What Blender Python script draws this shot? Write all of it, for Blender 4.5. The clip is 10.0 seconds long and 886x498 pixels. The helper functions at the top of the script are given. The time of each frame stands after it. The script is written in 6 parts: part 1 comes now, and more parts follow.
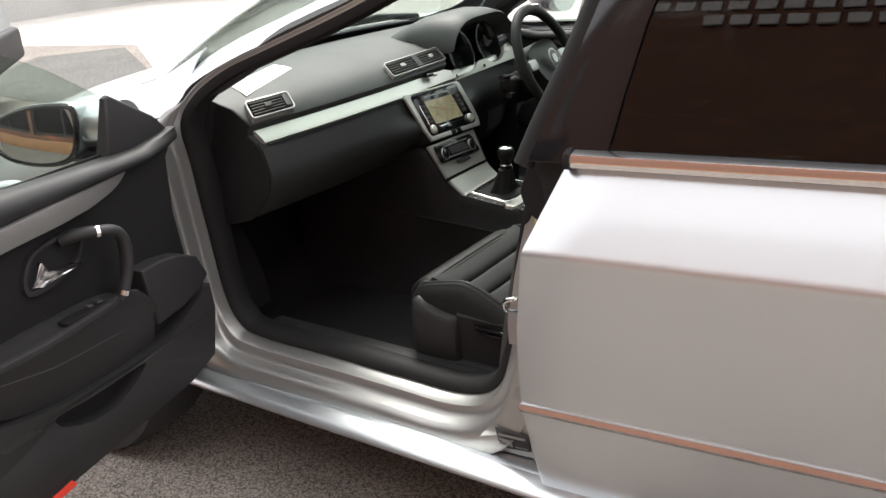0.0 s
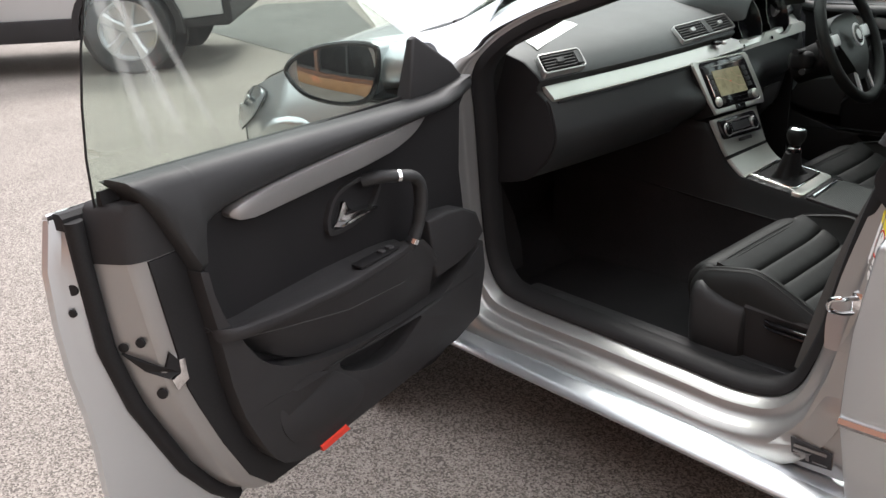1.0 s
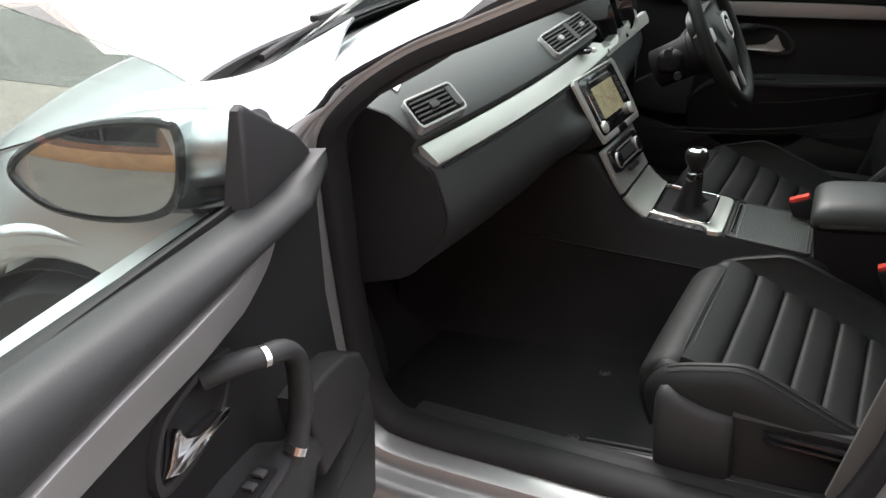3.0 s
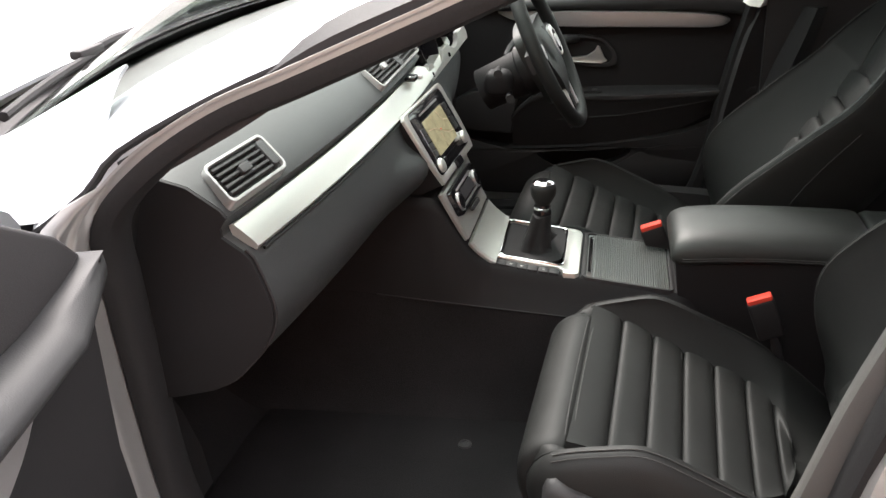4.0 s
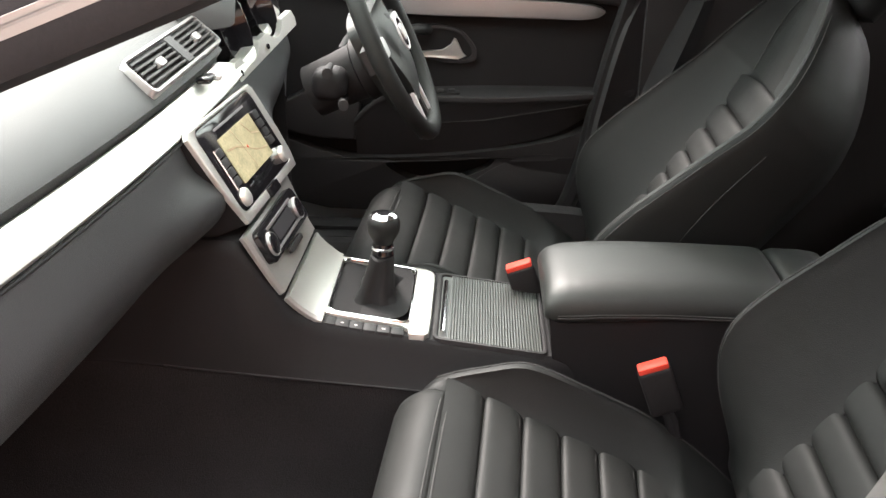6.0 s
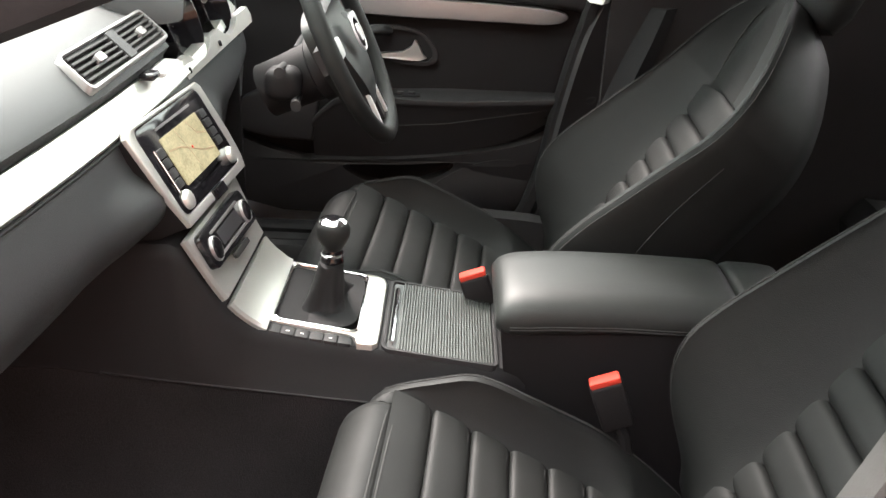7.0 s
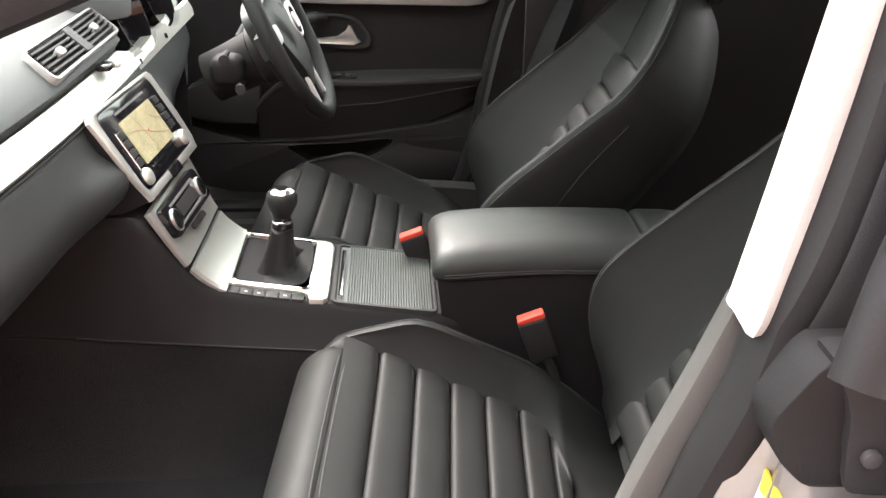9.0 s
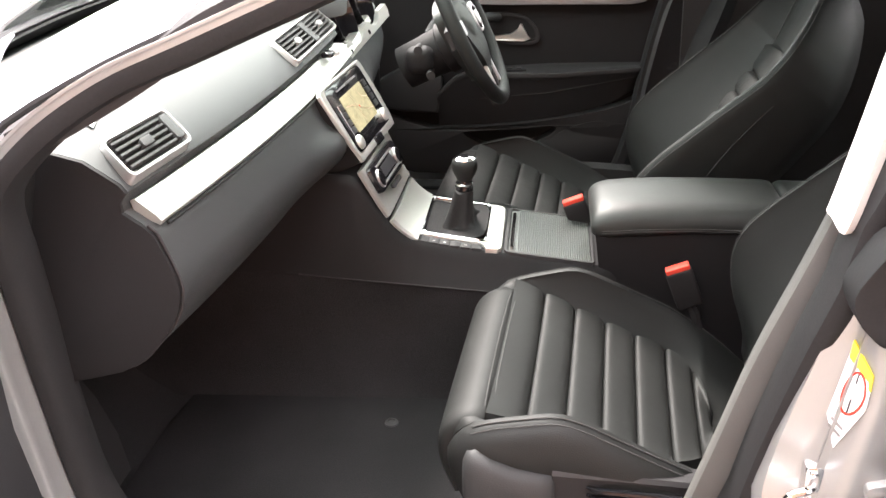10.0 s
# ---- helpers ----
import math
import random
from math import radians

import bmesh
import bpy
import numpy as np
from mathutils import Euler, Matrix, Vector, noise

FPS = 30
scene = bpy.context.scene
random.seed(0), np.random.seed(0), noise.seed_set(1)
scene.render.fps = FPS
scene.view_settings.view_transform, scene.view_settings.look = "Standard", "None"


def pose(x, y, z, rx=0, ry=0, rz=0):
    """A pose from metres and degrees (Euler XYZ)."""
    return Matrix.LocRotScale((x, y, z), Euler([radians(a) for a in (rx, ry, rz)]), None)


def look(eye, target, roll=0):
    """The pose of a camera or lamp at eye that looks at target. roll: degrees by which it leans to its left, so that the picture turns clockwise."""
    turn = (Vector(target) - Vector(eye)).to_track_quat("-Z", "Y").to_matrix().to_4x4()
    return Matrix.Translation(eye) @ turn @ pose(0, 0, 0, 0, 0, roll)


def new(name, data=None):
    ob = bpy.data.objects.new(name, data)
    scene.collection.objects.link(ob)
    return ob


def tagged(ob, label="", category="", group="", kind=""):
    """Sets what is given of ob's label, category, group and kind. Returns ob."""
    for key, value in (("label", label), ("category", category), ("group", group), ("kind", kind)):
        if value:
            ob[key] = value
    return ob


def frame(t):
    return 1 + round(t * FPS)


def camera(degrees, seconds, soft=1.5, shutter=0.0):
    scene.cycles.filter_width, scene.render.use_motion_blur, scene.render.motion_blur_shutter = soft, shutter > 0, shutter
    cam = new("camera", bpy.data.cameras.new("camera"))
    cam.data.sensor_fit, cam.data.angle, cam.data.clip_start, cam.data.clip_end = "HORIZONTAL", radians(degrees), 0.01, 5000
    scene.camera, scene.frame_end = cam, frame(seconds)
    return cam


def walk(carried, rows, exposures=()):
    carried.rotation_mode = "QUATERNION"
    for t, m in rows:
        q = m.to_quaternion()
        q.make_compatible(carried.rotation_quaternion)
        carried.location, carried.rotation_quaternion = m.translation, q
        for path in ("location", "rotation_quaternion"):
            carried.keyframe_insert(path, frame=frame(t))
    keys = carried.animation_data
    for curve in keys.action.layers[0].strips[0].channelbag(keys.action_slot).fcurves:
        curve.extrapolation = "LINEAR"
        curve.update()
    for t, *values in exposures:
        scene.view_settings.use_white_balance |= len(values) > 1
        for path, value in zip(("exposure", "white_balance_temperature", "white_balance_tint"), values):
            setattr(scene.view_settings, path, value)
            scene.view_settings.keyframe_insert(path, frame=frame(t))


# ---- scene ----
cam = camera(53.1, 10.0)
METRES, EYE, TILT, LEAN, TURN = 2.0, 1.4, -20.0, 0.0, 28.0
ROWS = [
    (0.0, 0.0, 0.0, 0.0, 0.0, 0.0, -0.0),
    (0.5, -0.0534, -0.0104, -0.0149, 5.7, -1.11, -4.47),
    (1.0, -0.1073, 0.0407, -0.0087, 11.16, -2.51, -6.28),
    (1.5, -0.1572, 0.1043, 0.0091, 11.04, -4.04, -7.7),
    (2.0, -0.2176, 0.167, 0.0335, 5.24, -2.84, -6.47),
    (3.5, -0.2265, 0.3779, 0.1031, -11.47, -3.17, 4.16),
    (4.0, -0.2309, 0.4327, 0.1238, -18.36, -3.47, 5.69),
    (4.5, -0.2207, 0.4814, 0.1295, -22.5, -3.94, 7.18),
    (5.0, -0.1949, 0.5194, 0.1313, -24.48, -5.16, 5.57),
    (5.5, -0.1587, 0.5584, 0.1365, -26.28, -6.52, 5.49),
    (6.0, -0.1422, 0.5754, 0.1527, -26.92, -5.24, 5.65),
    (7.5, -0.1204, 0.5832, 0.1521, -29.87, -5.44, 4.19),
    (8.0, -0.1142, 0.5825, 0.1497, -31.62, -7.45, 5.75),
    (8.5, -0.1133, 0.5695, 0.1575, -34.83, -6.53, 7.15),
    (9.0, -0.1515, 0.5222, 0.1414, -32.28, -6.56, 7.4),
    (9.5, -0.2052, 0.4614, 0.1229, -28.61, -6.13, 8.2),
    (10.0, -0.2151, 0.4314, 0.1122, -22.17, -4.59, 6.78),
]
ALIGN = pose(1.9501, -2.2627, -0.3132) @ Matrix.Scale(1.14, 4) @ pose(0, 0, 0, 0, 0, 1.5) @ pose(0, 0, 0, 0, 4, 0) @ pose(0, 0, 0, -2.5, 0, 0)
walk(cam, [(t, ALIGN @ pose(0, 0, EYE, TILT, LEAN, TURN) @ pose(METRES * x, METRES * y, METRES * z, 90 + pitch, roll, yaw)) for t, x, y, z, yaw, pitch, roll in ROWS],
     [(0.0, 1.38, 6450, 12), (1.0, 1.40, 6250, 13), (2.2, 1.5, 6200, 13), (3.5, 2.0, 6350, 14), (4.5, 2.9, 6600, 17), (6.0, 3.25, 6600, 18), (8.5, 3.3, 6600, 18), (10.0, 3.5, 6600, 18)])

# ---- light ----
world = bpy.data.worlds.new("sky")
scene.world = world
world.use_nodes = True
wn = world.node_tree.nodes
sky = wn.new("ShaderNodeTexSky")
sky.sky_type, sky.sun_disc = "NISHITA", False
sky.sun_elevation, sky.sun_rotation = radians(52), radians(-40)
sky.air_density, sky.dust_density = 1.0, 1.5
wn["Background"].inputs["Strength"].default_value = 0.15
haze = wn.new("ShaderNodeMix")
haze.data_type = "RGBA"
haze.inputs[0].default_value = 0.82
haze.inputs[7].default_value = (8.0, 7.75, 7.45, 1)
world.node_tree.links.new(sky.outputs["Color"], haze.inputs[6])
world.node_tree.links.new(haze.outputs[2], wn["Background"].inputs["Color"])
sun = new("sun", bpy.data.lights.new("sun", "SUN"))
sun.data.energy, sun.data.angle, sun.data.color = 1.4, radians(20), (1.0, 0.95, 0.88)
sun.matrix_world = look((-3, 6.5, 9), (0.8, 0, 0))


# ---- materials ----
def material(name, color, rough=0.5, metal=0.0, grain=0.0, scale=300.0, coat=0.0, vary=0.12, stain=6.0, spec=0.5):
    """A procedural surface: fine relief, colour varied at two scales and uneven gloss."""
    m = bpy.data.materials.new(name)
    m.use_nodes = True
    n, l = m.node_tree.nodes, m.node_tree.links
    b = n["Principled BSDF"]
    co = n.new("ShaderNodeTexCoord")
    big, fine = n.new("ShaderNodeTexNoise"), n.new("ShaderNodeTexNoise")
    big.inputs["Scale"].default_value, big.inputs["Detail"].default_value = stain, 4
    fine.inputs["Scale"].default_value, fine.inputs["Detail"].default_value = scale, 2
    for x in (big, fine):
        l.new(co.outputs["Object"], x.inputs["Vector"])
    add = n.new("ShaderNodeMath")
    add.operation = "ADD"
    l.new(big.outputs["Fac"], add.inputs[0])
    l.new(fine.outputs["Fac"], add.inputs[1])
    ramp = n.new("ShaderNodeMapRange")
    ramp.inputs["From Min"].default_value, ramp.inputs["From Max"].default_value = 0.6, 1.4
    ramp.inputs["To Min"].default_value, ramp.inputs["To Max"].default_value = 1 - vary, 1 + vary
    l.new(add.outputs[0], ramp.inputs["Value"])
    mix = n.new("ShaderNodeVectorMath")
    mix.operation = "SCALE"
    mix.inputs[0].default_value = color[:3]
    l.new(ramp.outputs[0], mix.inputs["Scale"])
    l.new(mix.outputs[0], b.inputs["Base Color"])
    rr = n.new("ShaderNodeMapRange")
    rr.inputs["To Min"].default_value, rr.inputs["To Max"].default_value = rough * 0.85, min(1, rough * 1.15)
    l.new(big.outputs["Fac"], rr.inputs["Value"])
    l.new(rr.outputs[0], b.inputs["Roughness"])
    b.inputs["Metallic"].default_value = metal
    b.inputs["Coat Weight"].default_value = coat
    b.inputs["Coat Roughness"].default_value = 0.04
    b.inputs["Specular IOR Level"].default_value = spec
    if grain:
        bump = n.new("ShaderNodeBump")
        bump.inputs["Strength"].default_value, bump.inputs["Distance"].default_value = grain, 0.001
        l.new(fine.outputs["Fac"], bump.inputs["Height"])
        l.new(bump.outputs[0], b.inputs["Normal"])
    return m


def leather_material(name, color, rough):
    m = material(name, color, rough, grain=0.0, scale=500, vary=0.15, stain=9, spec=0.24)
    n, l = m.node_tree.nodes, m.node_tree.links
    v = n.new("ShaderNodeTexVoronoi")
    v.feature = "DISTANCE_TO_EDGE"
    v.inputs["Scale"].default_value = 420
    w = n.new("ShaderNodeTexNoise")
    w.inputs["Scale"].default_value = 14
    co = [x for x in n if x.type == "TEX_COORD"][0]
    l.new(co.outputs["Object"], v.inputs["Vector"])
    l.new(co.outputs["Object"], w.inputs["Vector"])
    b1, b2 = n.new("ShaderNodeBump"), n.new("ShaderNodeBump")
    b1.inputs["Strength"].default_value, b1.inputs["Distance"].default_value = 0.22, 0.0015
    b2.inputs["Strength"].default_value, b2.inputs["Distance"].default_value = 0.15, 0.010
    l.new(v.outputs["Distance"], b1.inputs["Height"])
    l.new(w.outputs["Fac"], b2.inputs["Height"])
    l.new(b2.outputs[0], b1.inputs["Normal"])
    l.new(b1.outputs[0], n["Principled BSDF"].inputs["Normal"])
    return m


def glass_material(name, tint, rough=0.0, base=0.07, power=4.0):
    m = bpy.data.materials.new(name)
    m.use_nodes = True
    n, l = m.node_tree.nodes, m.node_tree.links
    tr, gl, mx, fr = (n.new("ShaderNodeBsdfTransparent"), n.new("ShaderNodeBsdfGlossy"), n.new("ShaderNodeMixShader"), n.new("ShaderNodeLayerWeight"))
    fr.inputs["Blend"].default_value = 0.5
    pw, ad = n.new("ShaderNodeMath"), n.new("ShaderNodeMath")
    pw.operation, ad.operation = "POWER", "MULTIPLY_ADD"
    pw.inputs[1].default_value, ad.inputs[1].default_value, ad.inputs[2].default_value = power, 0.93, base
    l.new(fr.outputs["Facing"], pw.inputs[0])
    l.new(pw.outputs[0], ad.inputs[0])
    tr.inputs["Color"].default_value = (*tint, 1)
    gl.inputs["Roughness"].default_value = rough
    l.new(ad.outputs[0], mx.inputs[0])
    l.new(tr.outputs[0], mx.inputs[1])
    l.new(gl.outputs[0], mx.inputs[2])
    l.new(mx.outputs[0], n["Material Output"].inputs["Surface"])
    return m


def smeared_glass(name, tint):
    """Clear glass with a few long wiped smears of dirt that lean along the pane."""
    m = glass_material(name, tint)
    n, l = m.node_tree.nodes, m.node_tree.links

    def calc(op, a, b=None, c=None):
        x = n.new("ShaderNodeMath")
        x.operation = op
        for i, v in enumerate((a, b, c)):
            if v is None:
                continue
            if isinstance(v, (int, float)):
                x.inputs[i].default_value = v
            else:
                l.new(v, x.inputs[i])
        return x.outputs[0]
    co, tx, sep, dot = n.new("ShaderNodeTexCoord"), n.new("ShaderNodeTexNoise"), n.new("ShaderNodeSeparateXYZ"), n.new("ShaderNodeVectorMath")
    tx.inputs["Scale"].default_value, tx.inputs["Detail"].default_value = 38, 4
    dot.operation = "DOT_PRODUCT"
    dot.inputs[1].default_value = (math.sin(radians(8)), -math.cos(radians(8)), 0)
    for x in (tx, sep, dot):
        l.new(co.outputs["Object"], x.inputs[0])
    along = calc("SUBTRACT", dot.outputs["Value"], 0.61 * math.sin(radians(8)) + 0.87 * math.cos(radians(8)))
    total = 0.015
    for u0, slope, width, strength in ((0.772, 0.30, 0.011, 0.17), (0.722, 0.46, 0.009, 0.19), (0.740, 0.42, 0.020, 0.06), (0.670, 0.55, 0.008, 0.14)):
        off = calc("SUBTRACT", along, calc("MULTIPLY_ADD", sep.outputs["Z"], slope, u0 - slope))
        band = n.new("ShaderNodeMapRange")
        band.interpolation_type = "SMOOTHSTEP"
        band.inputs["From Min"].default_value, band.inputs["From Max"].default_value = width, width * 0.45
        band.inputs["To Min"].default_value, band.inputs["To Max"].default_value = 0.0, strength
        l.new(calc("ABSOLUTE", off), band.inputs["Value"])
        total = calc("ADD", band.outputs[0], total)
    fade = n.new("ShaderNodeMapRange")
    fade.inputs["From Min"].default_value, fade.inputs["From Max"].default_value = 0.91, 1.0
    l.new(sep.outputs["Z"], fade.inputs["Value"])
    total = calc("MULTIPLY", calc("MULTIPLY", total, fade.outputs[0]), calc("MULTIPLY_ADD", tx.outputs["Fac"], 1.2, 0.4))
    df, mx = n.new("ShaderNodeBsdfDiffuse"), n.new("ShaderNodeMixShader")
    df.inputs["Color"].default_value = (0.75, 0.75, 0.73, 1)
    old = n["Material Output"].inputs["Surface"].links[0].from_socket
    l.new(total, mx.inputs[0])
    l.new(old, mx.inputs[1])
    l.new(df.outputs[0], mx.inputs[2])
    l.new(mx.outputs[0], n["Material Output"].inputs["Surface"])
    return m


def ground_material(name, dark, light, scale):
    m = material(name, light, 0.9, vary=0.1, stain=0.8)
    n, l = m.node_tree.nodes, m.node_tree.links
    co = [x for x in n if x.type == "TEX_COORD"][0]
    v = n.new("ShaderNodeTexVoronoi")
    v.inputs["Scale"].default_value = scale
    w = n.new("ShaderNodeTexNoise")
    w.inputs["Scale"].default_value, w.inputs["Detail"].default_value = 1.1, 6
    l.new(co.outputs["Object"], v.inputs["Vector"])
    l.new(co.outputs["Object"], w.inputs["Vector"])
    r = n.new("ShaderNodeValToRGB")
    r.color_ramp.elements[0].color, r.color_ramp.elements[1].color = (*dark, 1), (*light, 1)
    r.color_ramp.elements[0].position, r.color_ramp.elements[1].position = 0.15, 0.8
    sep = n.new("ShaderNodeSeparateColor")
    l.new(v.outputs["Color"], sep.inputs[0])
    l.new(sep.outputs[0], r.inputs[0])
    mul = n.new("ShaderNodeMix")
    mul.data_type, mul.blend_type = "RGBA", "MULTIPLY"
    mul.inputs[0].default_value = 0.45
    l.new(r.outputs[0], mul.inputs[6])
    l.new(w.outputs["Fac"], mul.inputs[7])
    l.new(mul.outputs[2], n["Principled BSDF"].inputs["Base Color"])
    b = n.new("ShaderNodeBump")
    b.inputs["Strength"].default_value, b.inputs["Distance"].default_value = 0.7, 0.004
    l.new(v.outputs["Distance"], b.inputs["Height"])
    l.new(b.outputs[0], n["Principled BSDF"].inputs["Normal"])
    return m


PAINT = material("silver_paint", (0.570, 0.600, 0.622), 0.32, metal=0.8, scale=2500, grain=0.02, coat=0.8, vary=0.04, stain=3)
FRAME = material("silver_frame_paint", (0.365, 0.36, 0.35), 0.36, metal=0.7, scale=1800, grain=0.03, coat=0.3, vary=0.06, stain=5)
DASH = material("grained_dash", (0.030, 0.0315, 0.032), 0.52, grain=0.35, scale=700, vary=0.15, spec=0.38)
PLASTIC = material("black_plastic", (0.026, 0.0252, 0.0258), 0.54, grain=0.3, scale=800, vary=0.18, spec=0.22)
SOFT = material("soft_black_moulding", (0.0135, 0.0130, 0.0137), 0.6, grain=0.3, scale=800, vary=0.18, spec=0.18)
SLAT = material("grey_shutter_plastic", (0.062, 0.066, 0.062), 0.40, grain=0.15, scale=700, vary=0.1, spec=0.5)
VINYL = material("smooth_grey_vinyl", (0.0185, 0.0205, 0.0194), 0.50, grain=0.25, scale=900, vary=0.12, spec=0.34)
PADDED = material("padded_vinyl", (0.026, 0.0265, 0.027), 0.54, grain=0.3, scale=650, vary=0.12, spec=0.26)
GLOSS = material("gloss_black", (0.008, 0.008, 0.009), 0.12, vary=0.1)
RUBBER = material("rubber_seal", (0.013, 0.0125, 0.013), 0.65, grain=0.2, scale=300, vary=0.2, spec=0.25)
CARPET = material("black_carpet", (0.024, 0.0232, 0.0240), 0.95, grain=0.9, scale=450, vary=0.4, spec=0.1)
LEATHER = leather_material("black_leather", (0.0119, 0.0127, 0.0122), 0.57)
ALU = material("brushed_trim", (0.56, 0.56, 0.525), 0.34, metal=0.7, grain=0.05, scale=900, vary=0.06)
DOOR_ALU = material("dark_brushed_trim", (0.28, 0.272, 0.268), 0.36, metal=0.6, grain=0.05, scale=900, vary=0.08)
SATIN = material("satin_silver_plastic", (0.58, 0.58, 0.58), 0.38, metal=0.25, grain=0.05, scale=900, vary=0.06)
CHROME = material("chrome", (0.75, 0.75, 0.76), 0.10, metal=1.0, vary=0.03)
LINER = material("pale_headlining", (0.62, 0.60, 0.56), 0.9, grain=0.4, scale=600, vary=0.06, spec=0.2)
GREYTRIM = material("grey_pillar_trim", (0.040, 0.039, 0.040), 0.65, grain=0.3, scale=700, vary=0.1)
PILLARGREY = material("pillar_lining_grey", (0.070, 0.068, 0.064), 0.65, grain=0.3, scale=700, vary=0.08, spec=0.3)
THREAD = material("grey_thread", (0.040, 0.040, 0.039), 0.8, vary=0.2, stain=200)
RED = material("red_plastic", (0.60, 0.05, 0.03), 0.6, vary=0.08, spec=0.2)
LETTER = material("grey_lettering", (0.62, 0.60, 0.58), 0.6, vary=0.1)
WHITE = material("white_card", (0.82, 0.82, 0.80), 0.6, vary=0.05)
YELLOW = material("yellow_card", (0.75, 0.62, 0.05), 0.6, vary=0.05)
LABEL = material("dark_label", (0.03, 0.03, 0.032), 0.4, vary=0.1)
TYRE = material("tyre_rubber", (0.022, 0.022, 0.023), 0.75, grain=0.3, scale=120, vary=0.25)
ALLOY = material("alloy_wheel", (0.58, 0.58, 0.60), 0.32, metal=0.8, vary=0.06)
GLASS = glass_material("clear_glass", (0.86, 0.93, 0.89))
DOORGLASS = smeared_glass("smeared_door_glass", (0.85, 0.91, 0.87))
DARKGLASS = glass_material("privacy_glass", (0.10, 0.10, 0.105), base=0.045, power=5.0)
MIRROR = material("mirror_silver", (0.46, 0.47, 0.48), 0.01, metal=1.0, vary=0.0)
LAMPGLASS = glass_material("lamp_glass", (0.9, 0.93, 0.95))
ASPHALT = ground_material("worn_asphalt", (0.13, 0.112, 0.098), (0.44, 0.395, 0.350), 230)
PATCH = ground_material("dark_asphalt", (0.07, 0.07, 0.065), (0.20, 0.195, 0.18), 95)
WALLING = material("grey_render", (0.40, 0.40, 0.385), 0.9, vary=0.2, stain=0.6, grain=0.3, scale=30)
CONCRETE = ground_material("pale_concrete", (0.48, 0.46, 0.43), (0.72, 0.69, 0.65), 60)


# ---- shaping helpers ----
def place(e, parent):
    e.parent = parent
    if parent.type == "EMPTY":
        e.matrix_parent_inverse = Matrix.Translation(parent.location).inverted()
    return e


def part(name, bm, mat, parent=None, label="", sharp=38):
    """Links a bmesh as one mesh object under a thing or a part."""
    bmesh.ops.recalc_face_normals(bm, faces=bm.faces)
    me = bpy.data.meshes.new(name)
    bm.to_mesh(me)
    bm.free()
    me.materials.append(mat)
    me.polygons.foreach_set("use_smooth", [True] * len(me.polygons))
    me.set_sharp_from_angle(angle=radians(sharp))
    ob = new(name, me)
    if parent:
        place(ob, parent)
    if label:
        ob["label"] = label
    return ob


def thing(name, base, label, category, group="", kind=""):
    e = new(name)
    e.location, e.empty_display_size = base, 0.1
    return tagged(e, label, category, group, kind)


def loft(rings, closed=True, caps=True, bm=None):
    """Skin over rings of points with the same count."""
    bm = bm or bmesh.new()
    vs = [[bm.verts.new(p) for p in r] for r in rings]
    n = len(rings[0])
    for a, b in zip(vs, vs[1:]):
        for i in range(n if closed else n - 1):
            j = (i + 1) % n
            bm.faces.new((a[i], a[j], b[j], b[i]))
    if caps and closed:
        bm.faces.new(vs[0])
        bm.faces.new(vs[-1])
    return bm


def spline(pts, n=6, closed=False):
    """Catmull-Rom curve through points of any dimension."""
    p = [np.array(q, float) for q in pts]
    m, out = len(p), []
    for i in range(m if closed else m - 1):
        if closed:
            a, b, c, d = p[i - 1], p[i], p[(i + 1) % m], p[(i + 2) % m]
        else:
            a, b, c, d = p[max(i - 1, 0)], p[i], p[i + 1], p[min(i + 2, m - 1)]
        for k in range(n):
            t = k / n
            out.append(tuple(0.5 * (2 * b + (c - a) * t + (2 * a - 5 * b + 4 * c - d) * t * t + (3 * b - a - 3 * c + d) * t ** 3)))
    if not closed:
        out.append(tuple(p[-1]))
    return out


def tube(path, r, n=10, closed=False, radii=None, flat=1.0, bm=None, caps=True):
    """A round bar along a path."""
    p = [Vector(q) for q in path]
    m, rings, up = len(p), [], None
    for i in range(m):
        t = (p[(i + 1) % m] - p[i - 1]) if closed else (p[min(i + 1, m - 1)] - p[max(i - 1, 0)])
        t.normalize()
        if up is None:
            up = Vector((0, 0, 1)) if abs(t.z) < 0.9 else Vector((1, 0, 0))
        side = t.cross(up).normalized()
        up = side.cross(t).normalized()
        rr = radii[i] if radii else r
        rings.append([p[i] + side * rr * math.cos(k * 2 * math.pi / n) + up * rr * flat * math.sin(k * 2 * math.pi / n) for k in range(n)])
    if closed:
        rings.append(rings[0])
    bm = loft(rings, True, caps and not closed, bm)
    if closed:
        bmesh.ops.remove_doubles(bm, verts=bm.verts, dist=1e-6)
    return bm


def rbox(c, s, r=0.004, seg=2, m=None, bm=None):
    """A box with rounded edges at c, of size s, turned by m about c."""
    one = bmesh.new()
    bmesh.ops.create_cube(one, size=1)
    bmesh.ops.scale(one, vec=s, verts=one.verts)
    if r:
        bmesh.ops.bevel(one, geom=one.edges[:], offset=min(r, min(s) * 0.49), segments=seg, profile=0.5, affect="EDGES")
    t = Matrix.Translation(c) @ (m.to_4x4() if m else Matrix())
    bmesh.ops.transform(one, matrix=t, verts=one.verts)
    if bm is None:
        return one
    me = bpy.data.meshes.new("tmp")
    one.to_mesh(me)
    one.free()
    bm.from_mesh(me)
    bpy.data.meshes.remove(me)
    return bm


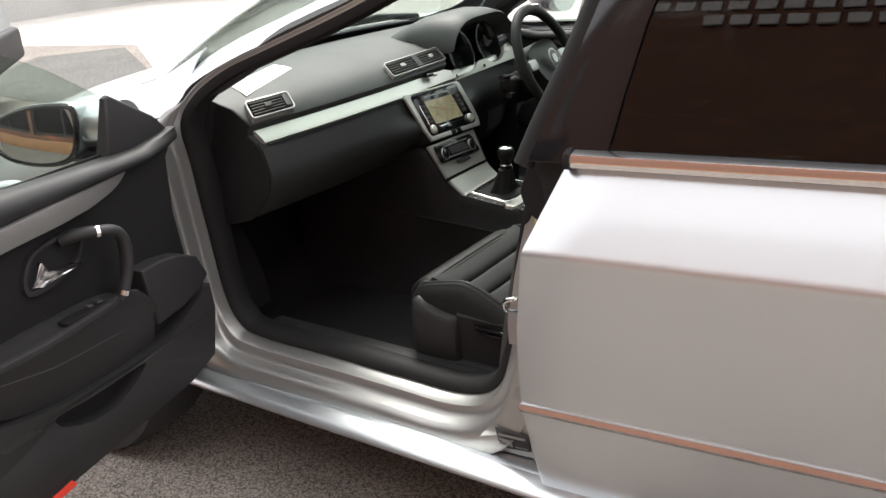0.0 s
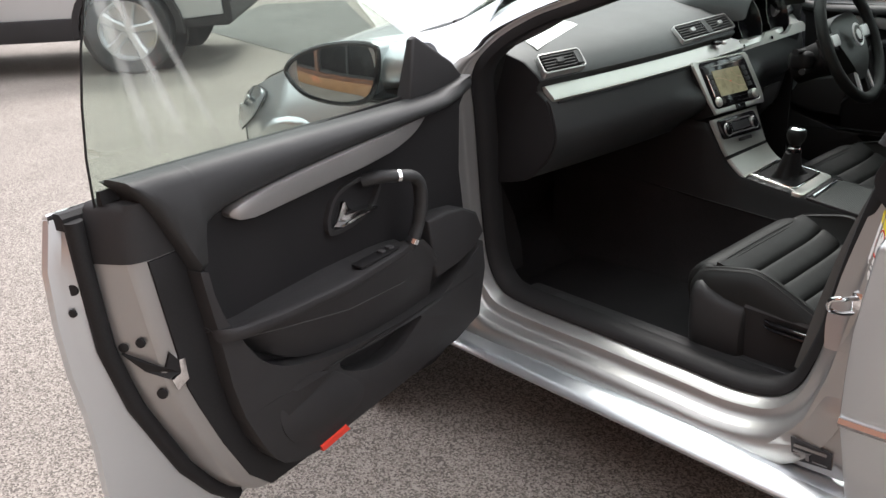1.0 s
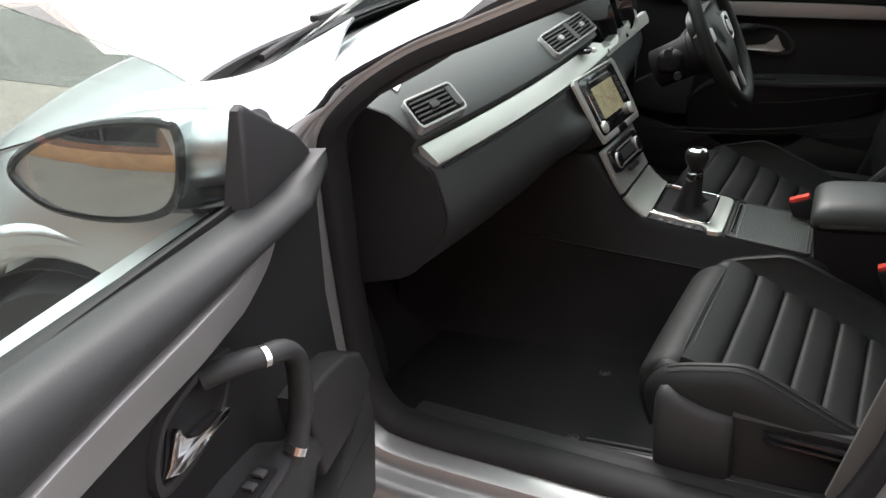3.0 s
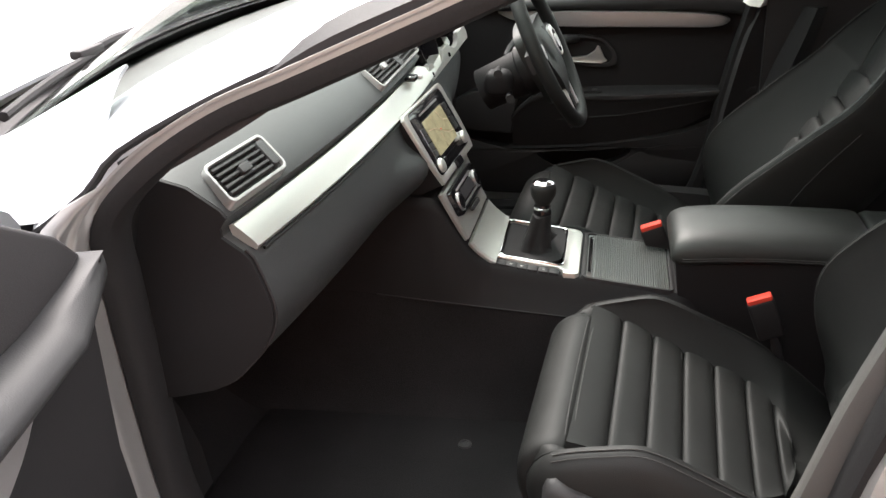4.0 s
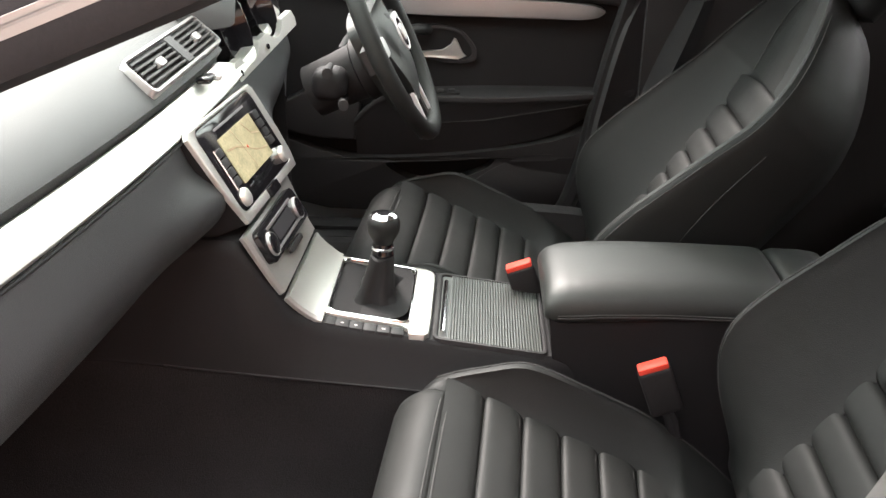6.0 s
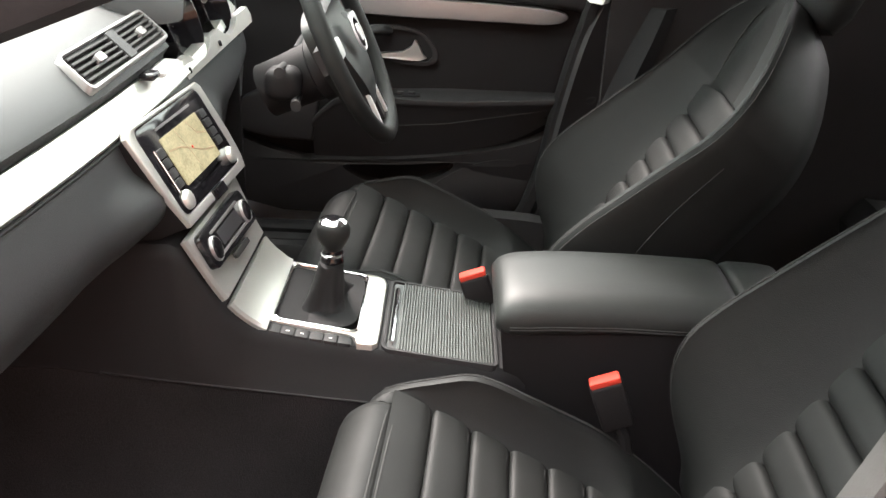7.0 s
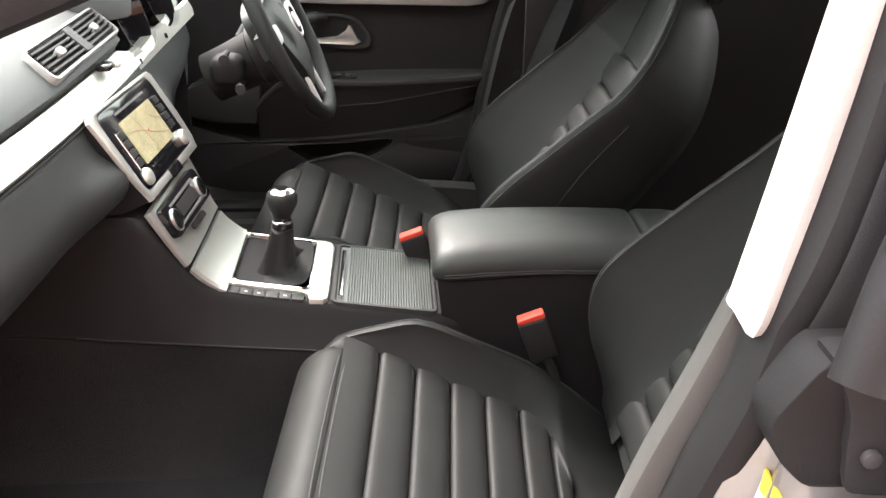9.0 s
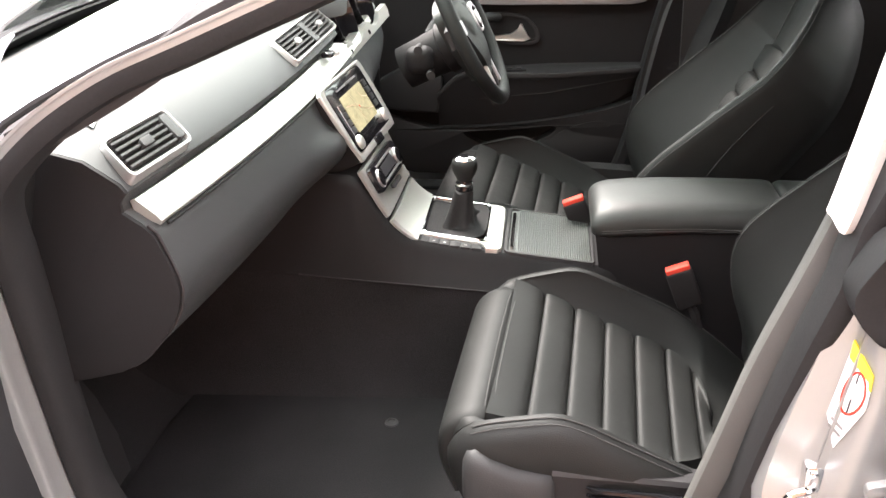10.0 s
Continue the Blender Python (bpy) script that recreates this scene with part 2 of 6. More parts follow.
def slab(outer, at, w0, w1, holes=(), bevel=0.0, seg=2):
    """A plate cut to an outline in the plane (a, b), with holes, between depths w0 and w1; at(a, b, w) gives the place."""
    from mathutils.geometry import tessellate_polygon
    loops = [[Vector((a, b, 0)) for a, b in lp] for lp in (outer, *holes)]
    tris = tessellate_polygon(loops)
    flat = [v for lp in loops for v in lp]
    f0 = w0 if callable(w0) else (lambda a, b: w0)
    f1 = w1 if callable(w1) else (lambda a, b: w1)
    bm = bmesh.new()
    lo = [bm.verts.new(at(v.x, v.y, f0(v.x, v.y))) for v in flat]
    hi = [bm.verts.new(at(v.x, v.y, f1(v.x, v.y))) for v in flat]
    for t in tris:
        if len(set(t)) == 3:
            try:
                bm.faces.new([lo[i] for i in t])
                bm.faces.new([hi[i] for i in t])
            except ValueError:
                pass
    k, rim = 0, []
    for lp in loops:
        n = len(lp)
        for i in range(n):
            j = (i + 1) % n
            bm.faces.new((lo[k + i], lo[k + j], hi[k + j], hi[k + i]))
            rim.append(bm.edges.get((hi[k + i], hi[k + j])))
        k += n
    bmesh.ops.recalc_face_normals(bm, faces=bm.faces)
    if bevel:
        bmesh.ops.bevel(bm, geom=[e for e in rim if e], offset=bevel, segments=seg, profile=0.5, affect="EDGES", clamp_overlap=True)
    return bm


def grid(f, us, vs, thick=0.0):
    """A sheet of points f(u, v); with a thickness it becomes a closed shell."""
    bm = bmesh.new()
    rows = [[bm.verts.new(f(u, v)) for v in vs] for u in us]
    for a, b in zip(rows, rows[1:]):
        for i in range(len(vs) - 1):
            bm.faces.new((a[i], a[i + 1], b[i + 1], b[i]))
    if thick:
        bmesh.ops.recalc_face_normals(bm, faces=bm.faces)
        bmesh.ops.solidify(bm, geom=bm.faces[:], thickness=thick)
    return bm


def lin(a, b, n):
    return [a + (b - a) * i / (n - 1) for i in range(n)]


def interp(x, pts):
    return float(np.interp(x, [p[0] for p in pts], [p[1] for p in pts]))


def rrect(a0, b0, a1, b1, r, n=4):
    """A rectangle with round corners, as an outline."""
    out = []
    for ca, cb, s in ((a1 - r, b1 - r, 0), (a0 + r, b1 - r, 1), (a0 + r, b0 + r, 2), (a1 - r, b0 + r, 3)):
        out += [(ca + r * math.cos(math.pi / 2 * (s + k / n)), cb + r * math.sin(math.pi / 2 * (s + k / n))) for k in range(n + 1)]
    return out


def disc(c, normal, r, h, n=24, r2=None, bevel=0.0):
    """A round plate or knob standing on c along normal."""
    q = Vector(normal).normalized().to_track_quat("Z", "Y").to_matrix().to_4x4()
    bm = bmesh.new()
    bmesh.ops.create_cone(bm, cap_ends=True, segments=n, radius1=r, radius2=r if r2 is None else r2, depth=h)
    if bevel:
        bmesh.ops.bevel(bm, geom=[e for e in bm.edges if abs(e.verts[0].co.z - e.verts[1].co.z) < 1e-6 and e.verts[0].co.z > 0], offset=bevel, segments=2, profile=0.5, affect="EDGES")
    bmesh.ops.transform(bm, matrix=Matrix.Translation(c) @ q @ Matrix.Translation((0, 0, h / 2)), verts=bm.verts)
    return bm


def lathe(c, axis, prof, n=24):
    """A turned shape: profile of (radius, height) about axis."""
    q = Vector(axis).normalized().to_track_quat("Z", "Y").to_matrix()
    rings = [[Vector(c) + q @ Vector((r * math.cos(2 * math.pi * k / n), r * math.sin(2 * math.pi * k / n), h)) for k in range(n)] for r, h in prof]
    return loft(rings)


# ---- ground and surroundings ----
def flat_sheet(name, outline, z, thick, mat, label):
    ob = part(name, slab(outline, lambda a, b, w: Vector((a, b, w)), z - thick, z), mat)
    return tagged(ob, label, name, kind="structure")


flat_sheet("ground", [(-400, -400), (400, -400), (400, 400), (-400, 400)], 0.0, 0.2, ASPHALT, "worn speckled grey-brown asphalt forecourt")
flat_sheet("pavement", [(-60, 6.6), (-8.0, 6.6), (-4.4, 3.75), (2.2, 3.2), (30, 3.2), (30, 40), (-60, 40)], 0.006, 0.005, CONCRETE, "pale sunlit concrete beyond the asphalt")
flat_sheet("road", [(-7.3, 3.55), (-4.9, 2.9), (-3.2, 2.6), (-3.0, 3.6), (-4.4, 3.75), (-8.0, 6.4), (-8.8, 5.6)], 0.004, 0.003, PATCH, "darker relaid patch of asphalt")

CAR = thing("car", (1.2, 0, 0), "silver four-door saloon car with its front passenger door open", "car")


# unseen plain wall, added so the bonnet mirrors it instead of bright horizon sky
unseen_backdrop = part("unseen_wall", slab([(-16, -12), (-15.7, -12), (-15.7, 15.7), (14, 15.7), (14, 16), (-16, 16)], lambda a, b, w: Vector((a, b, w)), 0.0, 4.2), WALLING)
tagged(unseen_backdrop, "plain unseen wall added to dull the reflections in the bonnet", "wall", kind="structure")

# ---- outer body ----
def half_width(x):
    w = 0.925
    if x < 0.0:
        w -= 0.40 * (-x / 0.7) ** 1.25
    if x > 3.0:
        w -= 0.16 * ((x - 3.0) / 0.75) ** 2.2
    return w


def deck(x):
    return interp(x, [(-0.80, 0.50), (-0.66, 0.575), (-0.57, 0.632), (-0.5, 0.680), (-0.4, 0.742), (-0.3, 0.783), (-0.2, 0.815), (0.0, 0.868), (0.2, 0.918), (0.35, 0.945), (0.45, 0.938), (0.6, 0.932), (2.4, 0.95), (3.6, 0.98)])


def arch(x, cx, r=0.395):
    d = abs(x - cx)
    return 0.33 + math.sqrt(max(r * r - d * d, 0)) if d < r else 0.0


FRONT_AXLE, REAR_AXLE = 0.10, 2.83


def side_tuck(x, z):
    """How far the flank leans in, more over the front wing."""
    if z < 0.55:
        return 0.035 * ((0.55 - z) / 0.35) ** 2
    m = min(1, max(0, (0.3 - x) / 0.4))
    return (1 - m) * 0.07 * max(0, (z - 0.74) / 0.2) ** 1.8 + m * 0.11 * max(0, (z - 0.60) / 0.3) ** 1.8


def side_skin(s, x0, x1, n):
    def f(x, k):
        low = max(0.21, arch(x, FRONT_AXLE), arch(x, REAR_AXLE))
        z = low + (deck(x) - low) * k
        return Vector((x, s * (half_width(x) - side_tuck(x, z)), z))
    return grid(f, lin(x0, x1, n), [0, 0.08, 0.2, 0.35, 0.5, 0.65, 0.78, 0.88, 0.95, 1.0], 0.004)


def bonnet_back(y):
    return 0.345 - 0.165 * (1 - abs(y / 0.74) ** 3)


def bonnet(k, t):
    back = Vector((bonnet_back(0.74 * t), 0.80 * t, 0))
    front = Vector((-0.78 + 0.20 * t * t, 0.46 * t, 0))
    p = front.lerp(back, k)
    p.y = t * (half_width(p.x) - 0.075)
    p.z = deck(p.x) + 0.004 + interp(k, [(0, 0.035), (0.2, 0.085), (0.5, 0.105), (0.8, 0.075), (1, 0.037)]) * (1 - abs(t) ** 2.4)
    return p


part("bonnet", grid(bonnet, lin(0, 1, 24), lin(-1, 1, 31), 0.006), PAINT, CAR, "smooth silver bonnet")
for s in (-1, 1):
    part("front_wing", side_skin(s, -0.66, 0.493, 44), PAINT, CAR)
    part("rear_quarter", side_skin(s, 2.40, 3.70, 36), PAINT, CAR)


def nose(k, t):
    w = half_width(-0.66)
    return Vector((-0.66 - 0.17 * (1 - abs(t) ** 2.2) * math.sin(math.pi * min(1, 0.25 + k * 0.6)), w * t, 0.23 + k * 0.36))


part("front_bumper", grid(nose, lin(0, 1, 10), lin(-1, 1, 21), 0.004), PAINT, CAR)
part("grille", rbox((-0.825, 0, 0.47), (0.03, 0.7, 0.12), 0.01), GLOSS, CAR, "black front grille")
part("rear_bumper", grid(lambda k, y: Vector((3.70 + 0.12 * (1 - abs(y / 0.8) ** 2.5), y, 0.25 + k * 0.72)), lin(0, 1, 8), lin(-0.8, 0.8, 17), 0.004), PAINT, CAR)
part("boot_lid", grid(lambda x, y: Vector((x, y, deck(x) + 0.06 * (1 - (y / 0.85) ** 2))), lin(3.0, 3.78, 8), lin(-0.80, 0.80, 15), 0.004), PAINT, CAR)
for s in (-1, 1):
    def lamp_at(a, b, lift):
        x = -0.54 + 0.40 * a
        z = interp(a, [(0, 0.600), (0.2, 0.628), (0.5, 0.668), (0.75, 0.708), (0.9, 0.745), (1, 0.785)]) * (1 - b) + interp(a, [(0, 0.640), (0.15, 0.684), (0.38, 0.748), (0.6, 0.783), (0.85, 0.798), (1, 0.797)]) * b
        return Vector((x - lift * 0.5, s * (half_width(x) + lift - side_tuck(x, z)), z))
    lamp = part("headlamp", grid(lambda a, b: lamp_at(a, b, 0.012 + 0.008 * math.sin(math.pi * b)), lin(0, 1, 12), lin(0, 1, 7), 0.004), LAMPGLASS, CAR, "clear headlamp glass")
    part("lamp_bowl", grid(lambda a, b: lamp_at(0.04 + 0.92 * a, 0.08 + 0.84 * b, 0.005), lin(0, 1, 10), lin(0, 1, 6), 0.003), ALLOY, lamp, "silvered lamp bowl")
    part("lamp_rim", tube([lamp_at(a, b, 0.008) for a, b in [(k, 0) for k in lin(0, 1, 10)] + [(k, 1) for k in lin(1, 0, 10)]], 0.0014, 6, True), RUBBER, lamp)
    for a, r in ((0.22, 0.036), (0.55, 0.030)):
        part("reflector", lathe(lamp_at(a, 0.5, 0.010), (-0.4, s, 0.1), [(r, -0.002), (r, 0.004), (r * 0.8, 0.004), (r * 0.7, -0.002), (0.003, -0.003)], 18), SATIN, lamp)
    part("bonnet_gap", tube([bonnet(k, s) + Vector((0, s * 0.004, 0.002)) for k in lin(0.05, 0.97, 24)], 0.0018, 6), RUBBER, CAR, "dark gap beside the bonnet")
    for ax in (FRONT_AXLE, REAR_AXLE):
        rim_line = lin(0.03, math.pi - 0.03, 21)
        part("arch_flare", loft([[Vector((ax + r * math.cos(a), s * (half_width(ax + r * math.cos(a)) - side_tuck(ax, 0.33 + r * math.sin(a)) - 0.004 + o), 0.33 + r * math.sin(a))) for r, o in ((0.440, 0.001), (0.434, 0.007), (0.428, 0.011), (0.421, 0.010), (0.386, -0.007), (0.379, -0.013), (0.377, -0.05), (0.42, -0.03))] for a in rim_line]), PAINT, CAR, "rounded wheel arch edge")
    part("bumper_gap", tube([Vector((x, s * (half_width(x) - side_tuck(x, z) + 0.001), z)) for x, z in spline([(-0.50, 0.640), (-0.46, 0.626), (-0.42, 0.608), (-0.36, 0.590), (-0.27, 0.588), (-0.20, 0.600)], 4)], 0.0016, 6), RUBBER, CAR, "dark gap above the front bumper")


def road_wheel(cx, cy, s, r, parent, rimmat, spokes=5):
    w = part("wheel", lathe((cx, cy, r), (0, s, 0), [(r * 0.70, -0.10), (r * 0.96, -0.105), (r, -0.07), (r, 0.07), (r * 0.96, 0.105), (r * 0.70, 0.10), (r * 0.66, 0.06), (r * 0.66, -0.06)], 40), TYRE, parent, "black tyre on a spoked alloy rim")
    part("rim", lathe((cx, cy, r), (0, s, 0), [(r * 0.66, -0.04), (r * 0.70, 0.095), (r * 0.67, 0.10), (r * 0.62, 0.06), (r * 0.60, -0.04)], 40), rimmat, w)
    part("brake_disc", disc((cx, cy - s * 0.01, r), (0, s, 0), r * 0.48, 0.02), TYRE, w)
    part("hub_cap", disc((cx, cy + s * 0.05, r), (0, s, 0), r * 0.17, 0.03, bevel=0.008), rimmat, w)
    for k in range(spokes):
        a = 2 * math.pi * k / spokes + 0.3
        d, t = Vector((math.cos(a), 0, math.sin(a))), Vector((-math.sin(a), 0, math.cos(a)))
        c, q = Vector((cx, cy, r)), Vector((0, s, 0))
        rings = []
        for rr, hw, o in ((0.12, 0.085, 0.065), (0.4, 0.075, 0.085), (0.66, 0.10, 0.075)):
            rings.append([c + d * r * rr + t * r * hw * p + q * (o + h) for p, h in ((-1, 0), (-0.6, 0.014), (0.6, 0.014), (1, 0), (1, -0.025), (-1, -0.025))])
        part("spoke", loft(rings), rimmat, w)
    return w


for s in (-1, 1):
    for ax in (FRONT_AXLE, REAR_AXLE):
        road_wheel(ax, s * 0.80, s, 0.33, CAR, ALLOY)
        part("wheel_arch_liner", grid(lambda a, y: Vector((ax + 0.36 * math.cos(a), s * y, 0.33 + 0.36 * math.sin(a))), lin(0, math.pi, 17), [0.5, 0.9], 0.003), RUBBER, CAR)

# roof and glass


def roof(x, k):
    z = interp(x, [(1.12, 1.345), (1.3, 1.385), (1.6, 1.41), (2.0, 1.405), (2.4, 1.36), (2.7, 1.29)])
    return Vector((x - 0.05 * k * k * (1 if x < 1.3 else 0), 0.575 * k, z - 0.055 * abs(k) ** 2.6))


part("roof", grid(roof, [1.14, 1.2, 1.3, 1.45, 1.6, 1.8, 2.0, 2.2, 2.4, 2.6, 2.7], lin(-1.08, 1.08, 19), 0.006), PAINT, CAR)
part("headlining", grid(lambda x, k: roof(x, k) + Vector((0, 0, -0.045)), [1.2, 1.3, 1.45, 1.6, 1.8, 2.0, 2.2, 2.4, 2.6], lin(-1.0, 1.0, 15), 0.006), LINER, CAR, "pale fabric headlining")


def screen_base(y):
    return Vector((0.265 + 0.115 * (y / 0.70) ** 2, y, 0.958 + 0.012 * (1 - (y / 0.7) ** 2)))


def windscreen(k, t):
    a, b = screen_base(0.70 * t), roof(1.14, t * 0.99)
    return a.lerp(b, k) + Vector((-0.03, 0.045 * t, 0.03 - 0.02 * t * t)) * math.sin(math.pi * k)


ws = part("windscreen", grid(windscreen, lin(0, 1, 10), lin(-1, 1, 15), 0.004), GLASS, CAR, "clear laminated windscreen")
ws.visible_shadow = False
rs = part("rear_window", grid(lambda k, t: Vector((2.68 + 0.42 * k, t * (0.60 + 0.08 * k), 1.29 - 0.055 * abs(t) ** 2.6 - 0.29 * k)), lin(0, 1, 6), lin(-1, 1, 9), 0.004), GLASS, CAR)
rs.visible_shadow = False
cowl = part("cowl_panel", grid(lambda k, t: Vector((bonnet_back(0.69 * t) - 0.03, 0.69 * t, 0.915 + 0.02 * (1 - t * t))).lerp(screen_base(0.70 * t) + Vector((0.01, 0, -0.006)), k) - Vector((0, 0, 0.02 * math.sin(math.pi * k))), lin(0, 1, 8), lin(-1, 1, 31), 0.004), PLASTIC, CAR, "black cowl below the windscreen")
for y0, y1 in ((-0.60, 0.10), (0.12, 0.62)):
    q = (y0 + y1) / 2
    arm = part("wiper_arm", tube([screen_base(y1) + Vector((-0.03, 0, 0.0)), screen_base(q) + Vector((-0.012, 0.05, 0.020)), screen_base(q) + Vector((-0.008, -0.04, 0.018))], 0.008, 8, radii=[0.013, 0.009, 0.006]), RUBBER, CAR, "wiper arm lying at the foot of the windscreen")
    part("wiper_blade", tube([screen_base(y) + Vector((-0.012, 0, 0.010)) for y in lin(y0, y1 - 0.08, 9)], 0.007, 8), RUBBER, arm)
    part("blade_clip", rbox(screen_base(q) + Vector((-0.012, -0.03, 0.018)), (0.022, 0.07, 0.014), 0.004), PLASTIC, arm)
for s in (-1, 1):
    inner = [Vector((x, s * y, z)) for x, y, z in spline([(0.22, 0.70, 0.938), (0.29, 0.690, 0.950), (0.345, 0.700, 0.960), (0.42, 0.712, 0.982), (0.50, 0.706, 1.018), (0.58, 0.700, 1.056)], 3)]
    outer = [Vector((x, s * y, z)) for x, y, z in spline([(0.20, 0.86, 0.915), (0.28, 0.853, 0.925), (0.36, 0.845, 0.928), (0.44, 0.828, 0.925), (0.51, 0.803, 0.915), (0.57, 0.783, 0.948)], 3)]
    part("pillar_foot", grid(lambda u, v: inner[u].lerp(outer[u], v) + Vector((0, 0, 0.022 * math.sin(math.pi * v))), range(len(inner)), lin(0, 1, 9), 0.004), PAINT, CAR, "silver foot of the windscreen pillar")

# ---- door opening ----
LOOP = [(0.62, -0.690, 0.352), (0.85, -0.697, 0.340), (1.05, -0.705, 0.330), (1.18, -0.712, 0.326), (1.265, -0.716, 0.350), (1.310, -0.722, 0.43), (1.341, -0.735, 0.60),
        (1.386, -0.752, 0.780), (1.428, -0.758, 0.880), (1.458, -0.742, 0.960), (1.488, -0.712, 1.070), (1.508, -0.665, 1.20), (1.480, -0.622, 1.280), (1.36, -0.610, 1.276), (1.20, -0.637, 1.214),
        (1.00, -0.684, 1.124), (0.80, -0.731, 1.049), (0.70, -0.753, 1.012), (0.62, -0.774, 0.963), (0.562, -0.772, 0.90), (0.538, -0.740, 0.80), (0.520, -0.708, 0.62), (0.522, -0.694, 0.46), (0.552, -0.690, 0.38)]
LOOP_FINE = spline(LOOP, 5, True)


def slim(p):
    """How wide the frame is at a point of the opening: narrow along windscreen pillar and roof."""
    return 1.0 if p.z < 0.86 else max(0.06, 1 - (p.z - 0.86) / 0.08) if p.x < 1.2 else (0.75 if p.z < 1.15 else 0.4)


def sweep(loop, prof, s=1, keep=None, shift=0.0):
    """A section (d, o) carried round the opening: d away from the opening, o outboard."""
    p = [Vector(q) for q in loop]
    n, rings = len(p), []
    for i in range(n):
        t = (p[(i + 1) % n] - p[i - 1]).normalized()
        out = Vector((0, 1, 0)).cross(t).normalized()
        f = slim(p[i])
        hinge = min(1, max(0, (0.60 - p[i].x) / 0.05)) * min(1, max(0, (1.00 - p[i].z) / 0.16)) * min(1, max(0, (p[i].z - 0.36) / 0.08))
        low = min(1, max(0, (0.50 - p[i].z) / 0.12)) * min(1, max(0, (1.36 - p[i].x) / 0.08))
        rear = min(1, max(0, (p[i].x - 1.30) / 0.03)) * min(1, max(0, (p[i].z - 0.42) / 0.08))
        step = shift * rear * min(1, max(0, (0.86 - p[i].z) / 0.06))
        ring = [p[i] + out * step + Vector((0, -step * 1.15, 0)) + out * (d if d < 0.013 else 0.013 + (d - 0.013) * f * (1 - 0.85 * hinge)) + Vector((0, -(o if o < 0.02 else 0.02 + (o - 0.02) * f * (1 + 0.3 * low) * (1 - 0.8 * rear)), 0)) for d, o in prof]
        if keep is None or keep(p[i]):
            rings.append([Vector((v.x, v.y * s, v.z)) for v in ring])
    if keep:
        return loft(rings)
    rings.append(rings[0])
    bm = loft(rings, True, False)
    bmesh.ops.remove_doubles(bm, verts=bm.verts, dist=1e-6)
    return bm


for s in (1, -1):
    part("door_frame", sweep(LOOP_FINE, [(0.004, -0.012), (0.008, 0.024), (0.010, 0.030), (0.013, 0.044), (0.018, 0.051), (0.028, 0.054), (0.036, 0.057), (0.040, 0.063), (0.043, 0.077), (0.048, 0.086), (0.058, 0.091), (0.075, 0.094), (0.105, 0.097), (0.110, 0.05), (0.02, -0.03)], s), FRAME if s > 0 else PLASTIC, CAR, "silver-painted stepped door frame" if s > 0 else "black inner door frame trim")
    part("pillar_moulding", sweep(LOOP_FINE, [(0.001, -0.006), (0.012, 0.022), (0.006, 0.032), (0.003, 0.042), (0.006, 0.054), (0.016, 0.062), (0.036, 0.066), (0.042, 0.072), (0.046, 0.092), (0.075, 0.102), (0.118, 0.106), (0.118, 0.05)], s, lambda p: p.x > 1.38 and 0.862 < p.z < 1.26), PLASTIC, CAR, "black moulding on the centre pillar")
    part("door_seal", sweep(LOOP_FINE, [(-0.010, -0.034), (-0.016, -0.020), (-0.016, 0.002), (-0.011, 0.016), (-0.002, 0.024), (0.006, 0.026), (0.010, 0.020), (0.008, -0.034)], s, None, 0.012), RUBBER, CAR, "black rubber door seal")

# sills, which splay and fall a little towards the back
def sill_point(x, y, z, s):
    return Vector((x, -s * (y - 0.055 * (x - 0.9)), z - 0.035 * (x - 0.9)))


for s in (-1, 1):
    prof = [(-0.705, 0.268), (-0.812, 0.266), (-0.826, 0.260), (-0.836, 0.271), (-0.844, 0.277), (-0.876, 0.275), (-0.889, 0.270), (-0.894, 0.262), (-0.890, 0.254), (-0.85, 0.242), (-0.70, 0.20)]
    part("outer_sill", loft([[sill_point(x, y, z, s) for y, z in prof] for x in lin(0.42, 1.62, 12)]), PAINT, CAR, "silver outer sill")
    prof = [(-0.69, 0.330), (-0.675, 0.338), (-0.63, 0.338), (-0.612, 0.334), (-0.600, 0.318), (-0.595, 0.20), (-0.69, 0.20)]
    sill = part("sill_trim", loft([[sill_point(x, y, z, s) for y, z in prof] for x in lin(0.58, 1.36, 8)]), PLASTIC, CAR, "black grained sill trim")
    part("scuff_plate", slab(rrect(0.66, -0.670, 1.18, -0.632, 0.006), lambda a, b, w: sill_point(a, b, w, s), 0.334, 0.3395, bevel=0.001), PLASTIC, sill)

# centre pillar
def pillar_face(x, k):
    z = 0.255 + k * 0.60
    edge = interp(z, [(0.255, 1.265), (0.28, 1.275), (0.31, 1.30), (0.35, 1.335), (0.45, 1.365), (0.6, 1.39), (0.9, 1.44)])
    y = interp(z, [(0.245, -0.815), (0.30, -0.835), (0.40, -0.820), (0.6, -0.80), (0.9, -0.80)])
    return Vector((edge + (1.60 - edge) * x, y, z))


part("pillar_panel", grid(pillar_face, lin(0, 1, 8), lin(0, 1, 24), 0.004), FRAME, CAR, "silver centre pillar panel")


def post_edges(z):
    """Where the post's inner face begins, where its slanting strip begins and where that ends."""
    return (interp(z, [(0.50, 1.352), (0.53, 1.345), (0.557, 1.343), (0.63, 1.357), (0.683, 1.370), (0.75, 1.388), (0.782, 1.402), (0.81, 1.408)]),
            interp(z, [(0.50, 1.372), (0.62, 1.385), (0.676, 1.398), (0.718, 1.407), (0.743, 1.411), (0.81, 1.416)]),
            interp(z, [(0.50, 1.395), (0.588, 1.411), (0.65, 1.422), (0.70, 1.431), (0.73, 1.431), (0.81, 1.428)]))


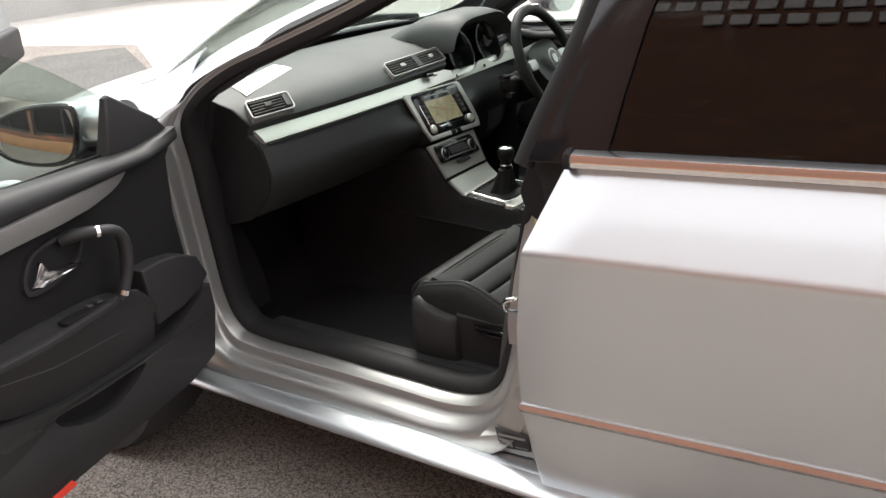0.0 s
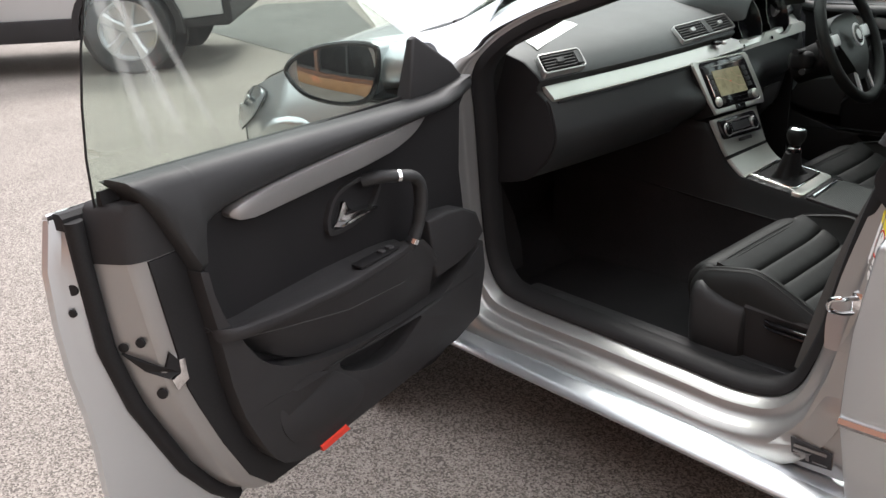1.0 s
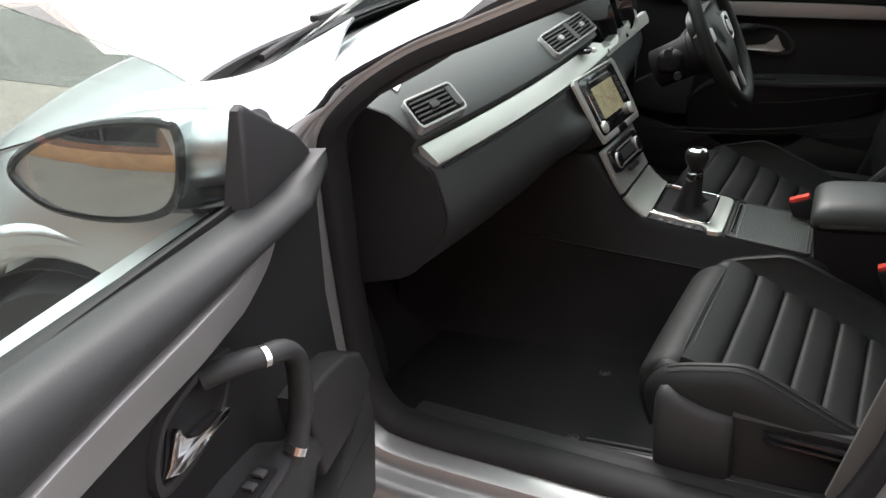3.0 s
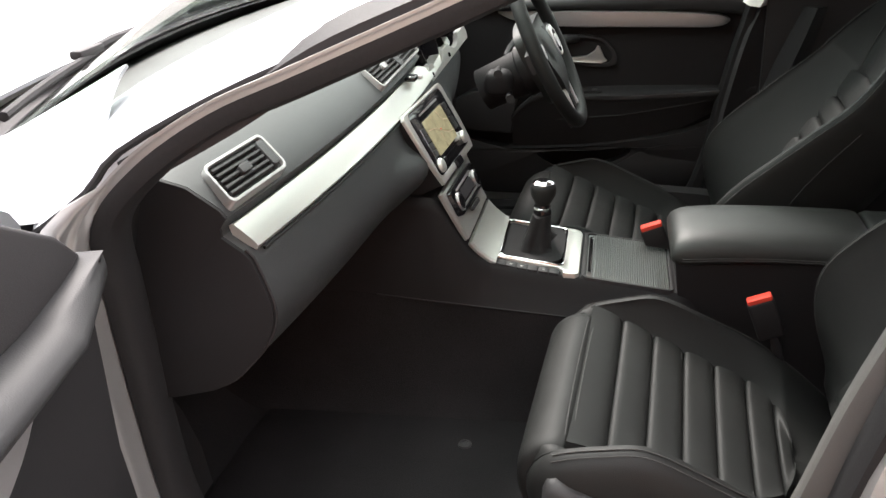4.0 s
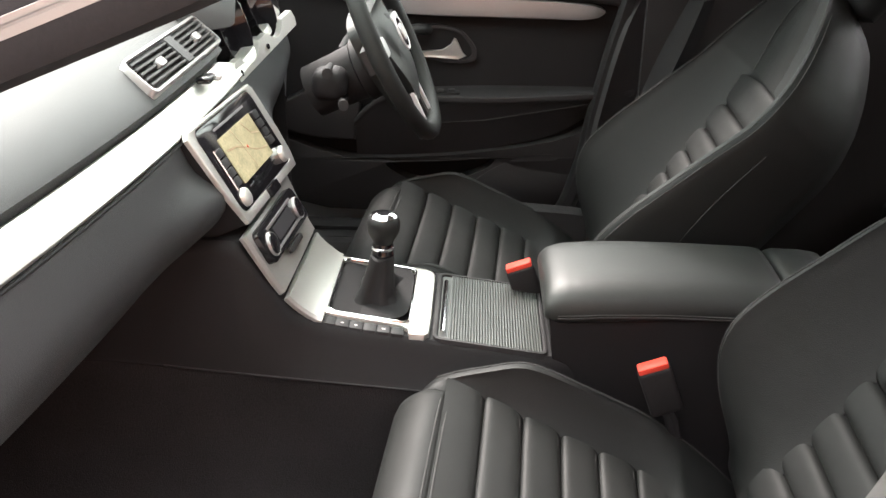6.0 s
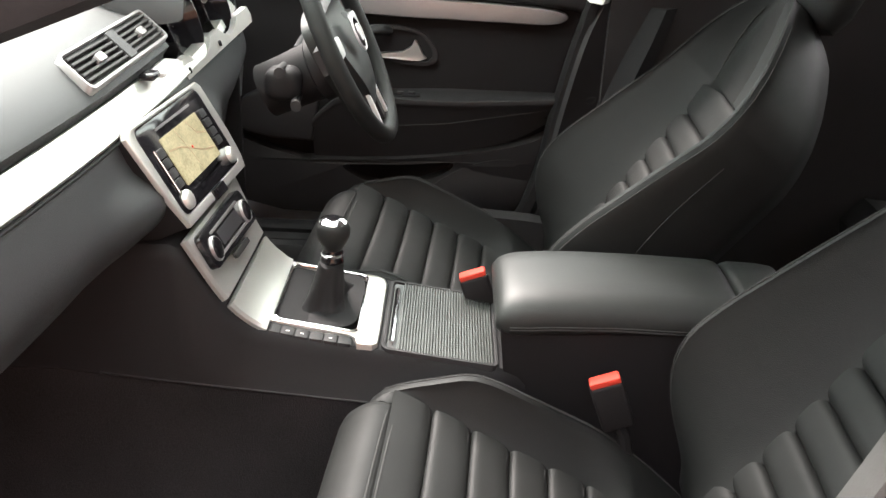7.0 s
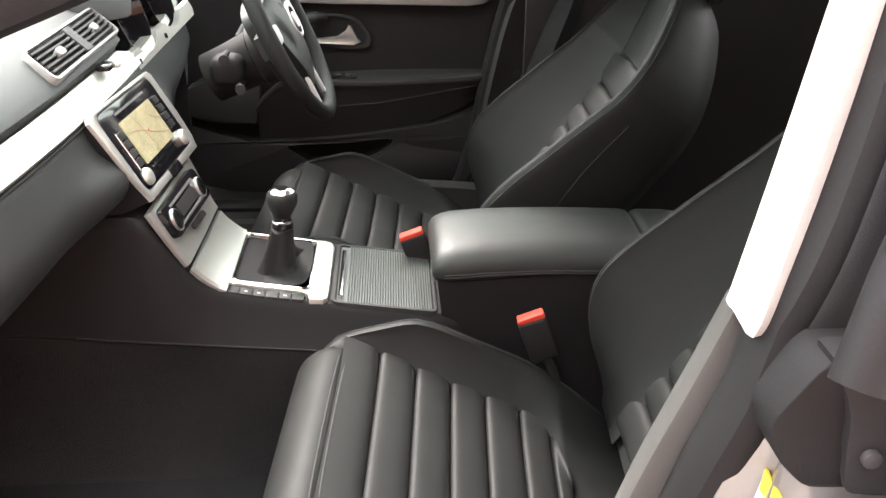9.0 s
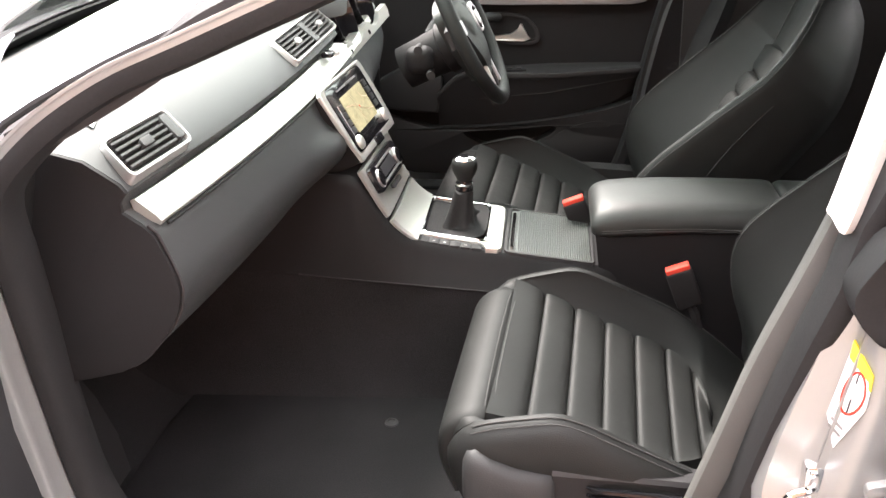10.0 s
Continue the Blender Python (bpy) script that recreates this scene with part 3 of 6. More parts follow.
def post_strip(k, z, w=0.0):
    a, b, c = post_edges(z)
    return Vector((b + (c - b) * k - 0.7 * w, -0.787 - 0.025 * k - 0.7 * w, z))


rings = []
for z in lin(0.50, 0.81, 18):
    a, b, c = post_edges(z)
    m = min(1, (z - 0.50) / 0.08)
    rings.append([Vector((x, -0.812 + (y + 0.812) * m if x > a - 0.002 else y, z)) for x, y in ((a - 0.005, -0.755), (a, -0.783), (b - 0.006, -0.786), (b - 0.001, -0.7865), (b + 0.003, -0.789), (c - 0.005, -0.809), (c - 0.001, -0.8125), (c + 0.005, -0.8145), (c + 0.012, -0.815), (1.59, -0.815), (1.59, -0.75))])
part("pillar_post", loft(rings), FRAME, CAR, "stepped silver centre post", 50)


# ---- far-off things ----
def parked_car():
    t = thing("parked_car", (-5.3, 1.6, 0), "silver off-road car with dark sills parked on the forecourt", "car")
    a = math.atan2(-0.72, -0.69)
    u, v = Vector((math.cos(a), math.sin(a), 0)), Vector((-math.sin(a), math.cos(a), 0))
    o = Vector((-5.28, 1.60, 0))

    def at(l, w, z):
        return o + u * l + v * w + Vector((0, 0, z))
    prof = [(-0.80, 0.45), (-0.78, 0.75), (-0.70, 1.0), (0.3, 1.12), (0.9, 1.70), (3.0, 1.72), (3.5, 1.05), (3.55, 0.5), (3.1, 0.42), (2.95, 0.70), (2.7, 0.78), (2.4, 0.70), (2.25, 0.36), (0.42, 0.36), (0.3, 0.68), (0.0, 0.78), (-0.3, 0.68), (-0.42, 0.42)]
    body = part("body", slab(prof, lambda p, q, w: at(p, w, q), -1.75, 0.06, bevel=0.03), PAINT, t)
    part("sill_cladding", slab([(0.42, 0.30), (2.25, 0.30), (2.25, 0.48), (0.42, 0.48)], lambda p, q, w: at(p, w, q), 0.02, 0.08, bevel=0.01), PLASTIC, t, "dark plastic cladding")
    for l in (0.0, 2.65):
        part("arch_cladding", loft([[at(l + r * math.cos(a), w, 0.36 + r * math.sin(a)) for r, w in ((0.40, 0.03), (0.40, 0.085), (0.455, 0.085), (0.47, 0.05))] for a in lin(-0.1, math.pi + 0.1, 17)]), PLASTIC, t, "black plastic wheel arch cladding")
    part("front_bumper", slab(rrect(-0.86, 0.36, -0.40, 0.66, 0.05), lambda p, q, w: at(p, w, q), -1.70, 0.04, bevel=0.03), PLASTIC, t, "dark plastic bumper")
    for p0, p1 in ((0.55, 1.45), (1.5, 2.5)):
        part("window", slab([(p0 - 0.1, 1.12), (p0 + 0.3, 1.58), (p1, 1.6), (p1, 1.12)], lambda p, q, w: at(p, w, q), 0.055, 0.066), DARKGLASS, t)
    for l in (0.0, 2.65):
        for w in (0.0, -1.65):
            c = at(l, w, 0.36)
            r = 0.36
            nrm = v if w == 0 else -v
            wh = part("wheel", lathe(c, nrm, [(r * 0.68, -0.12), (r * 0.95, -0.12), (r, -0.08), (r, 0.06), (r * 0.95, 0.10), (r * 0.68, 0.10), (r * 0.64, 0.03)], 32), TYRE, t, "black tyre on a five-spoke alloy rim")
            part("rim", lathe(c, nrm, [(r * 0.64, -0.02), (r * 0.68, 0.098), (r * 0.64, 0.10), (r * 0.60, 0.04)], 32), ALLOY, wh)
            part("brake_disc", disc(c - nrm * 0.02, nrm, r * 0.5, 0.02), TYRE, wh)
            part("wheel_arch_liner", disc(c - nrm * 0.17, nrm, r * 1.25, 0.06), RUBBER, t)
            part("hub_cap", disc(c + nrm * 0.05, nrm, r * 0.16, 0.04, bevel=0.01), ALLOY, wh)
            for k in range(5):
                b = 2 * math.pi * k / 5 + 0.5
                d, s2 = u * math.cos(b) + Vector((0, 0, math.sin(b))), -u * math.sin(b) + Vector((0, 0, math.cos(b)))
                part("spoke", loft([[c + d * r * rr + s2 * r * hw * g + nrm * (0.08 + h) for g, h in ((-1, 0), (-0.6, 0.015), (0.6, 0.015), (1, 0), (1, -0.03), (-1, -0.03))] for rr, hw in ((0.1, 0.10), (0.4, 0.10), (0.66, 0.15))]), ALLOY, wh)
    return t


parked_car()


def brick_material():
    m = material("red_brick", (0.34, 0.12, 0.07), 0.85, vary=0.2, stain=1.5)
    n, l = m.node_tree.nodes, m.node_tree.links
    co = [x for x in n if x.type == "TEX_COORD"][0]
    mp = n.new("ShaderNodeMapping")
    mp.inputs["Rotation"].default_value = (radians(90), 0, 0)
    br = n.new("ShaderNodeTexBrick")
    br.inputs["Scale"].default_value = 1.0
    br.inputs["Brick Width"].default_value, br.inputs["Row Height"].default_value, br.inputs["Mortar Size"].default_value = 0.225, 0.075, 0.006
    br.inputs["Color1"].default_value, br.inputs["Color2"].default_value, br.inputs["Mortar"].default_value = (0.225, 0.096, 0.055, 1), (0.15, 0.066, 0.040, 1), (0.13, 0.10, 0.085, 1)
    l.new(co.outputs["Object"], mp.inputs["Vector"])
    l.new(mp.outputs[0], br.inputs["Vector"])
    l.new(br.outputs["Color"], n["Principled BSDF"].inputs["Base Color"])
    return m


def brick_building():
    t = thing("brick_building", (2, -5.5, 0), "red brick building with white-framed windows facing the forecourt", "building")
    brick = brick_material()
    PLINTH = material("tan_brick", (0.36, 0.19, 0.095), 0.85, vary=0.25, stain=4, grain=0.4, scale=40)
    holes = [rrect(x, 3.1, x + 0.9, 4.2, 0.01, 1) for x in (-5.2, -2.4, 4.6, 7.4)] + [rrect(x, 0.9, x + 1.6, 2.2, 0.01, 1) for x in (6.6,)] + [rrect(-5.6, 0.36, -3.3, 2.7, 0.01, 1), rrect(-3.15, 0.36, -0.9, 2.7, 0.01, 1)]
    part("wall", slab([(-9, 0), (12, 0), (12, 5.0), (-9, 5.0)], lambda a, b, w: Vector((a, w, b)), -5.8, -5.5, holes), brick, t)
    for h in holes:
        a0, b0, a1, b1 = min(p[0] for p in h), min(p[1] for p in h), max(p[0] for p in h), max(p[1] for p in h)
        f = part("window_frame", slab(rrect(a0, b0, a1, b1, 0.005, 1), lambda a, b, w: Vector((a, w, b)), -5.66, -5.60, [rrect(a0 + 0.07, b0 + 0.07, (a0 + a1) / 2 - 0.03, b1 - 0.07, 0.005, 1), rrect((a0 + a1) / 2 + 0.03, b0 + 0.07, a1 - 0.07, b1 - 0.07, 0.005, 1)]), WHITE if a1 - a0 < 2 else GREYTRIM, t)
        part("pane", rbox(((a0 + a1) / 2, -5.64, (b0 + b1) / 2), (a1 - a0 - 0.02, 0.01, b1 - b0 - 0.02), 0), GLOSS, f)
    part("plinth", rbox((1.5, -5.47, 0.13), (21, 0.06, 0.26), 0.01), PLINTH, t, "tan brick plinth")
    part("back_wall", rbox((1.5, -12, 2.5), (21, 0.3, 5.0), 0), brick, t)
    part("roof", slab([(-5.3, 5.0), (-12.4, 5.0), (-8.8, 5.7)], lambda a, b, w: Vector((w, a, b)), -9.3, 12.3), TYRE, t, "dark slate roof")
    sign = thing("wall_sign", (2.2, -5.49, 4.0), "row of grey lettering bars fixed to the brick wall", "sign")
    for z, w in ((4.30, 5.3), (4.05, 3.6)):
        x = 2.2 - w / 2
        while x < 2.2 + w / 2:
            part("lettering_bar", rbox((x, -5.485, z), (0.15, 0.03, 0.16), 0.01, 1), LETTER, sign)
            x += 0.20


brick_building()


# ---- doors ----
def near_door(u, w, z):
    a = radians(8)
    return Vector((0.61 + u * math.sin(a) + w * math.cos(a), -0.87 - u * math.cos(a) + w * math.sin(a), z))


def far_door(u, w, z):
    return Vector((0.61 + u + 0.28 * max(0, u - 0.46), 0.79 - w, z - 0.018))


def door_trim(at, door, opened):
    """The lining of a front door in its own frame: u along the door, w into the cabin."""
    backing = [(0.045, 0.40), (0.012, 0.50), (0.006, 0.575), (0.045, 0.64), (0.056, 0.73), (0.045, 0.86), (0.0, 0.912), (0.10, 0.893), (0.19, 0.892), (0.41, 0.900), (0.66, 0.908), (0.84, 0.912), (0.815, 0.886), (0.790, 0.828), (0.760, 0.76), (0.748, 0.686), (0.735, 0.565), (0.70, 0.43), (0.645, 0.372), (0.565, 0.357), (0.49, 0.363), (0.33, 0.375), (0.13, 0.386)]
    lining = part("lining", slab(backing, lambda a, b, w: at(a, w, b), -0.06, 0.004), SOFT, door, "black door lining")

    # padded top roll, turned over to the window and running down at its back end
    stations = [(-0.005, 0.888, 0.914), (0.05, 0.878, 0.905), (0.12, 0.873, 0.898), (0.19, 0.870, 0.899), (0.32, 0.867, 0.903), (0.45, 0.863, 0.908), (0.57, 0.857, 0.913), (0.66, 0.850, 0.916), (0.70, 0.845, 0.917), (0.720, 0.839, 0.918), (0.735, 0.833, 0.918), (0.743, 0.826, 0.918), (0.7475, 0.812, 0.918), (0.750, 0.790, 0.919), (0.752, 0.767, 0.919), (0.763, 0.764, 0.919), (0.773, 0.785, 0.919), (0.793, 0.827, 0.920), (0.813, 0.867, 0.920), (0.834, 0.899, 0.920), (0.846, 0.914, 0.9205)]
    rings = []
    for u, lo, hi in stations:
        k = min(1, (u + 0.02) / 0.14) * (1 if u < 0.76 else 1 - 0.5 * ((u - 0.76) / 0.086) ** 2)
        h = hi - lo
        e = min(0.012, h * 0.25)
        rings.append([at(u, w, z) for w, z in ((0.0, lo), (0.024 * k, lo + e * 0.1), (0.033 * k, lo + e), (0.034 * k, lo + h * 0.45), (0.030 * k, hi - e * 1.4), (0.018 * k, hi - e * 0.35), (0.004, hi), (-0.03, hi - e * 0.2), (-0.04, hi - e), (-0.04, lo))])
    part("top_roll", loft(rings), PADDED, lining, "padded dark vinyl top roll", 50)

    # trim strip, blunt at its back end
    rings = []
    for u in [0.176, 0.180] + lin(0.19, 0.672, 26) + [0.680, 0.686, 0.690, 0.692]:
        hi = interp(u, [(0.176, 0.868), (0.38, 0.866), (0.525, 0.860), (0.60, 0.855), (0.64, 0.851), (0.672, 0.845), (0.686, 0.839), (0.692, 0.832)])
        lo = interp(u, [(0.176, 0.864), (0.20, 0.850), (0.235, 0.840), (0.30, 0.831), (0.38, 0.826), (0.48, 0.823), (0.595, 0.818), (0.655, 0.816), (0.678, 0.819), (0.688, 0.824), (0.692, 0.829)])
        d = interp(u, [(0.17, 0.010), (0.30, 0.030), (0.4, 0.035), (0.65, 0.035), (0.68, 0.031), (0.692, 0.022)])
        h = hi - lo
        rings.append([at(u, w, z) for w, z in ((0.0, lo), (d * 0.92, lo), (d * 0.985, lo + h * 0.04), (d, lo + h * 0.12), (d * 1.01, lo + h * 0.5), (d * 0.995, lo + h * 0.88), (d * 0.975, lo + h * 0.96), (d * 0.9, hi), (0.0, hi))])
    part("trim_strip", loft(rings), DOOR_ALU, lining, "dark brushed metal trim strip")

    # arm rest: a flat ledge with a sewn lip that runs out to a point at the back
    rings = []
    for u in lin(0.205, 0.72, 20) + [0.732, 0.742, 0.749, 0.753]:
        lip = interp(u, [(0.205, 0.046), (0.27, 0.061), (0.32, 0.068), (0.5, 0.069), (0.65, 0.065), (0.72, 0.057), (0.738, 0.050), (0.749, 0.038), (0.753, 0.028)])
        zt = interp(u, [(0.205, 0.600), (0.25, 0.648), (0.30, 0.668), (0.34, 0.661), (0.5, 0.656), (0.63, 0.662), (0.753, 0.670)])
        back = interp(u, [(0.205, 0.600), (0.29, 0.655), (0.36, 0.663), (0.5, 0.667), (0.62, 0.665), (0.70, 0.663), (0.753, 0.668)])
        foot = interp(u, [(0.205, 0.500), (0.318, 0.505), (0.484, 0.518), (0.597, 0.549), (0.657, 0.585), (0.697, 0.630), (0.73, 0.655), (0.753, 0.664)])
        seam = min(zt - 0.021, interp(u, [(0.205, 0.575), (0.30, 0.588), (0.49, 0.600), (0.627, 0.628), (0.716, 0.648), (0.753, 0.66)]))
        rings.append([at(u, w, z) for w, z in ((0.0, back), (0.006, back - 0.001), (0.02, back - 0.004), (lip * 0.6, zt - 0.003), (lip * 0.90, zt), (lip * 0.98, zt - 0.003), (lip, zt - 0.009), (lip * 0.99, zt - 0.014), (lip * 0.955, zt - 0.017), (lip * 0.92, zt - 0.021), (lip * 0.82, seam), (lip * 0.58, foot + (seam - foot) * 0.5), (lip * 0.40, foot), (0.0, foot - 0.006))])
    arm = part("armrest", loft(rings), PLASTIC, lining, "padded armrest ledge", 42)
    part("armrest_seam", tube([at(u, interp(u, [(0.22, 0.040), (0.32, 0.0555), (0.5, 0.0565), (0.65, 0.053), (0.72, 0.046)]), interp(u, [(0.22, 0.579), (0.30, 0.588), (0.49, 0.600), (0.627, 0.628), (0.716, 0.646)])) for u in lin(0.225, 0.715, 14)], 0.0011, 6), THREAD, arm)
    sw = part("switch_plate", slab(rrect(0.335, 0.030, 0.445, 0.058, 0.006), lambda a, b, w: at(a, b, 0.659 + w + 0.004 * (a - 0.4)), 0.0, 0.0035, bevel=0.0012), SOFT, arm, "black switch plate")
    for u in (0.352, 0.375) if opened else (0.352, 0.376, 0.402, 0.426):
        part("switch", rbox(at(u, 0.044, 0.6655), (0.014, 0.012, 0.005), 0.0015), GREYTRIM, sw, "window switch")

    # lower panel with map pocket
    lower = [(0.012, 0.560), (0.10, 0.528), (0.184, 0.506), (0.30, 0.509), (0.40, 0.513), (0.471, 0.520), (0.545, 0.532), (0.612, 0.548), (0.645, 0.561), (0.672, 0.578), (0.695, 0.601), (0.712, 0.628), (0.726, 0.657), (0.740, 0.690), (0.750, 0.727), (0.755, 0.764), (0.767, 0.768), (0.760, 0.72), (0.751, 0.670), (0.738, 0.565), (0.725, 0.505), (0.705, 0.448), (0.680, 0.405), (0.655, 0.378), (0.620, 0.362), (0.565, 0.353), (0.49, 0.360), (0.33, 0.366), (0.13, 0.376), (0.045, 0.40), (0.012, 0.50)]
    pocket = spline([(0.272, 0.494), (0.30, 0.498), (0.42, 0.500), (0.480, 0.506), (0.505, 0.505), (0.508, 0.496), (0.487, 0.474), (0.434, 0.452), (0.385, 0.445), (0.339, 0.450), (0.305, 0.464), (0.280, 0.482)], 3, True)

    def bulge(a, b):
        edge = interp(a, [(0.0, 0.56), (0.184, 0.506), (0.30, 0.509), (0.471, 0.520), (0.612, 0.548), (0.672, 0.578), (0.712, 0.628), (0.755, 0.764)])
        return 0.030 + 0.016 * math.exp(-((edge - b) / 0.035) ** 2) * min(1, max(0, (a - 0.05) / 0.2)) * min(1, max(0, (0.77 - a) / 0.06)) + 0.010 * math.exp(-((b - 0.44) / 0.06) ** 2)
    low_panel = part("lower_panel", slab(lower, lambda a, b, w: at(a, w, b), 0.0, bulge, [pocket], bevel=0.007, seg=3), PLASTIC, lining, "black lower door panel with a map pocket")
    ring = spline([(0.660, 0.470), (0.640, 0.505), (0.59, 0.516), (0.53, 0.496), (0.47, 0.448), (0.45, 0.415), (0.47, 0.388), (0.55, 0.382), (0.62, 0.400), (0.652, 0.432)], 4, True)
    part("speaker_panel", slab(ring, lambda a, b, w: at(a, w, b), 0.02, lambda a, b: bulge(a, b) + 0.0025, bevel=0.002), PLASTIC, low_panel)
    part("front_speaker", slab([(0.225, 0.674), (0.16, 0.674), (0.10, 0.664), (0.052, 0.640), (0.026, 0.590), (0.060, 0.566), (0.12, 0.552), (0.205, 0.548), (0.216, 0.60)], lambda a, b, w: at(a, w, b), 0.0, 0.044, bevel=0.008, seg=3), PLASTIC, lining, "grained speaker cover")
    if opened:
        part("reflector", slab([(0.49, 0.354), (0.565, 0.349), (0.57, 0.362), (0.50, 0.368)], lambda a, b, w: at(a, w, b), 0.02, 0.036, bevel=0.002), RED, lining, "red safety reflector")

    # release lever in its sloping dish
    dish = spline([(0.476, 0.742), (0.470, 0.762), (0.452, 0.786), (0.425, 0.797), (0.38, 0.803), (0.33, 0.801), (0.318, 0.790), (0.330, 0.762), (0.352, 0.738), (0.40, 0.722), (0.45, 0.718), (0.472, 0.724)], 4, True)
    inner = [(0.400 + (a - 0.400) * 0.89, 0.762 + (b - 0.762) * 0.82) for a, b in dish]
    bez = part("handle_dish", slab(dish, lambda a, b, w: at(a, w, b), 0.0, 0.014, [inner], bevel=0.004, seg=3), PLASTIC, lining)
    lever = [(0.458, 0.733), (0.450, 0.741), (0.436, 0.771), (0.431, 0.773), (0.424, 0.760), (0.405, 0.748), (0.36, 0.744), (0.345, 0.742), (0.345, 0.735), (0.40, 0.731), (0.44, 0.727)]
    part("release_lever", slab(lever, lambda a, b, w: at(a, w, b), 0.006, lambda a, b: 0.010 + 0.010 * min(1, max(0, (0.46 - a) / 0.03)), bevel=0.003), CHROME if opened else ALU, bez, "bright release lever")
    # pull handle: a thick leather bar between two bright rings
    pull = spline([at(0.372, 0.010, 0.792), at(0.352, 0.036, 0.798), at(0.326, 0.058, 0.796), at(0.298, 0.067, 0.788), at(0.284, 0.070, 0.768), at(0.283, 0.070, 0.735), at(0.290, 0.068, 0.700), at(0.304, 0.066, 0.672), at(0.312, 0.060, 0.655)], 5)
    gr = part("pull_handle", tube(pull, 0.0150, 14, radii=[0.016] * 10 + [0.0155] * 20 + [0.0140] * (len(pull) - 30), flat=0.72), PADDED, lining, "black pull handle with bright rings")
    part("chrome_ring", tube([pull[9], pull[10]], 0.0170, 16, flat=0.75), CHROME, gr)
    part("chrome_foot", tube([pull[-6], pull[-4]], 0.0150, 16, flat=0.78), CHROME, gr)
    return lining


EDGE = [(0.25, 0.86), (0.33, 0.885), (0.42, 0.908), (0.53, 0.907), (0.665, 0.926), (0.787, 0.928), (0.878, 0.906), (0.905, 0.902)]
LATCH = [(0.25, 0.66), (0.30, 0.69), (0.343, 0.736), (0.412, 0.783), (0.564, 0.851), (0.671, 0.878), (0.805, 0.886), (0.905, 0.890)]
INNER = [(0.25, 0.60), (0.30, 0.63), (0.368, 0.701), (0.461, 0.747), (0.578, 0.794), (0.806, 0.826), (0.905, 0.83)]


def open_door():
    d = thing("passenger_door", tuple(near_door(0.4, -0.05, 0.25)), "silver passenger door standing wide open with black lining", "car door")
    at = near_door
    zs = [0.25, 0.29, 0.33, 0.38, 0.43, 0.50, 0.57, 0.64, 0.72, 0.80, 0.85, 0.870]
    rings = []
    for z in zs:
        e, a = interp(z, EDGE), interp(z, LATCH)
        b = 0.025 * ((0.62 - z) / 0.35) ** 2
        sh = 0.02 * math.exp(-((z - 0.75) / 0.05) ** 2)
        rings.append([at(u, w, max(z, interp(u, [(0, 0.365), (0.5, 0.35), (0.62, 0.33), (0.72, 0.29), (0.80, 0.25)]))) for u, w in ((0.0, -0.072), (0.45, -0.072), (a + 0.006, -0.072), (e - 0.02, -0.088), (e - 0.004, -0.094), (e, -0.102), (e - 0.012, -0.110), (e - 0.2, -0.135 - sh + b), (0.45, -0.148 - sh + b), (0.2, -0.140 - sh + b), (0.0, -0.118 + b), (-0.03, -0.105 + b), (-0.03, -0.08))])
    part("outer_skin", loft(rings), PAINT, d, "silver outer door skin with its folded flange")
    rings = []
    for z in [0.30, 0.33, 0.37, 0.42, 0.48, 0.55, 0.60, 0.66, 0.72, 0.81]:
        i, a = interp(z, INNER), interp(z, LATCH)
        rings.append([at(u, w, max(z, interp(u, [(0, 0.41), (0.5, 0.385), (0.60, 0.375), (0.66, 0.33), (0.72, 0.30)]))) for u, w in ((0.07, -0.072), (0.07, -0.010), (i - 0.08, -0.003), (i - 0.010, -0.002), (i + 0.004, -0.004), (i + 0.019, -0.009), (i + 0.024, -0.0115), (i + 0.0275, -0.015), (i + 0.029, -0.019), (a - 0.017, -0.054), (a - 0.014, -0.061), (a - 0.018, -0.073))])
    latch_end = part("inner_shell", loft(rings), FRAME, d, "silver inner door shell", 24)
    band = [(interp(z, INNER) + 0.002, z) for z in lin(0.33, 0.80, 12)] + [(interp(z, [(0.33, 0.55), (0.37, 0.62), (0.43, 0.69), (0.565, 0.72), (0.80, 0.74)]), z) for z in lin(0.80, 0.33, 12)]
    part("lining_edge", slab(band, lambda a, b, w: at(a, w, b), -0.03, 0.001, bevel=0.0005), RUBBER, d, "black rubber edge of the lining")
    # cover above the latch
    rings = []
    for z, k in ((0.803, 1.0), (0.82, 0.99), (0.84, 0.95), (0.86, 0.86), (0.876, 0.72), (0.886, 0.55)):
        i, a = interp(z, INNER) - 0.0, interp(z, LATCH)
        rings.append([at(u, w, z) for u, w in ((0.74, -0.075), (0.74, 0.002), (i - 0.006, 0.002), (i + 0.010 * k, -0.001), (i + 0.024 * k, -0.008), (i + 0.031 * k, -0.018), (a - 0.013 - 0.045 * (1 - k), -0.058), (a - 0.012 - 0.045 * (1 - k), -0.075))])
    part("corner_cover", loft(rings), PLASTIC, d, "black plastic corner cover", 60)
    # seal round the rear edge
    zs = [0.30, 0.34, 0.41, 0.48, 0.56, 0.62, 0.67, 0.74, 0.80, 0.84, 0.868]
    part("edge_seal", tube([at(interp(z, LATCH) - 0.003, -0.068, z) for z in zs], 0.0135, 10), RUBBER, d, "black rubber edge seal")
    # latch slot, bolts and plugs on the shut face
    def on_face(k, z, lift=0.0):
        i, a = interp(z, INNER), interp(z, LATCH)
        if k < 0:
            return at(i + 0.028 * (1 + k) + lift * 0.3, -0.014 - 0.010 * k + lift * 0.95, z)
        return at(i + 0.028 + (a - 0.044 - i) * k + lift * 0.9, -0.014 - 0.046 * k + lift * 0.43, z)
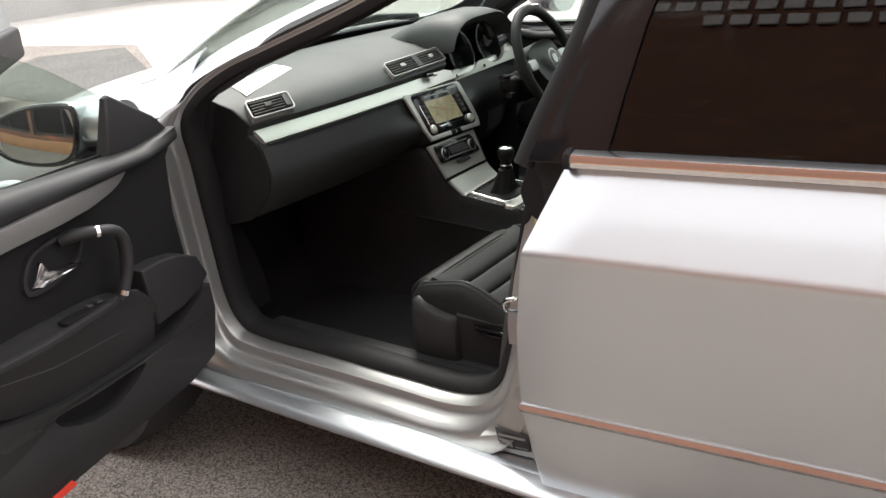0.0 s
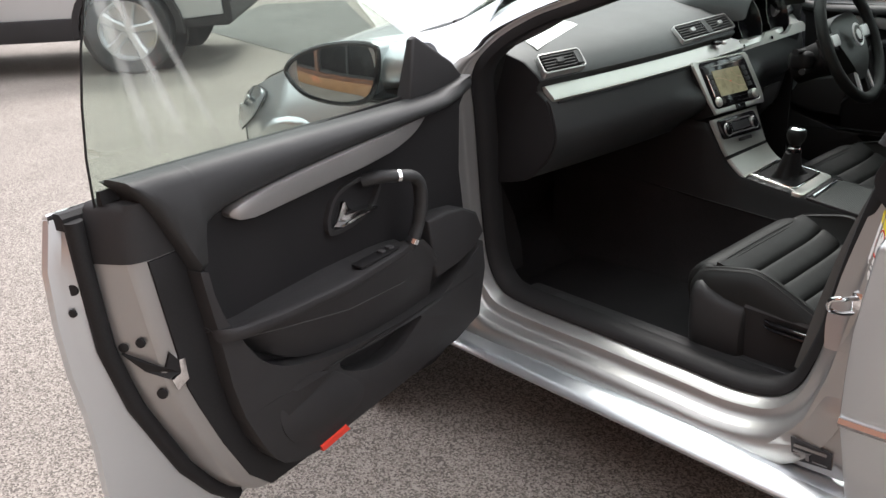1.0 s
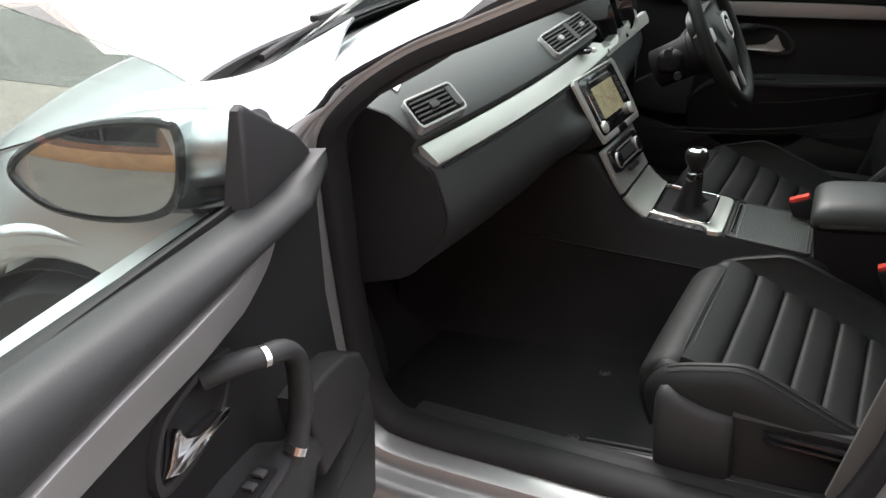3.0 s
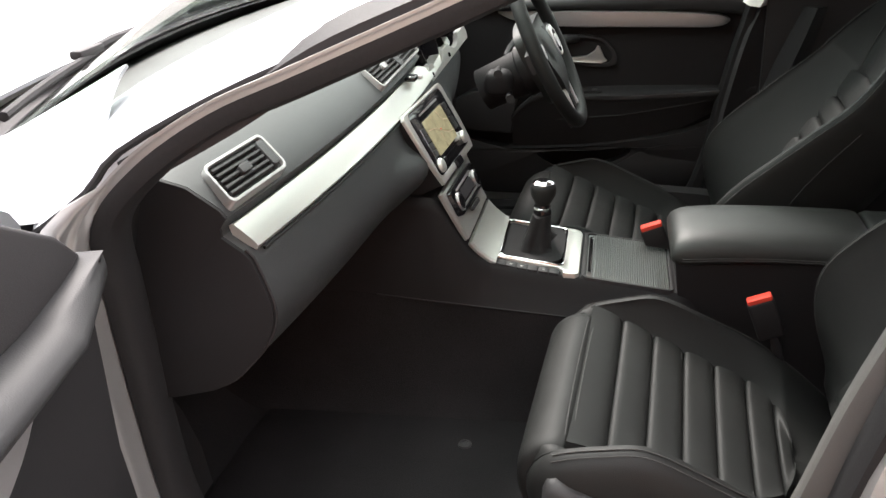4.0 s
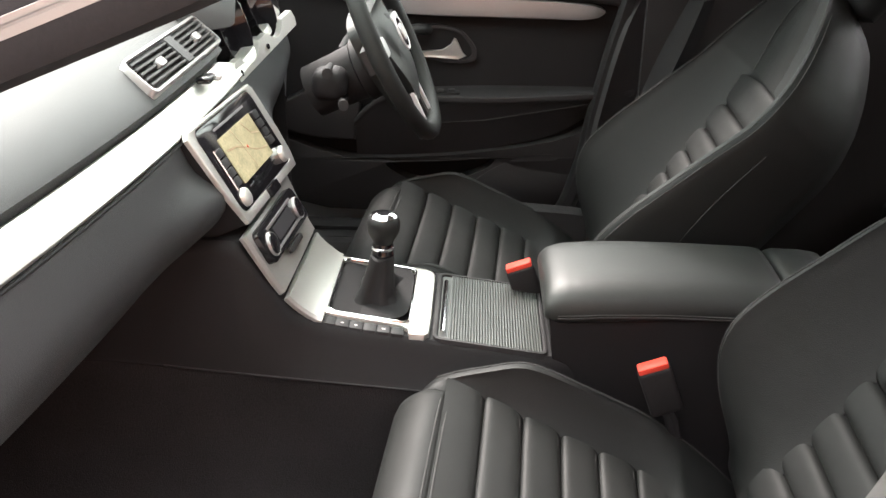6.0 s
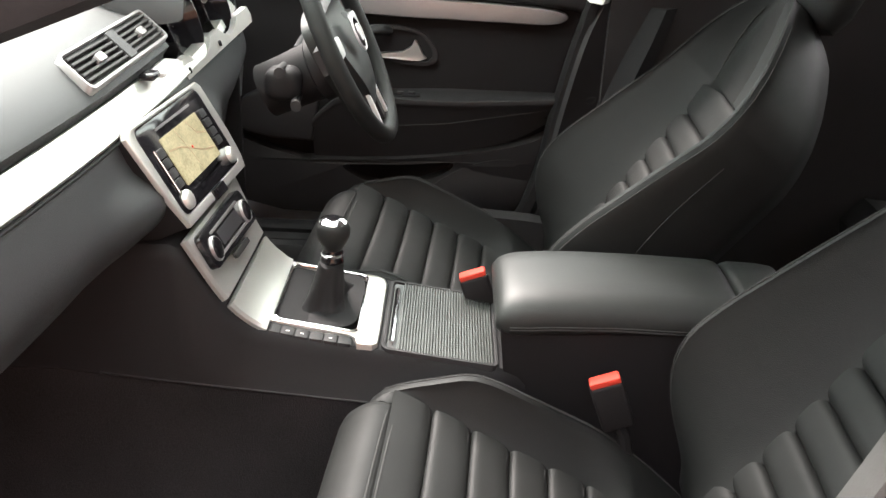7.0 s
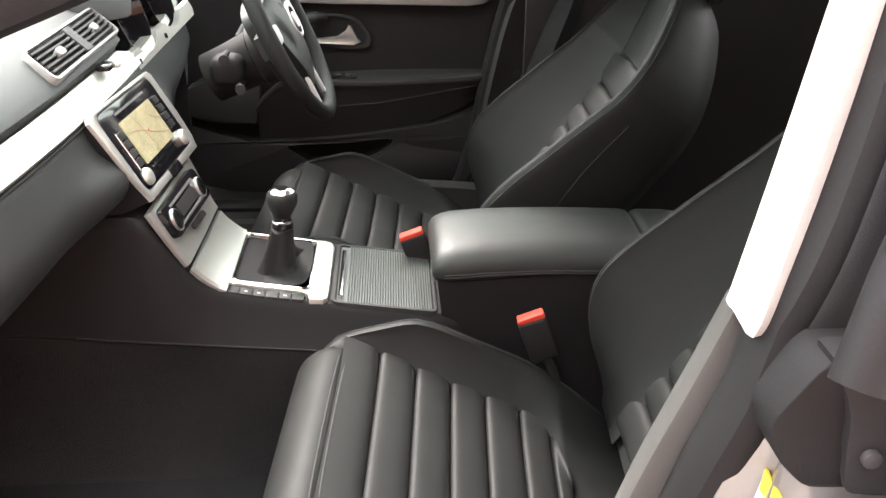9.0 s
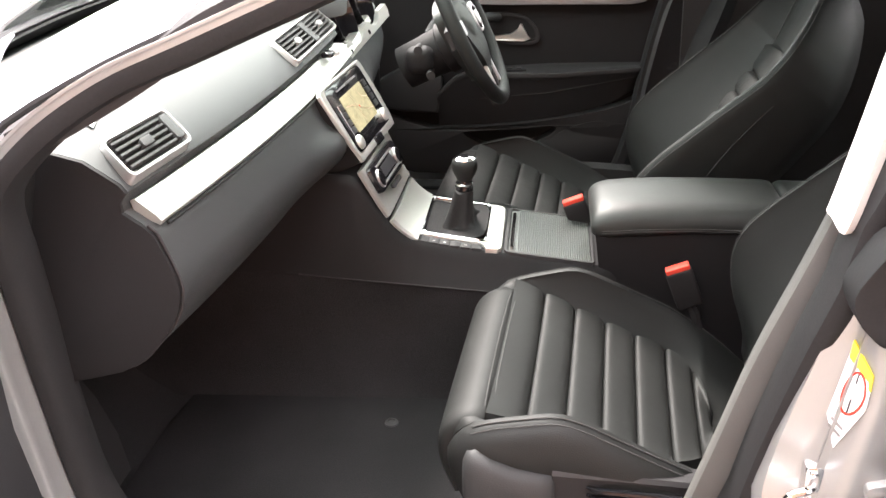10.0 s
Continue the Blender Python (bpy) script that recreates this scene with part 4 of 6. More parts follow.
    nrm = (near_door(0.9, 0.43, 0) - near_door(0, 0, 0)).normalized()
    slot = [(-0.9, 0.640), (-0.6, 0.655), (-0.2, 0.632), (0.4, 0.645), (0.9, 0.660), (0.4, 0.628), (-0.2, 0.612), (-0.8, 0.618)]
    part("latch_slot", slab(slot, lambda k, z, w: on_face(k, z, w), -0.004, 0.0075), RUBBER, latch_end, "black latch slot")
    part("latch_plate", slab([(-1.2, 0.640), (-0.9, 0.640), (-0.8, 0.618), (-0.3, 0.610), (-0.4, 0.590), (-1.1, 0.604)], lambda k, z, w: on_face(k, z, w), -0.004, 0.010, bevel=0.001), CHROME, latch_end)
    for k, z, r in ((0.30, 0.676, 0.0075), (0.82, 0.668, 0.0075), (0.20, 0.585, 0.0085)):
        part("bolt", disc(on_face(k, z), nrm, r, 0.004, 14, bevel=0.001), RUBBER, latch_end, "dark bolt head")
    for u, z, r in ((0.908, 0.768, 0.0085), (0.915, 0.735, 0.006)):
        part("plug", disc(at(u - 0.012, -0.083, z), nrm, r, 0.004, 14, bevel=0.001), RUBBER, d, "dark rubber plug")
    # belt seal and chrome moulding along the sill of the window
    part("belt_seal", loft([[at(u, w, z + 0.006 * u) for w, z in ((-0.038, 0.880), (-0.040, 0.900), (-0.047, 0.899), (-0.050, 0.880))] for u in lin(0.02, 0.856, 8)]), RUBBER, d)
    part("belt_moulding", loft([[at(u, w, z + 0.006 * u) for w, z in ((-0.094, 0.855), (-0.094, 0.868), (-0.097, 0.873), (-0.105, 0.868), (-0.112, 0.855))] for u in lin(0.0, 0.905, 8)]), CHROME, d, "bright chrome belt moulding")
    part("outer_belt_seal", loft([[at(u, w, z + 0.006 * u) for w, z in ((-0.070, 0.850), (-0.071, 0.868), (-0.078, 0.874), (-0.092, 0.873), (-0.094, 0.866), (-0.094, 0.850))] for u in lin(0.02, 0.898, 8)]), RUBBER, d)
    door_trim(at, d, True)
    # frameless window
    pane = [(0.857, 0.870), (0.861, 0.95), (0.858, 1.02), (0.850, 1.09), (0.836, 1.16), (0.812, 1.22), (0.77, 1.255), (0.68, 1.250), (0.55, 1.205), (0.40, 1.140), (0.28, 1.085), (0.148, 1.010), (0.150, 0.870)]
    g = part("window_glass", slab(pane, lambda a, b, w: at(a, w + 0.12 * (b - 0.9), b), -0.055, -0.050), DOORGLASS, d, "greenish frameless window glass wound up")
    part("glass_edge", tube([at(a, -0.0525 + 0.12 * (b - 0.9), b) for a, b in pane[:7]], 0.0019, 6), RUBBER, g, "dark ground glass edge")
    g.visible_shadow = False
    # mirror
    part("mirror_sail", slab([(0.138, 1.010), (0.150, 1.005), (0.180, 0.895), (0.06, 0.893), (0.0, 0.913), (0.03, 0.945)], lambda a, b, w: at(a, w + 0.10 * (b - 0.9), b), -0.050, lambda a, b: -0.016 - 0.2 * max(0, b - 0.91), bevel=0.006, seg=3), PLASTIC, d, "black mirror sail panel")
    def mir(a, b, w):
        return at(0.15 - 0.05 * (b - 0.93) + w, a, b)
    shape = spline([(-0.362, 0.928), (-0.338, 0.952), (-0.285, 0.974), (-0.205, 0.989), (-0.130, 0.990), (-0.113, 0.975), (-0.116, 0.936), (-0.128, 0.900), (-0.152, 0.879), (-0.200, 0.870), (-0.260, 0.871), (-0.315, 0.882), (-0.350, 0.906)], 4, True)
    ctr = (-0.225, 0.932)
    rings = [[mir(ctr[0] + (a - ctr[0]) * k + 0.03 * (1 - k), ctr[1] + (b - ctr[1]) * k, w) for a, b in shape] for w, k in ((-0.15, 0.30), (-0.135, 0.62), (-0.105, 0.86), (-0.06, 0.99), (-0.02, 1.03), (0.0, 1.02), (0.004, 0.98))]
    m = part("mirror_housing", loft(rings), PAINT, d, "silver mirror housing")
    part("mirror_rim", tube([mir(a, b, 0.002) for a, b in shape], 0.0065, 8, True), GLOSS, m)
    part("mirror_glass", loft([[mir(ctr[0] + (a - ctr[0]) * 0.965 * k, ctr[1] + (b - ctr[1]) * 0.94 * k, 0.009 - (((a - ctr[0]) * k) ** 2 + ((b - ctr[1]) * k) ** 2) / 2.4) for a, b in shape] for k in (1.0, 0.85, 0.7, 0.55, 0.4, 0.25, 0.1, 0.02)]), MIRROR, m, "convex mirror glass", 80)
    part("mirror_arm", loft([[at(0.085 + 0.055 * math.cos(t) * k, w, z + hz * math.sin(t)) for t in lin(0, 2 * math.pi * 15 / 16, 16)] for w, z, hz, k in ((-0.045, 0.945, 0.045, 0.9), (-0.08, 0.940, 0.047, 1.0), (-0.13, 0.938, 0.050, 1.05), (-0.17, 0.936, 0.052, 1.0))]), PAINT, m, "silver mirror arm")
    part("mirror_foot", loft([[at(0.090 + 0.060 * math.cos(t), w, z + hz * math.sin(t)) for t in lin(0, 2 * math.pi * 11 / 12, 12)] for w, z, hz in ((-0.043, 0.893, 0.020), (-0.10, 0.884, 0.020), (-0.19, 0.878, 0.012), (-0.25, 0.876, 0.006))]), GLOSS, m, "black mirror foot")
    return d


open_door()


def skin_y(z):
    return interp(z, [(0.20, 0.875), (0.27, 0.900), (0.42, 0.921), (0.6, 0.935), (0.72, 0.946), (0.746, 0.949), (0.752, 0.947), (0.80, 0.917), (0.84, 0.892), (0.872, 0.872), (0.90, 0.856)])


def closed_door(s, x_front, x_back, name, label):
    """A shut door seen from outside: skin, chrome strips, dark glass."""
    d = thing(name, ((x_front(0.3) + x_back) / 2, s * 0.9, 0.21), label, "car door")
    zs = [0.21, 0.25, 0.30, 0.36, 0.42, 0.45, 0.52, 0.60, 0.66, 0.70, 0.73, 0.741, 0.746, 0.752, 0.758, 0.78, 0.80, 0.83, 0.86, 0.885]
    rings = []
    for z in zs:
        e, y = x_front(z), skin_y(z)
        ring = [(e + 0.03, y - 0.075), (e + 0.004, y - 0.045), (e, y - 0.010), (e + 0.003, y - 0.003), (e + 0.012, y)]
        ring += [(x, y) for x in lin(e + 0.1, x_back - 0.02, 6)] + [(x_back, y - 0.006), (x_back, y - 0.075)]
        rings.append([Vector((x, s * yy, z)) for x, yy in ring])
    part("outer_skin", loft(rings), PAINT, d, "silver outer door skin")
    part("belt_moulding", loft([[Vector((x, s * y, z)) for y, z in ((0.83, 0.880), (0.83, 0.908), (0.872, 0.909), (0.884, 0.905), (0.888, 0.897), (0.886, 0.884), (0.878, 0.880))] for x in lin(x_front(0.9), x_back, 6)]), CHROME, d, "polished chrome belt moulding")
    part("belt_end_cap", loft([[Vector((x, s * (0.858 + (y - 0.858) * k), 0.894 + (z - 0.894) * k)) for y, z in ((0.826, 0.878), (0.826, 0.911), (0.872, 0.912), (0.887, 0.907), (0.891, 0.897), (0.889, 0.882), (0.878, 0.878))] for x, k in ((x_front(0.9) - 0.006, 0.9), (x_front(0.9) - 0.004, 1.0), (x_front(0.9) + 0.006, 1.0))]), RUBBER, d, "black end cap")
    part("rubbing_strip", loft([[Vector((x, s * y, z - 0.01 * (x - 1.42))) for y, z in ((0.915, 0.428), (0.915, 0.444), (0.926, 0.444), (0.930, 0.436), (0.926, 0.428))] for x in lin(x_front(0.43) + 0.002, x_back - 0.002, 4)]), CHROME, d, "thin chrome rubbing strip")
    return d


def rear_front_edge(z):
    return interp(z, [(0.21, 1.445), (0.269, 1.441), (0.435, 1.421), (0.574, 1.423), (0.748, 1.449), (0.88, 1.502), (0.905, 1.517)])


for s in (-1, 1):
    rd = closed_door(s, rear_front_edge, 2.42, "rear_door", "shut silver rear door with dark privacy glass")
    def glass_at(a, b, w, s=s):
        return Vector((a, s * (0.862 + w - 0.33 * (b - 0.9) - 0.5 * max(0, b - 1.1) ** 2), b))
    g = part("window_glass", slab([(1.575, 0.885), (2.40, 0.90), (2.52, 1.10), (2.30, 1.24), (2.0, 1.29), (1.72, 1.30), (1.665, 1.22), (1.625, 1.10), (1.60, 1.0)], glass_at, -0.004, 0.0), DARKGLASS, rd, "dark privacy glass")
    part("pillar_cover", slab([(1.43, 0.885), (1.572, 0.885), (1.597, 1.0), (1.622, 1.10), (1.66, 1.22), (1.715, 1.30), (1.60, 1.30), (1.545, 1.16), (1.50, 1.04), (1.455, 0.94)], glass_at, -0.03, 0.003, bevel=0.003), GLOSS, rd, "gloss black pillar cover")
    part("window_seal", tube([glass_at(a, b, -0.012) for a, b in ((1.424, 0.875), (1.449, 0.94), (1.494, 1.04), (1.539, 1.16), (1.597, 1.30))], 0.0185, 12), RUBBER, rd)
    edge_line = [(0.50, 0.805, 0.905), (0.56, 0.79, 0.945), (0.60, 0.78, 0.985), (0.70, 0.755, 1.033), (0.80, 0.73, 1.070), (0.90, 0.707, 1.106), (1.0, 0.685, 1.145), (1.2, 0.645, 1.232), (1.40, 0.625, 1.300), (1.55, 0.622, 1.325), (1.8, 0.625, 1.335), (2.2, 0.64, 1.31), (2.6, 0.68, 1.21), (2.95, 0.76, 1.07)]
    part("rail_gap", tube([(x, s * (y + 0.001), z) for x, y, z in spline(edge_line, 3)], 0.0045, 8), RUBBER, CAR, "dark gap along the roof rail")
    # shell between door opening and roof
    part("roof_rail", loft([[Vector((x + dx, s * (y + dy), z + dz)) for dx, dy, dz in ((0.0, 0.0, -0.012), (0.0, 0.003, 0.004), (-0.006, -0.010, 0.016), (-0.016, -0.030, 0.028), (-0.03, -0.062, 0.038), (-0.03, -0.066, 0.024), (-0.01, -0.04, -0.004))] for x, y, z in spline(edge_line + [(3.1, 0.80, 0.99)], 3)]), PAINT, CAR, "silver roof rail and windscreen pillar")

# driver's door, shut
dd = closed_door(1, lambda z: 0.53, 1.415, "driver_door", "shut driver's door with black lining and metal trim strip")
door_trim(far_door, dd, False)
g = part("window_glass", slab([(0.72, 0.90), (1.44, 0.90), (1.53, 1.10), (1.60, 1.29), (1.3, 1.27), (1.05, 1.18), (0.85, 1.07)], lambda a, b, w: Vector((a, 0.845 + w - 0.42 * (b - 0.9), b)), -0.004, 0.0), GLASS, dd)
g.visible_shadow = False
part("mirror_housing", loft([[Vector((x, 1.02 + 0.12 * math.cos(t) * k, 0.99 + 0.07 * math.sin(t) * k)) for t in lin(0, 2 * math.pi * 15 / 16, 16)] for x, k in ((0.60, 0.4), (0.64, 0.85), (0.70, 1), (0.74, 1.0))]), PAINT, dd)
part("mirror_foot", rbox((0.68, 0.90, 0.95), (0.06, 0.12, 0.04), 0.012), GLOSS, dd)


# ---- cabin shell ----
part("cabin_floor", grid(lambda x, y: Vector((x, y, 0.215 + 0.10 * math.exp(-(y / 0.10) ** 2) + (0.5 * max(0, 0.42 - x)))), lin(0.22, 2.6, 30), lin(-0.66, 0.66, 27), 0.01), CARPET, CAR, "black carpeted cabin floor")
part("bulkhead", rbox((0.20, 0, 0.56), (0.03, 1.34, 0.68), 0.005), CARPET, CAR)
for s in (-1, 1):
    part("footwell_side", grid(lambda x, z: Vector((x, s * (0.66 + 0.05 * max(0, z - 0.4)), z)), [0.2, 0.4, 0.68 if s > 0 else 0.51], lin(0.2, 0.9, 6), 0.01), CARPET, CAR)
    part("rear_side_lining", grid(lambda x, z: Vector((x, s * (0.72 - 0.06 * max(0, z - 0.6)), z)), lin(1.44, 2.75, 6), lin(0.2, 0.93, 8), 0.02), PLASTIC, CAR, "black rear door lining")
    # centre pillar linings
    low = [(1.262, -0.690, 0.38), (1.303, -0.712, 0.55), (1.338, -0.718, 0.68), (1.377, -0.720, 0.79), (1.398, -0.722, 0.853)]
    # far lower lining takes darker SOFT, shade put into its colour; near one stays grey
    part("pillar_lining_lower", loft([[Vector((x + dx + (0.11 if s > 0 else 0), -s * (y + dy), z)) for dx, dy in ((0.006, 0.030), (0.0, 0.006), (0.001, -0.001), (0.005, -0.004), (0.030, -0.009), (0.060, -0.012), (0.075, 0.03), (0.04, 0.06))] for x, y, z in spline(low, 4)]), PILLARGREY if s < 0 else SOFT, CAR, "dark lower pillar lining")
    up = [(1.390, -0.726, 0.862, 0.9), (1.396, -0.722, 0.880, 0.97), (1.420, -0.700, 0.95, 1.0), (1.450, -0.674, 1.05, 1.0), (1.478, -0.650, 1.15, 1.0), (1.505, -0.615, 1.25, 1.0), (1.51, -0.57, 1.32, 1.0)]
    part("pillar_lining_upper", loft([[Vector((x + dx * k, -s * (y + dy * k), z - 0.030 * max(0, 0.93 - z) / 0.07 * (0.0 if dx < 0.003 else 0.2))) for dx, dy in ((0.035, 0.050), (0.012, 0.022), (0.001, 0.004), (0.0, -0.004), (0.001, -0.014), (0.003, -0.040), (0.006, -0.047), (0.014, -0.044), (0.07, 0.0))] for x, y, z, k in spline(up, 4)]), LINER, CAR, "pale upper pillar lining")
    ap = [(0.60, -0.738, 0.952), (0.70, -0.712, 1.000), (0.80, -0.690, 1.056), (0.90, -0.668, 1.094), (1.0, -0.648, 1.130), (1.2, -0.602, 1.215), (1.4, -0.575, 1.268)]
    part("windscreen_pillar_lining", loft([[Vector((x + dx, -s * (y + dy), z + dz)) for dx, dy, dz in ((0.02, -0.045, -0.002), (0.01, -0.025, -0.008), (0.0, -0.004, -0.003), (-0.012, 0.004, 0.012), (-0.022, -0.02, 0.03), (0.0, -0.05, 0.02))] for x, y, z in spline(ap, 4)]), PLASTIC, CAR, "dark windscreen pillar lining")

# centre pillar fittings
fit = part("striker_plate", rbox((1.392, -0.792, 0.588), (0.022, 0.020, 0.046), 0.006), CHROME, CAR, "steel door striker")
part("striker_loop", tube(spline([(1.392, -0.798, 0.600), (1.380, -0.828, 0.606), (1.360, -0.832, 0.600), (1.357, -0.828, 0.582), (1.370, -0.815, 0.572), (1.390, -0.798, 0.572)], 4), 0.0045, 8), CHROME, fit)
seal = part("pillar_gaiter", slab(spline([(1.396, 0.815), (1.403, 0.791), (1.414, 0.777), (1.429, 0.764), (1.452, 0.760), (1.50, 0.757), (1.54, 0.757), (1.54, 0.868), (1.45, 0.872), (1.424, 0.868), (1.408, 0.845)], 3, True), lambda a, b, w: Vector((a, -0.80 - w, b)), -0.02, lambda a, b: 0.020 + 0.004 * math.sin(90 * (a - 1.40)), bevel=0.006), RUBBER, CAR, "black rubber gaiter on the pillar")
part("corner_plate", slab(spline([(1.452, 0.768), (1.464, 0.761), (1.50, 0.758), (1.55, 0.757), (1.55, 0.872), (1.46, 0.874), (1.426, 0.874), (1.436, 0.85), (1.444, 0.828), (1.447, 0.799)], 3, True), lambda a, b, w: Vector((a, -0.80 - w, b)), 0.0, 0.029, bevel=0.003), PLASTIC, seal)
part("rivet", disc((1.463, -0.830, 0.796), (0, -1, 0), 0.007, 0.006, 14, bevel=0.002), GREYTRIM, seal)
for x, z in ((1.466, 0.664), (1.452, 0.588)):
    hg = part("rear_hinge", slab(spline([(x - 0.018, z + 0.012), (x - 0.006, z + 0.020), (x + 0.03, z + 0.020), (x + 0.03, z - 0.034), (x + 0.008, z - 0.030), (x - 0.010, z - 0.012)], 4, True), lambda a, b, w: Vector((a, -0.80 - w, b)), 0.004, 0.025, bevel=0.004), FRAME, CAR, "silver rear door hinge")
    part("bolt", disc((x, -0.828, z), (0, -1, 0), 0.010, 0.008, 6, bevel=0.002), CHROME, hg)


def pillar_at(a, b, w):
    y = interp(b, [(0.245, -0.815), (0.30, -0.835), (0.40, -0.820), (0.6, -0.80), (0.9, -0.80)])
    return Vector((a, y - 0.004 - w, b))


lab = part("warning_label", slab([(0.10, 0.750), (0.90, 0.726), (0.92, 0.690), (0.55, 0.638), (0.08, 0.672)], post_strip, 0.0015, 0.0042), WHITE, CAR, "white warning label with a yellow corner and red ring")
part("label_corner", slab([(0.10, 0.757), (0.91, 0.728), (0.91, 0.711), (0.10, 0.738)], post_strip, 0.002, 0.0050), YELLOW, lab)
part("label_ring", tube([post_strip(0.52 + 0.28 * math.cos(t), 0.703 + 0.024 * math.sin(t), 0.0046) for t in lin(0, 2 * math.pi * 19 / 20, 20)], 0.0014, 6, True), RED, lab)
part("label_stroke", slab([(0.50, 0.680), (0.55, 0.680), (0.54, 0.726), (0.49, 0.726)], post_strip, 0.002, 0.0050), LABEL, lab)
for z in (0.660, 0.668):
    part("text_bar", slab([(0.22, z), (0.60, z - 0.008), (0.60, z - 0.005), (0.22, z + 0.003)], post_strip, 0.002, 0.0050), DOOR_ALU, lab)
tp = part("type_plate", slab([(1.322, 0.322), (1.395, 0.315), (1.397, 0.279), (1.326, 0.273)], pillar_at, 0.0, 0.003), LABEL, CAR, "dark type plate sticker with pale print")
for a, b, c, d in ((1.330, 0.306, 1.388, 0.311), (1.330, 0.296, 1.350, 0.301), (1.352, 0.282, 1.358, 0.300), (1.330, 0.283, 1.342, 0.288), (1.364, 0.283, 1.390, 0.286)):
    part("text_bar", slab([(a, b), (c, b), (c, d), (a, d)], pillar_at, 0.002, 0.0036), DOOR_ALU, tp)

# ---- dashboard ----
DB = thing("dashboard", (0.5, 0, 0.6), "black grained dashboard with a wide brushed metal strip", "dashboard")


def bow(y):
    return 0.058 * (1 - (abs(y) / 0.70) ** 2)


def dash_ring(y):
    b, e = bow(y), max(0, (abs(y) - 0.62) / 0.06)
    c = min(1, max(0, (0.30 - abs(y)) / 0.16))
    c = 0.024 * c * c * (3 - 2 * c)
    pts = [(0.20, 0.70), (0.19 + 0.14 * (y / 0.7) ** 2, 0.925 - 0.02 * e), (0.30 + 0.1 * (y / 0.7) ** 2, 0.945), (0.40 + 0.06 * (y / 0.7) ** 2, 0.952 - 0.006 * e), (0.50, 0.948 - 0.008 * e), (0.565 + b * 0.6, 0.930 - 0.004 * e), (0.612 + b, 0.911), (0.648 + b, 0.884), (0.655 + b, 0.874), (0.645 + b, 0.861), (0.645 + b, 0.850), (0.668 + b, 0.832), (0.677 + b, 0.822), (0.688 + b, 0.786), (0.694 + b + c, 0.752), (0.683 + b + c, 0.716), (0.652 + b, 0.678), (0.600 + b, 0.640), (0.46, 0.612), (0.25, 0.62)]
    dip = 0.075 * min(1, max(0, (y - 0.155) / 0.03)) * min(1, max(0, (0.585 - y) / 0.03))
    pts = [(x - (dip if 6 <= i <= 10 else 0), z) for i, (x, z) in enumerate(pts)]
    return [Vector((x, y, z)) for x, z in pts[:12] + spline(pts[12:19], 3) + pts[19:]]


body = part("dash_body", loft([dash_ring(y) for y in lin(-0.685, 0.685, 69)]), DASH, DB, "black grained dashboard body")
part("end_cap", slab([(p.x, p.z) for p in dash_ring(-0.685)[5:31]], lambda a, b, w: Vector((a, -0.685 - w, b)), 0.001, 0.006, bevel=0.003), SOFT, DB, "side cover of the dashboard")
part("end_seam", tube([Vector(p) + Vector((0.001, -0.003, 0.001)) for p in spline(dash_ring(-0.681)[11:30], 2)], 0.0022, 8), PLASTIC, DB)


def strip_ring(y):
    b = bow(y)
    k = min(1, max(0, (y - 0.13) / 0.05)) * min(1, max(0, (0.63 - y) / 0.05))
    return [Vector((x + b, y, z)) for x, z in ((0.646 + 0.02 * k, 0.858 - 0.014 * k), (0.652 + 0.019 * k, 0.860 - 0.016 * k), (0.6745, 0.8395), (0.679, 0.833), (0.676, 0.828), (0.650, 0.842))]


part("trim_strip", loft([strip_ring(y) for y in [-0.672, -0.668] + lin(-0.66, 0.66, 33) + [0.668, 0.672]]), ALU, DB, "wide brushed metal trim strip")
part("glovebox_gap", tube([Vector((0.6785 + bow(y), y, 0.8255)) for y in lin(-0.66, -0.13, 12)], 0.0022, 6), RUBBER, DB)

# vents
SLOPE = Vector((0.82, 0, -0.57))
VNORM = Vector((0.57, 0, 0.82))


def vent(y0, y1, skew, split, name, parent, label):
    """An air vent on the sloping face: y0 to y1, with a chrome-edged frame and slats."""
    yc = (y0 + y1) / 2

    def at(a, b, w):
        return Vector((0.606 + bow(a), a + skew * b, 0.9165)) + SLOPE * b + VNORM * w
    out = rrect(y0, 0.0, y1, 0.058, 0.011)
    fr = part(name, slab(out, at, -0.012, 0.0075, [rrect(y0 + 0.0042, 0.0042, y1 - 0.0042, 0.0538, 0.008)], bevel=0.0018), DOOR_ALU, parent, label)
    part("cavity", slab(rrect(y0 + 0.004, 0.004, y1 - 0.004, 0.054, 0.006), at, -0.012, 0.0015), RUBBER, fr)
    halves = [(y0 + 0.009, y0 + (y1 - y0) * 0.80)] if not split else [(y0 + 0.009, yc - 0.014), (yc + 0.014, y1 - 0.009)]
    for a0, a1 in halves:
        for k in range(5):
            b = 0.010 + k * 0.0086
            part("slat", slab([(a0, b), (a1, b), (a1, b + 0.0036), (a0, b + 0.0036)], at, 0.002, 0.0085, bevel=0.001), PLASTIC, fr)
        am = (a0 + a1) / 2
        part("vane_knob", slab(rrect(am - 0.011, 0.024, am + 0.011, 0.036, 0.003), at, 0.004, 0.012, bevel=0.003), PLASTIC if not split else DOOR_ALU, fr)
    if split:
        part("divider", slab(rrect(yc - 0.013, 0.006, yc + 0.013, 0.052, 0.002), at, 0.0, 0.0095, bevel=0.002), PADDED, fr)
    else:
        wy = y1 - 0.018
        part("thumbwheel", slab(rrect(wy - 0.008, 0.010, wy + 0.008, 0.048, 0.004), at, 0.0, 0.010, bevel=0.002), PADDED, fr)
    return fr


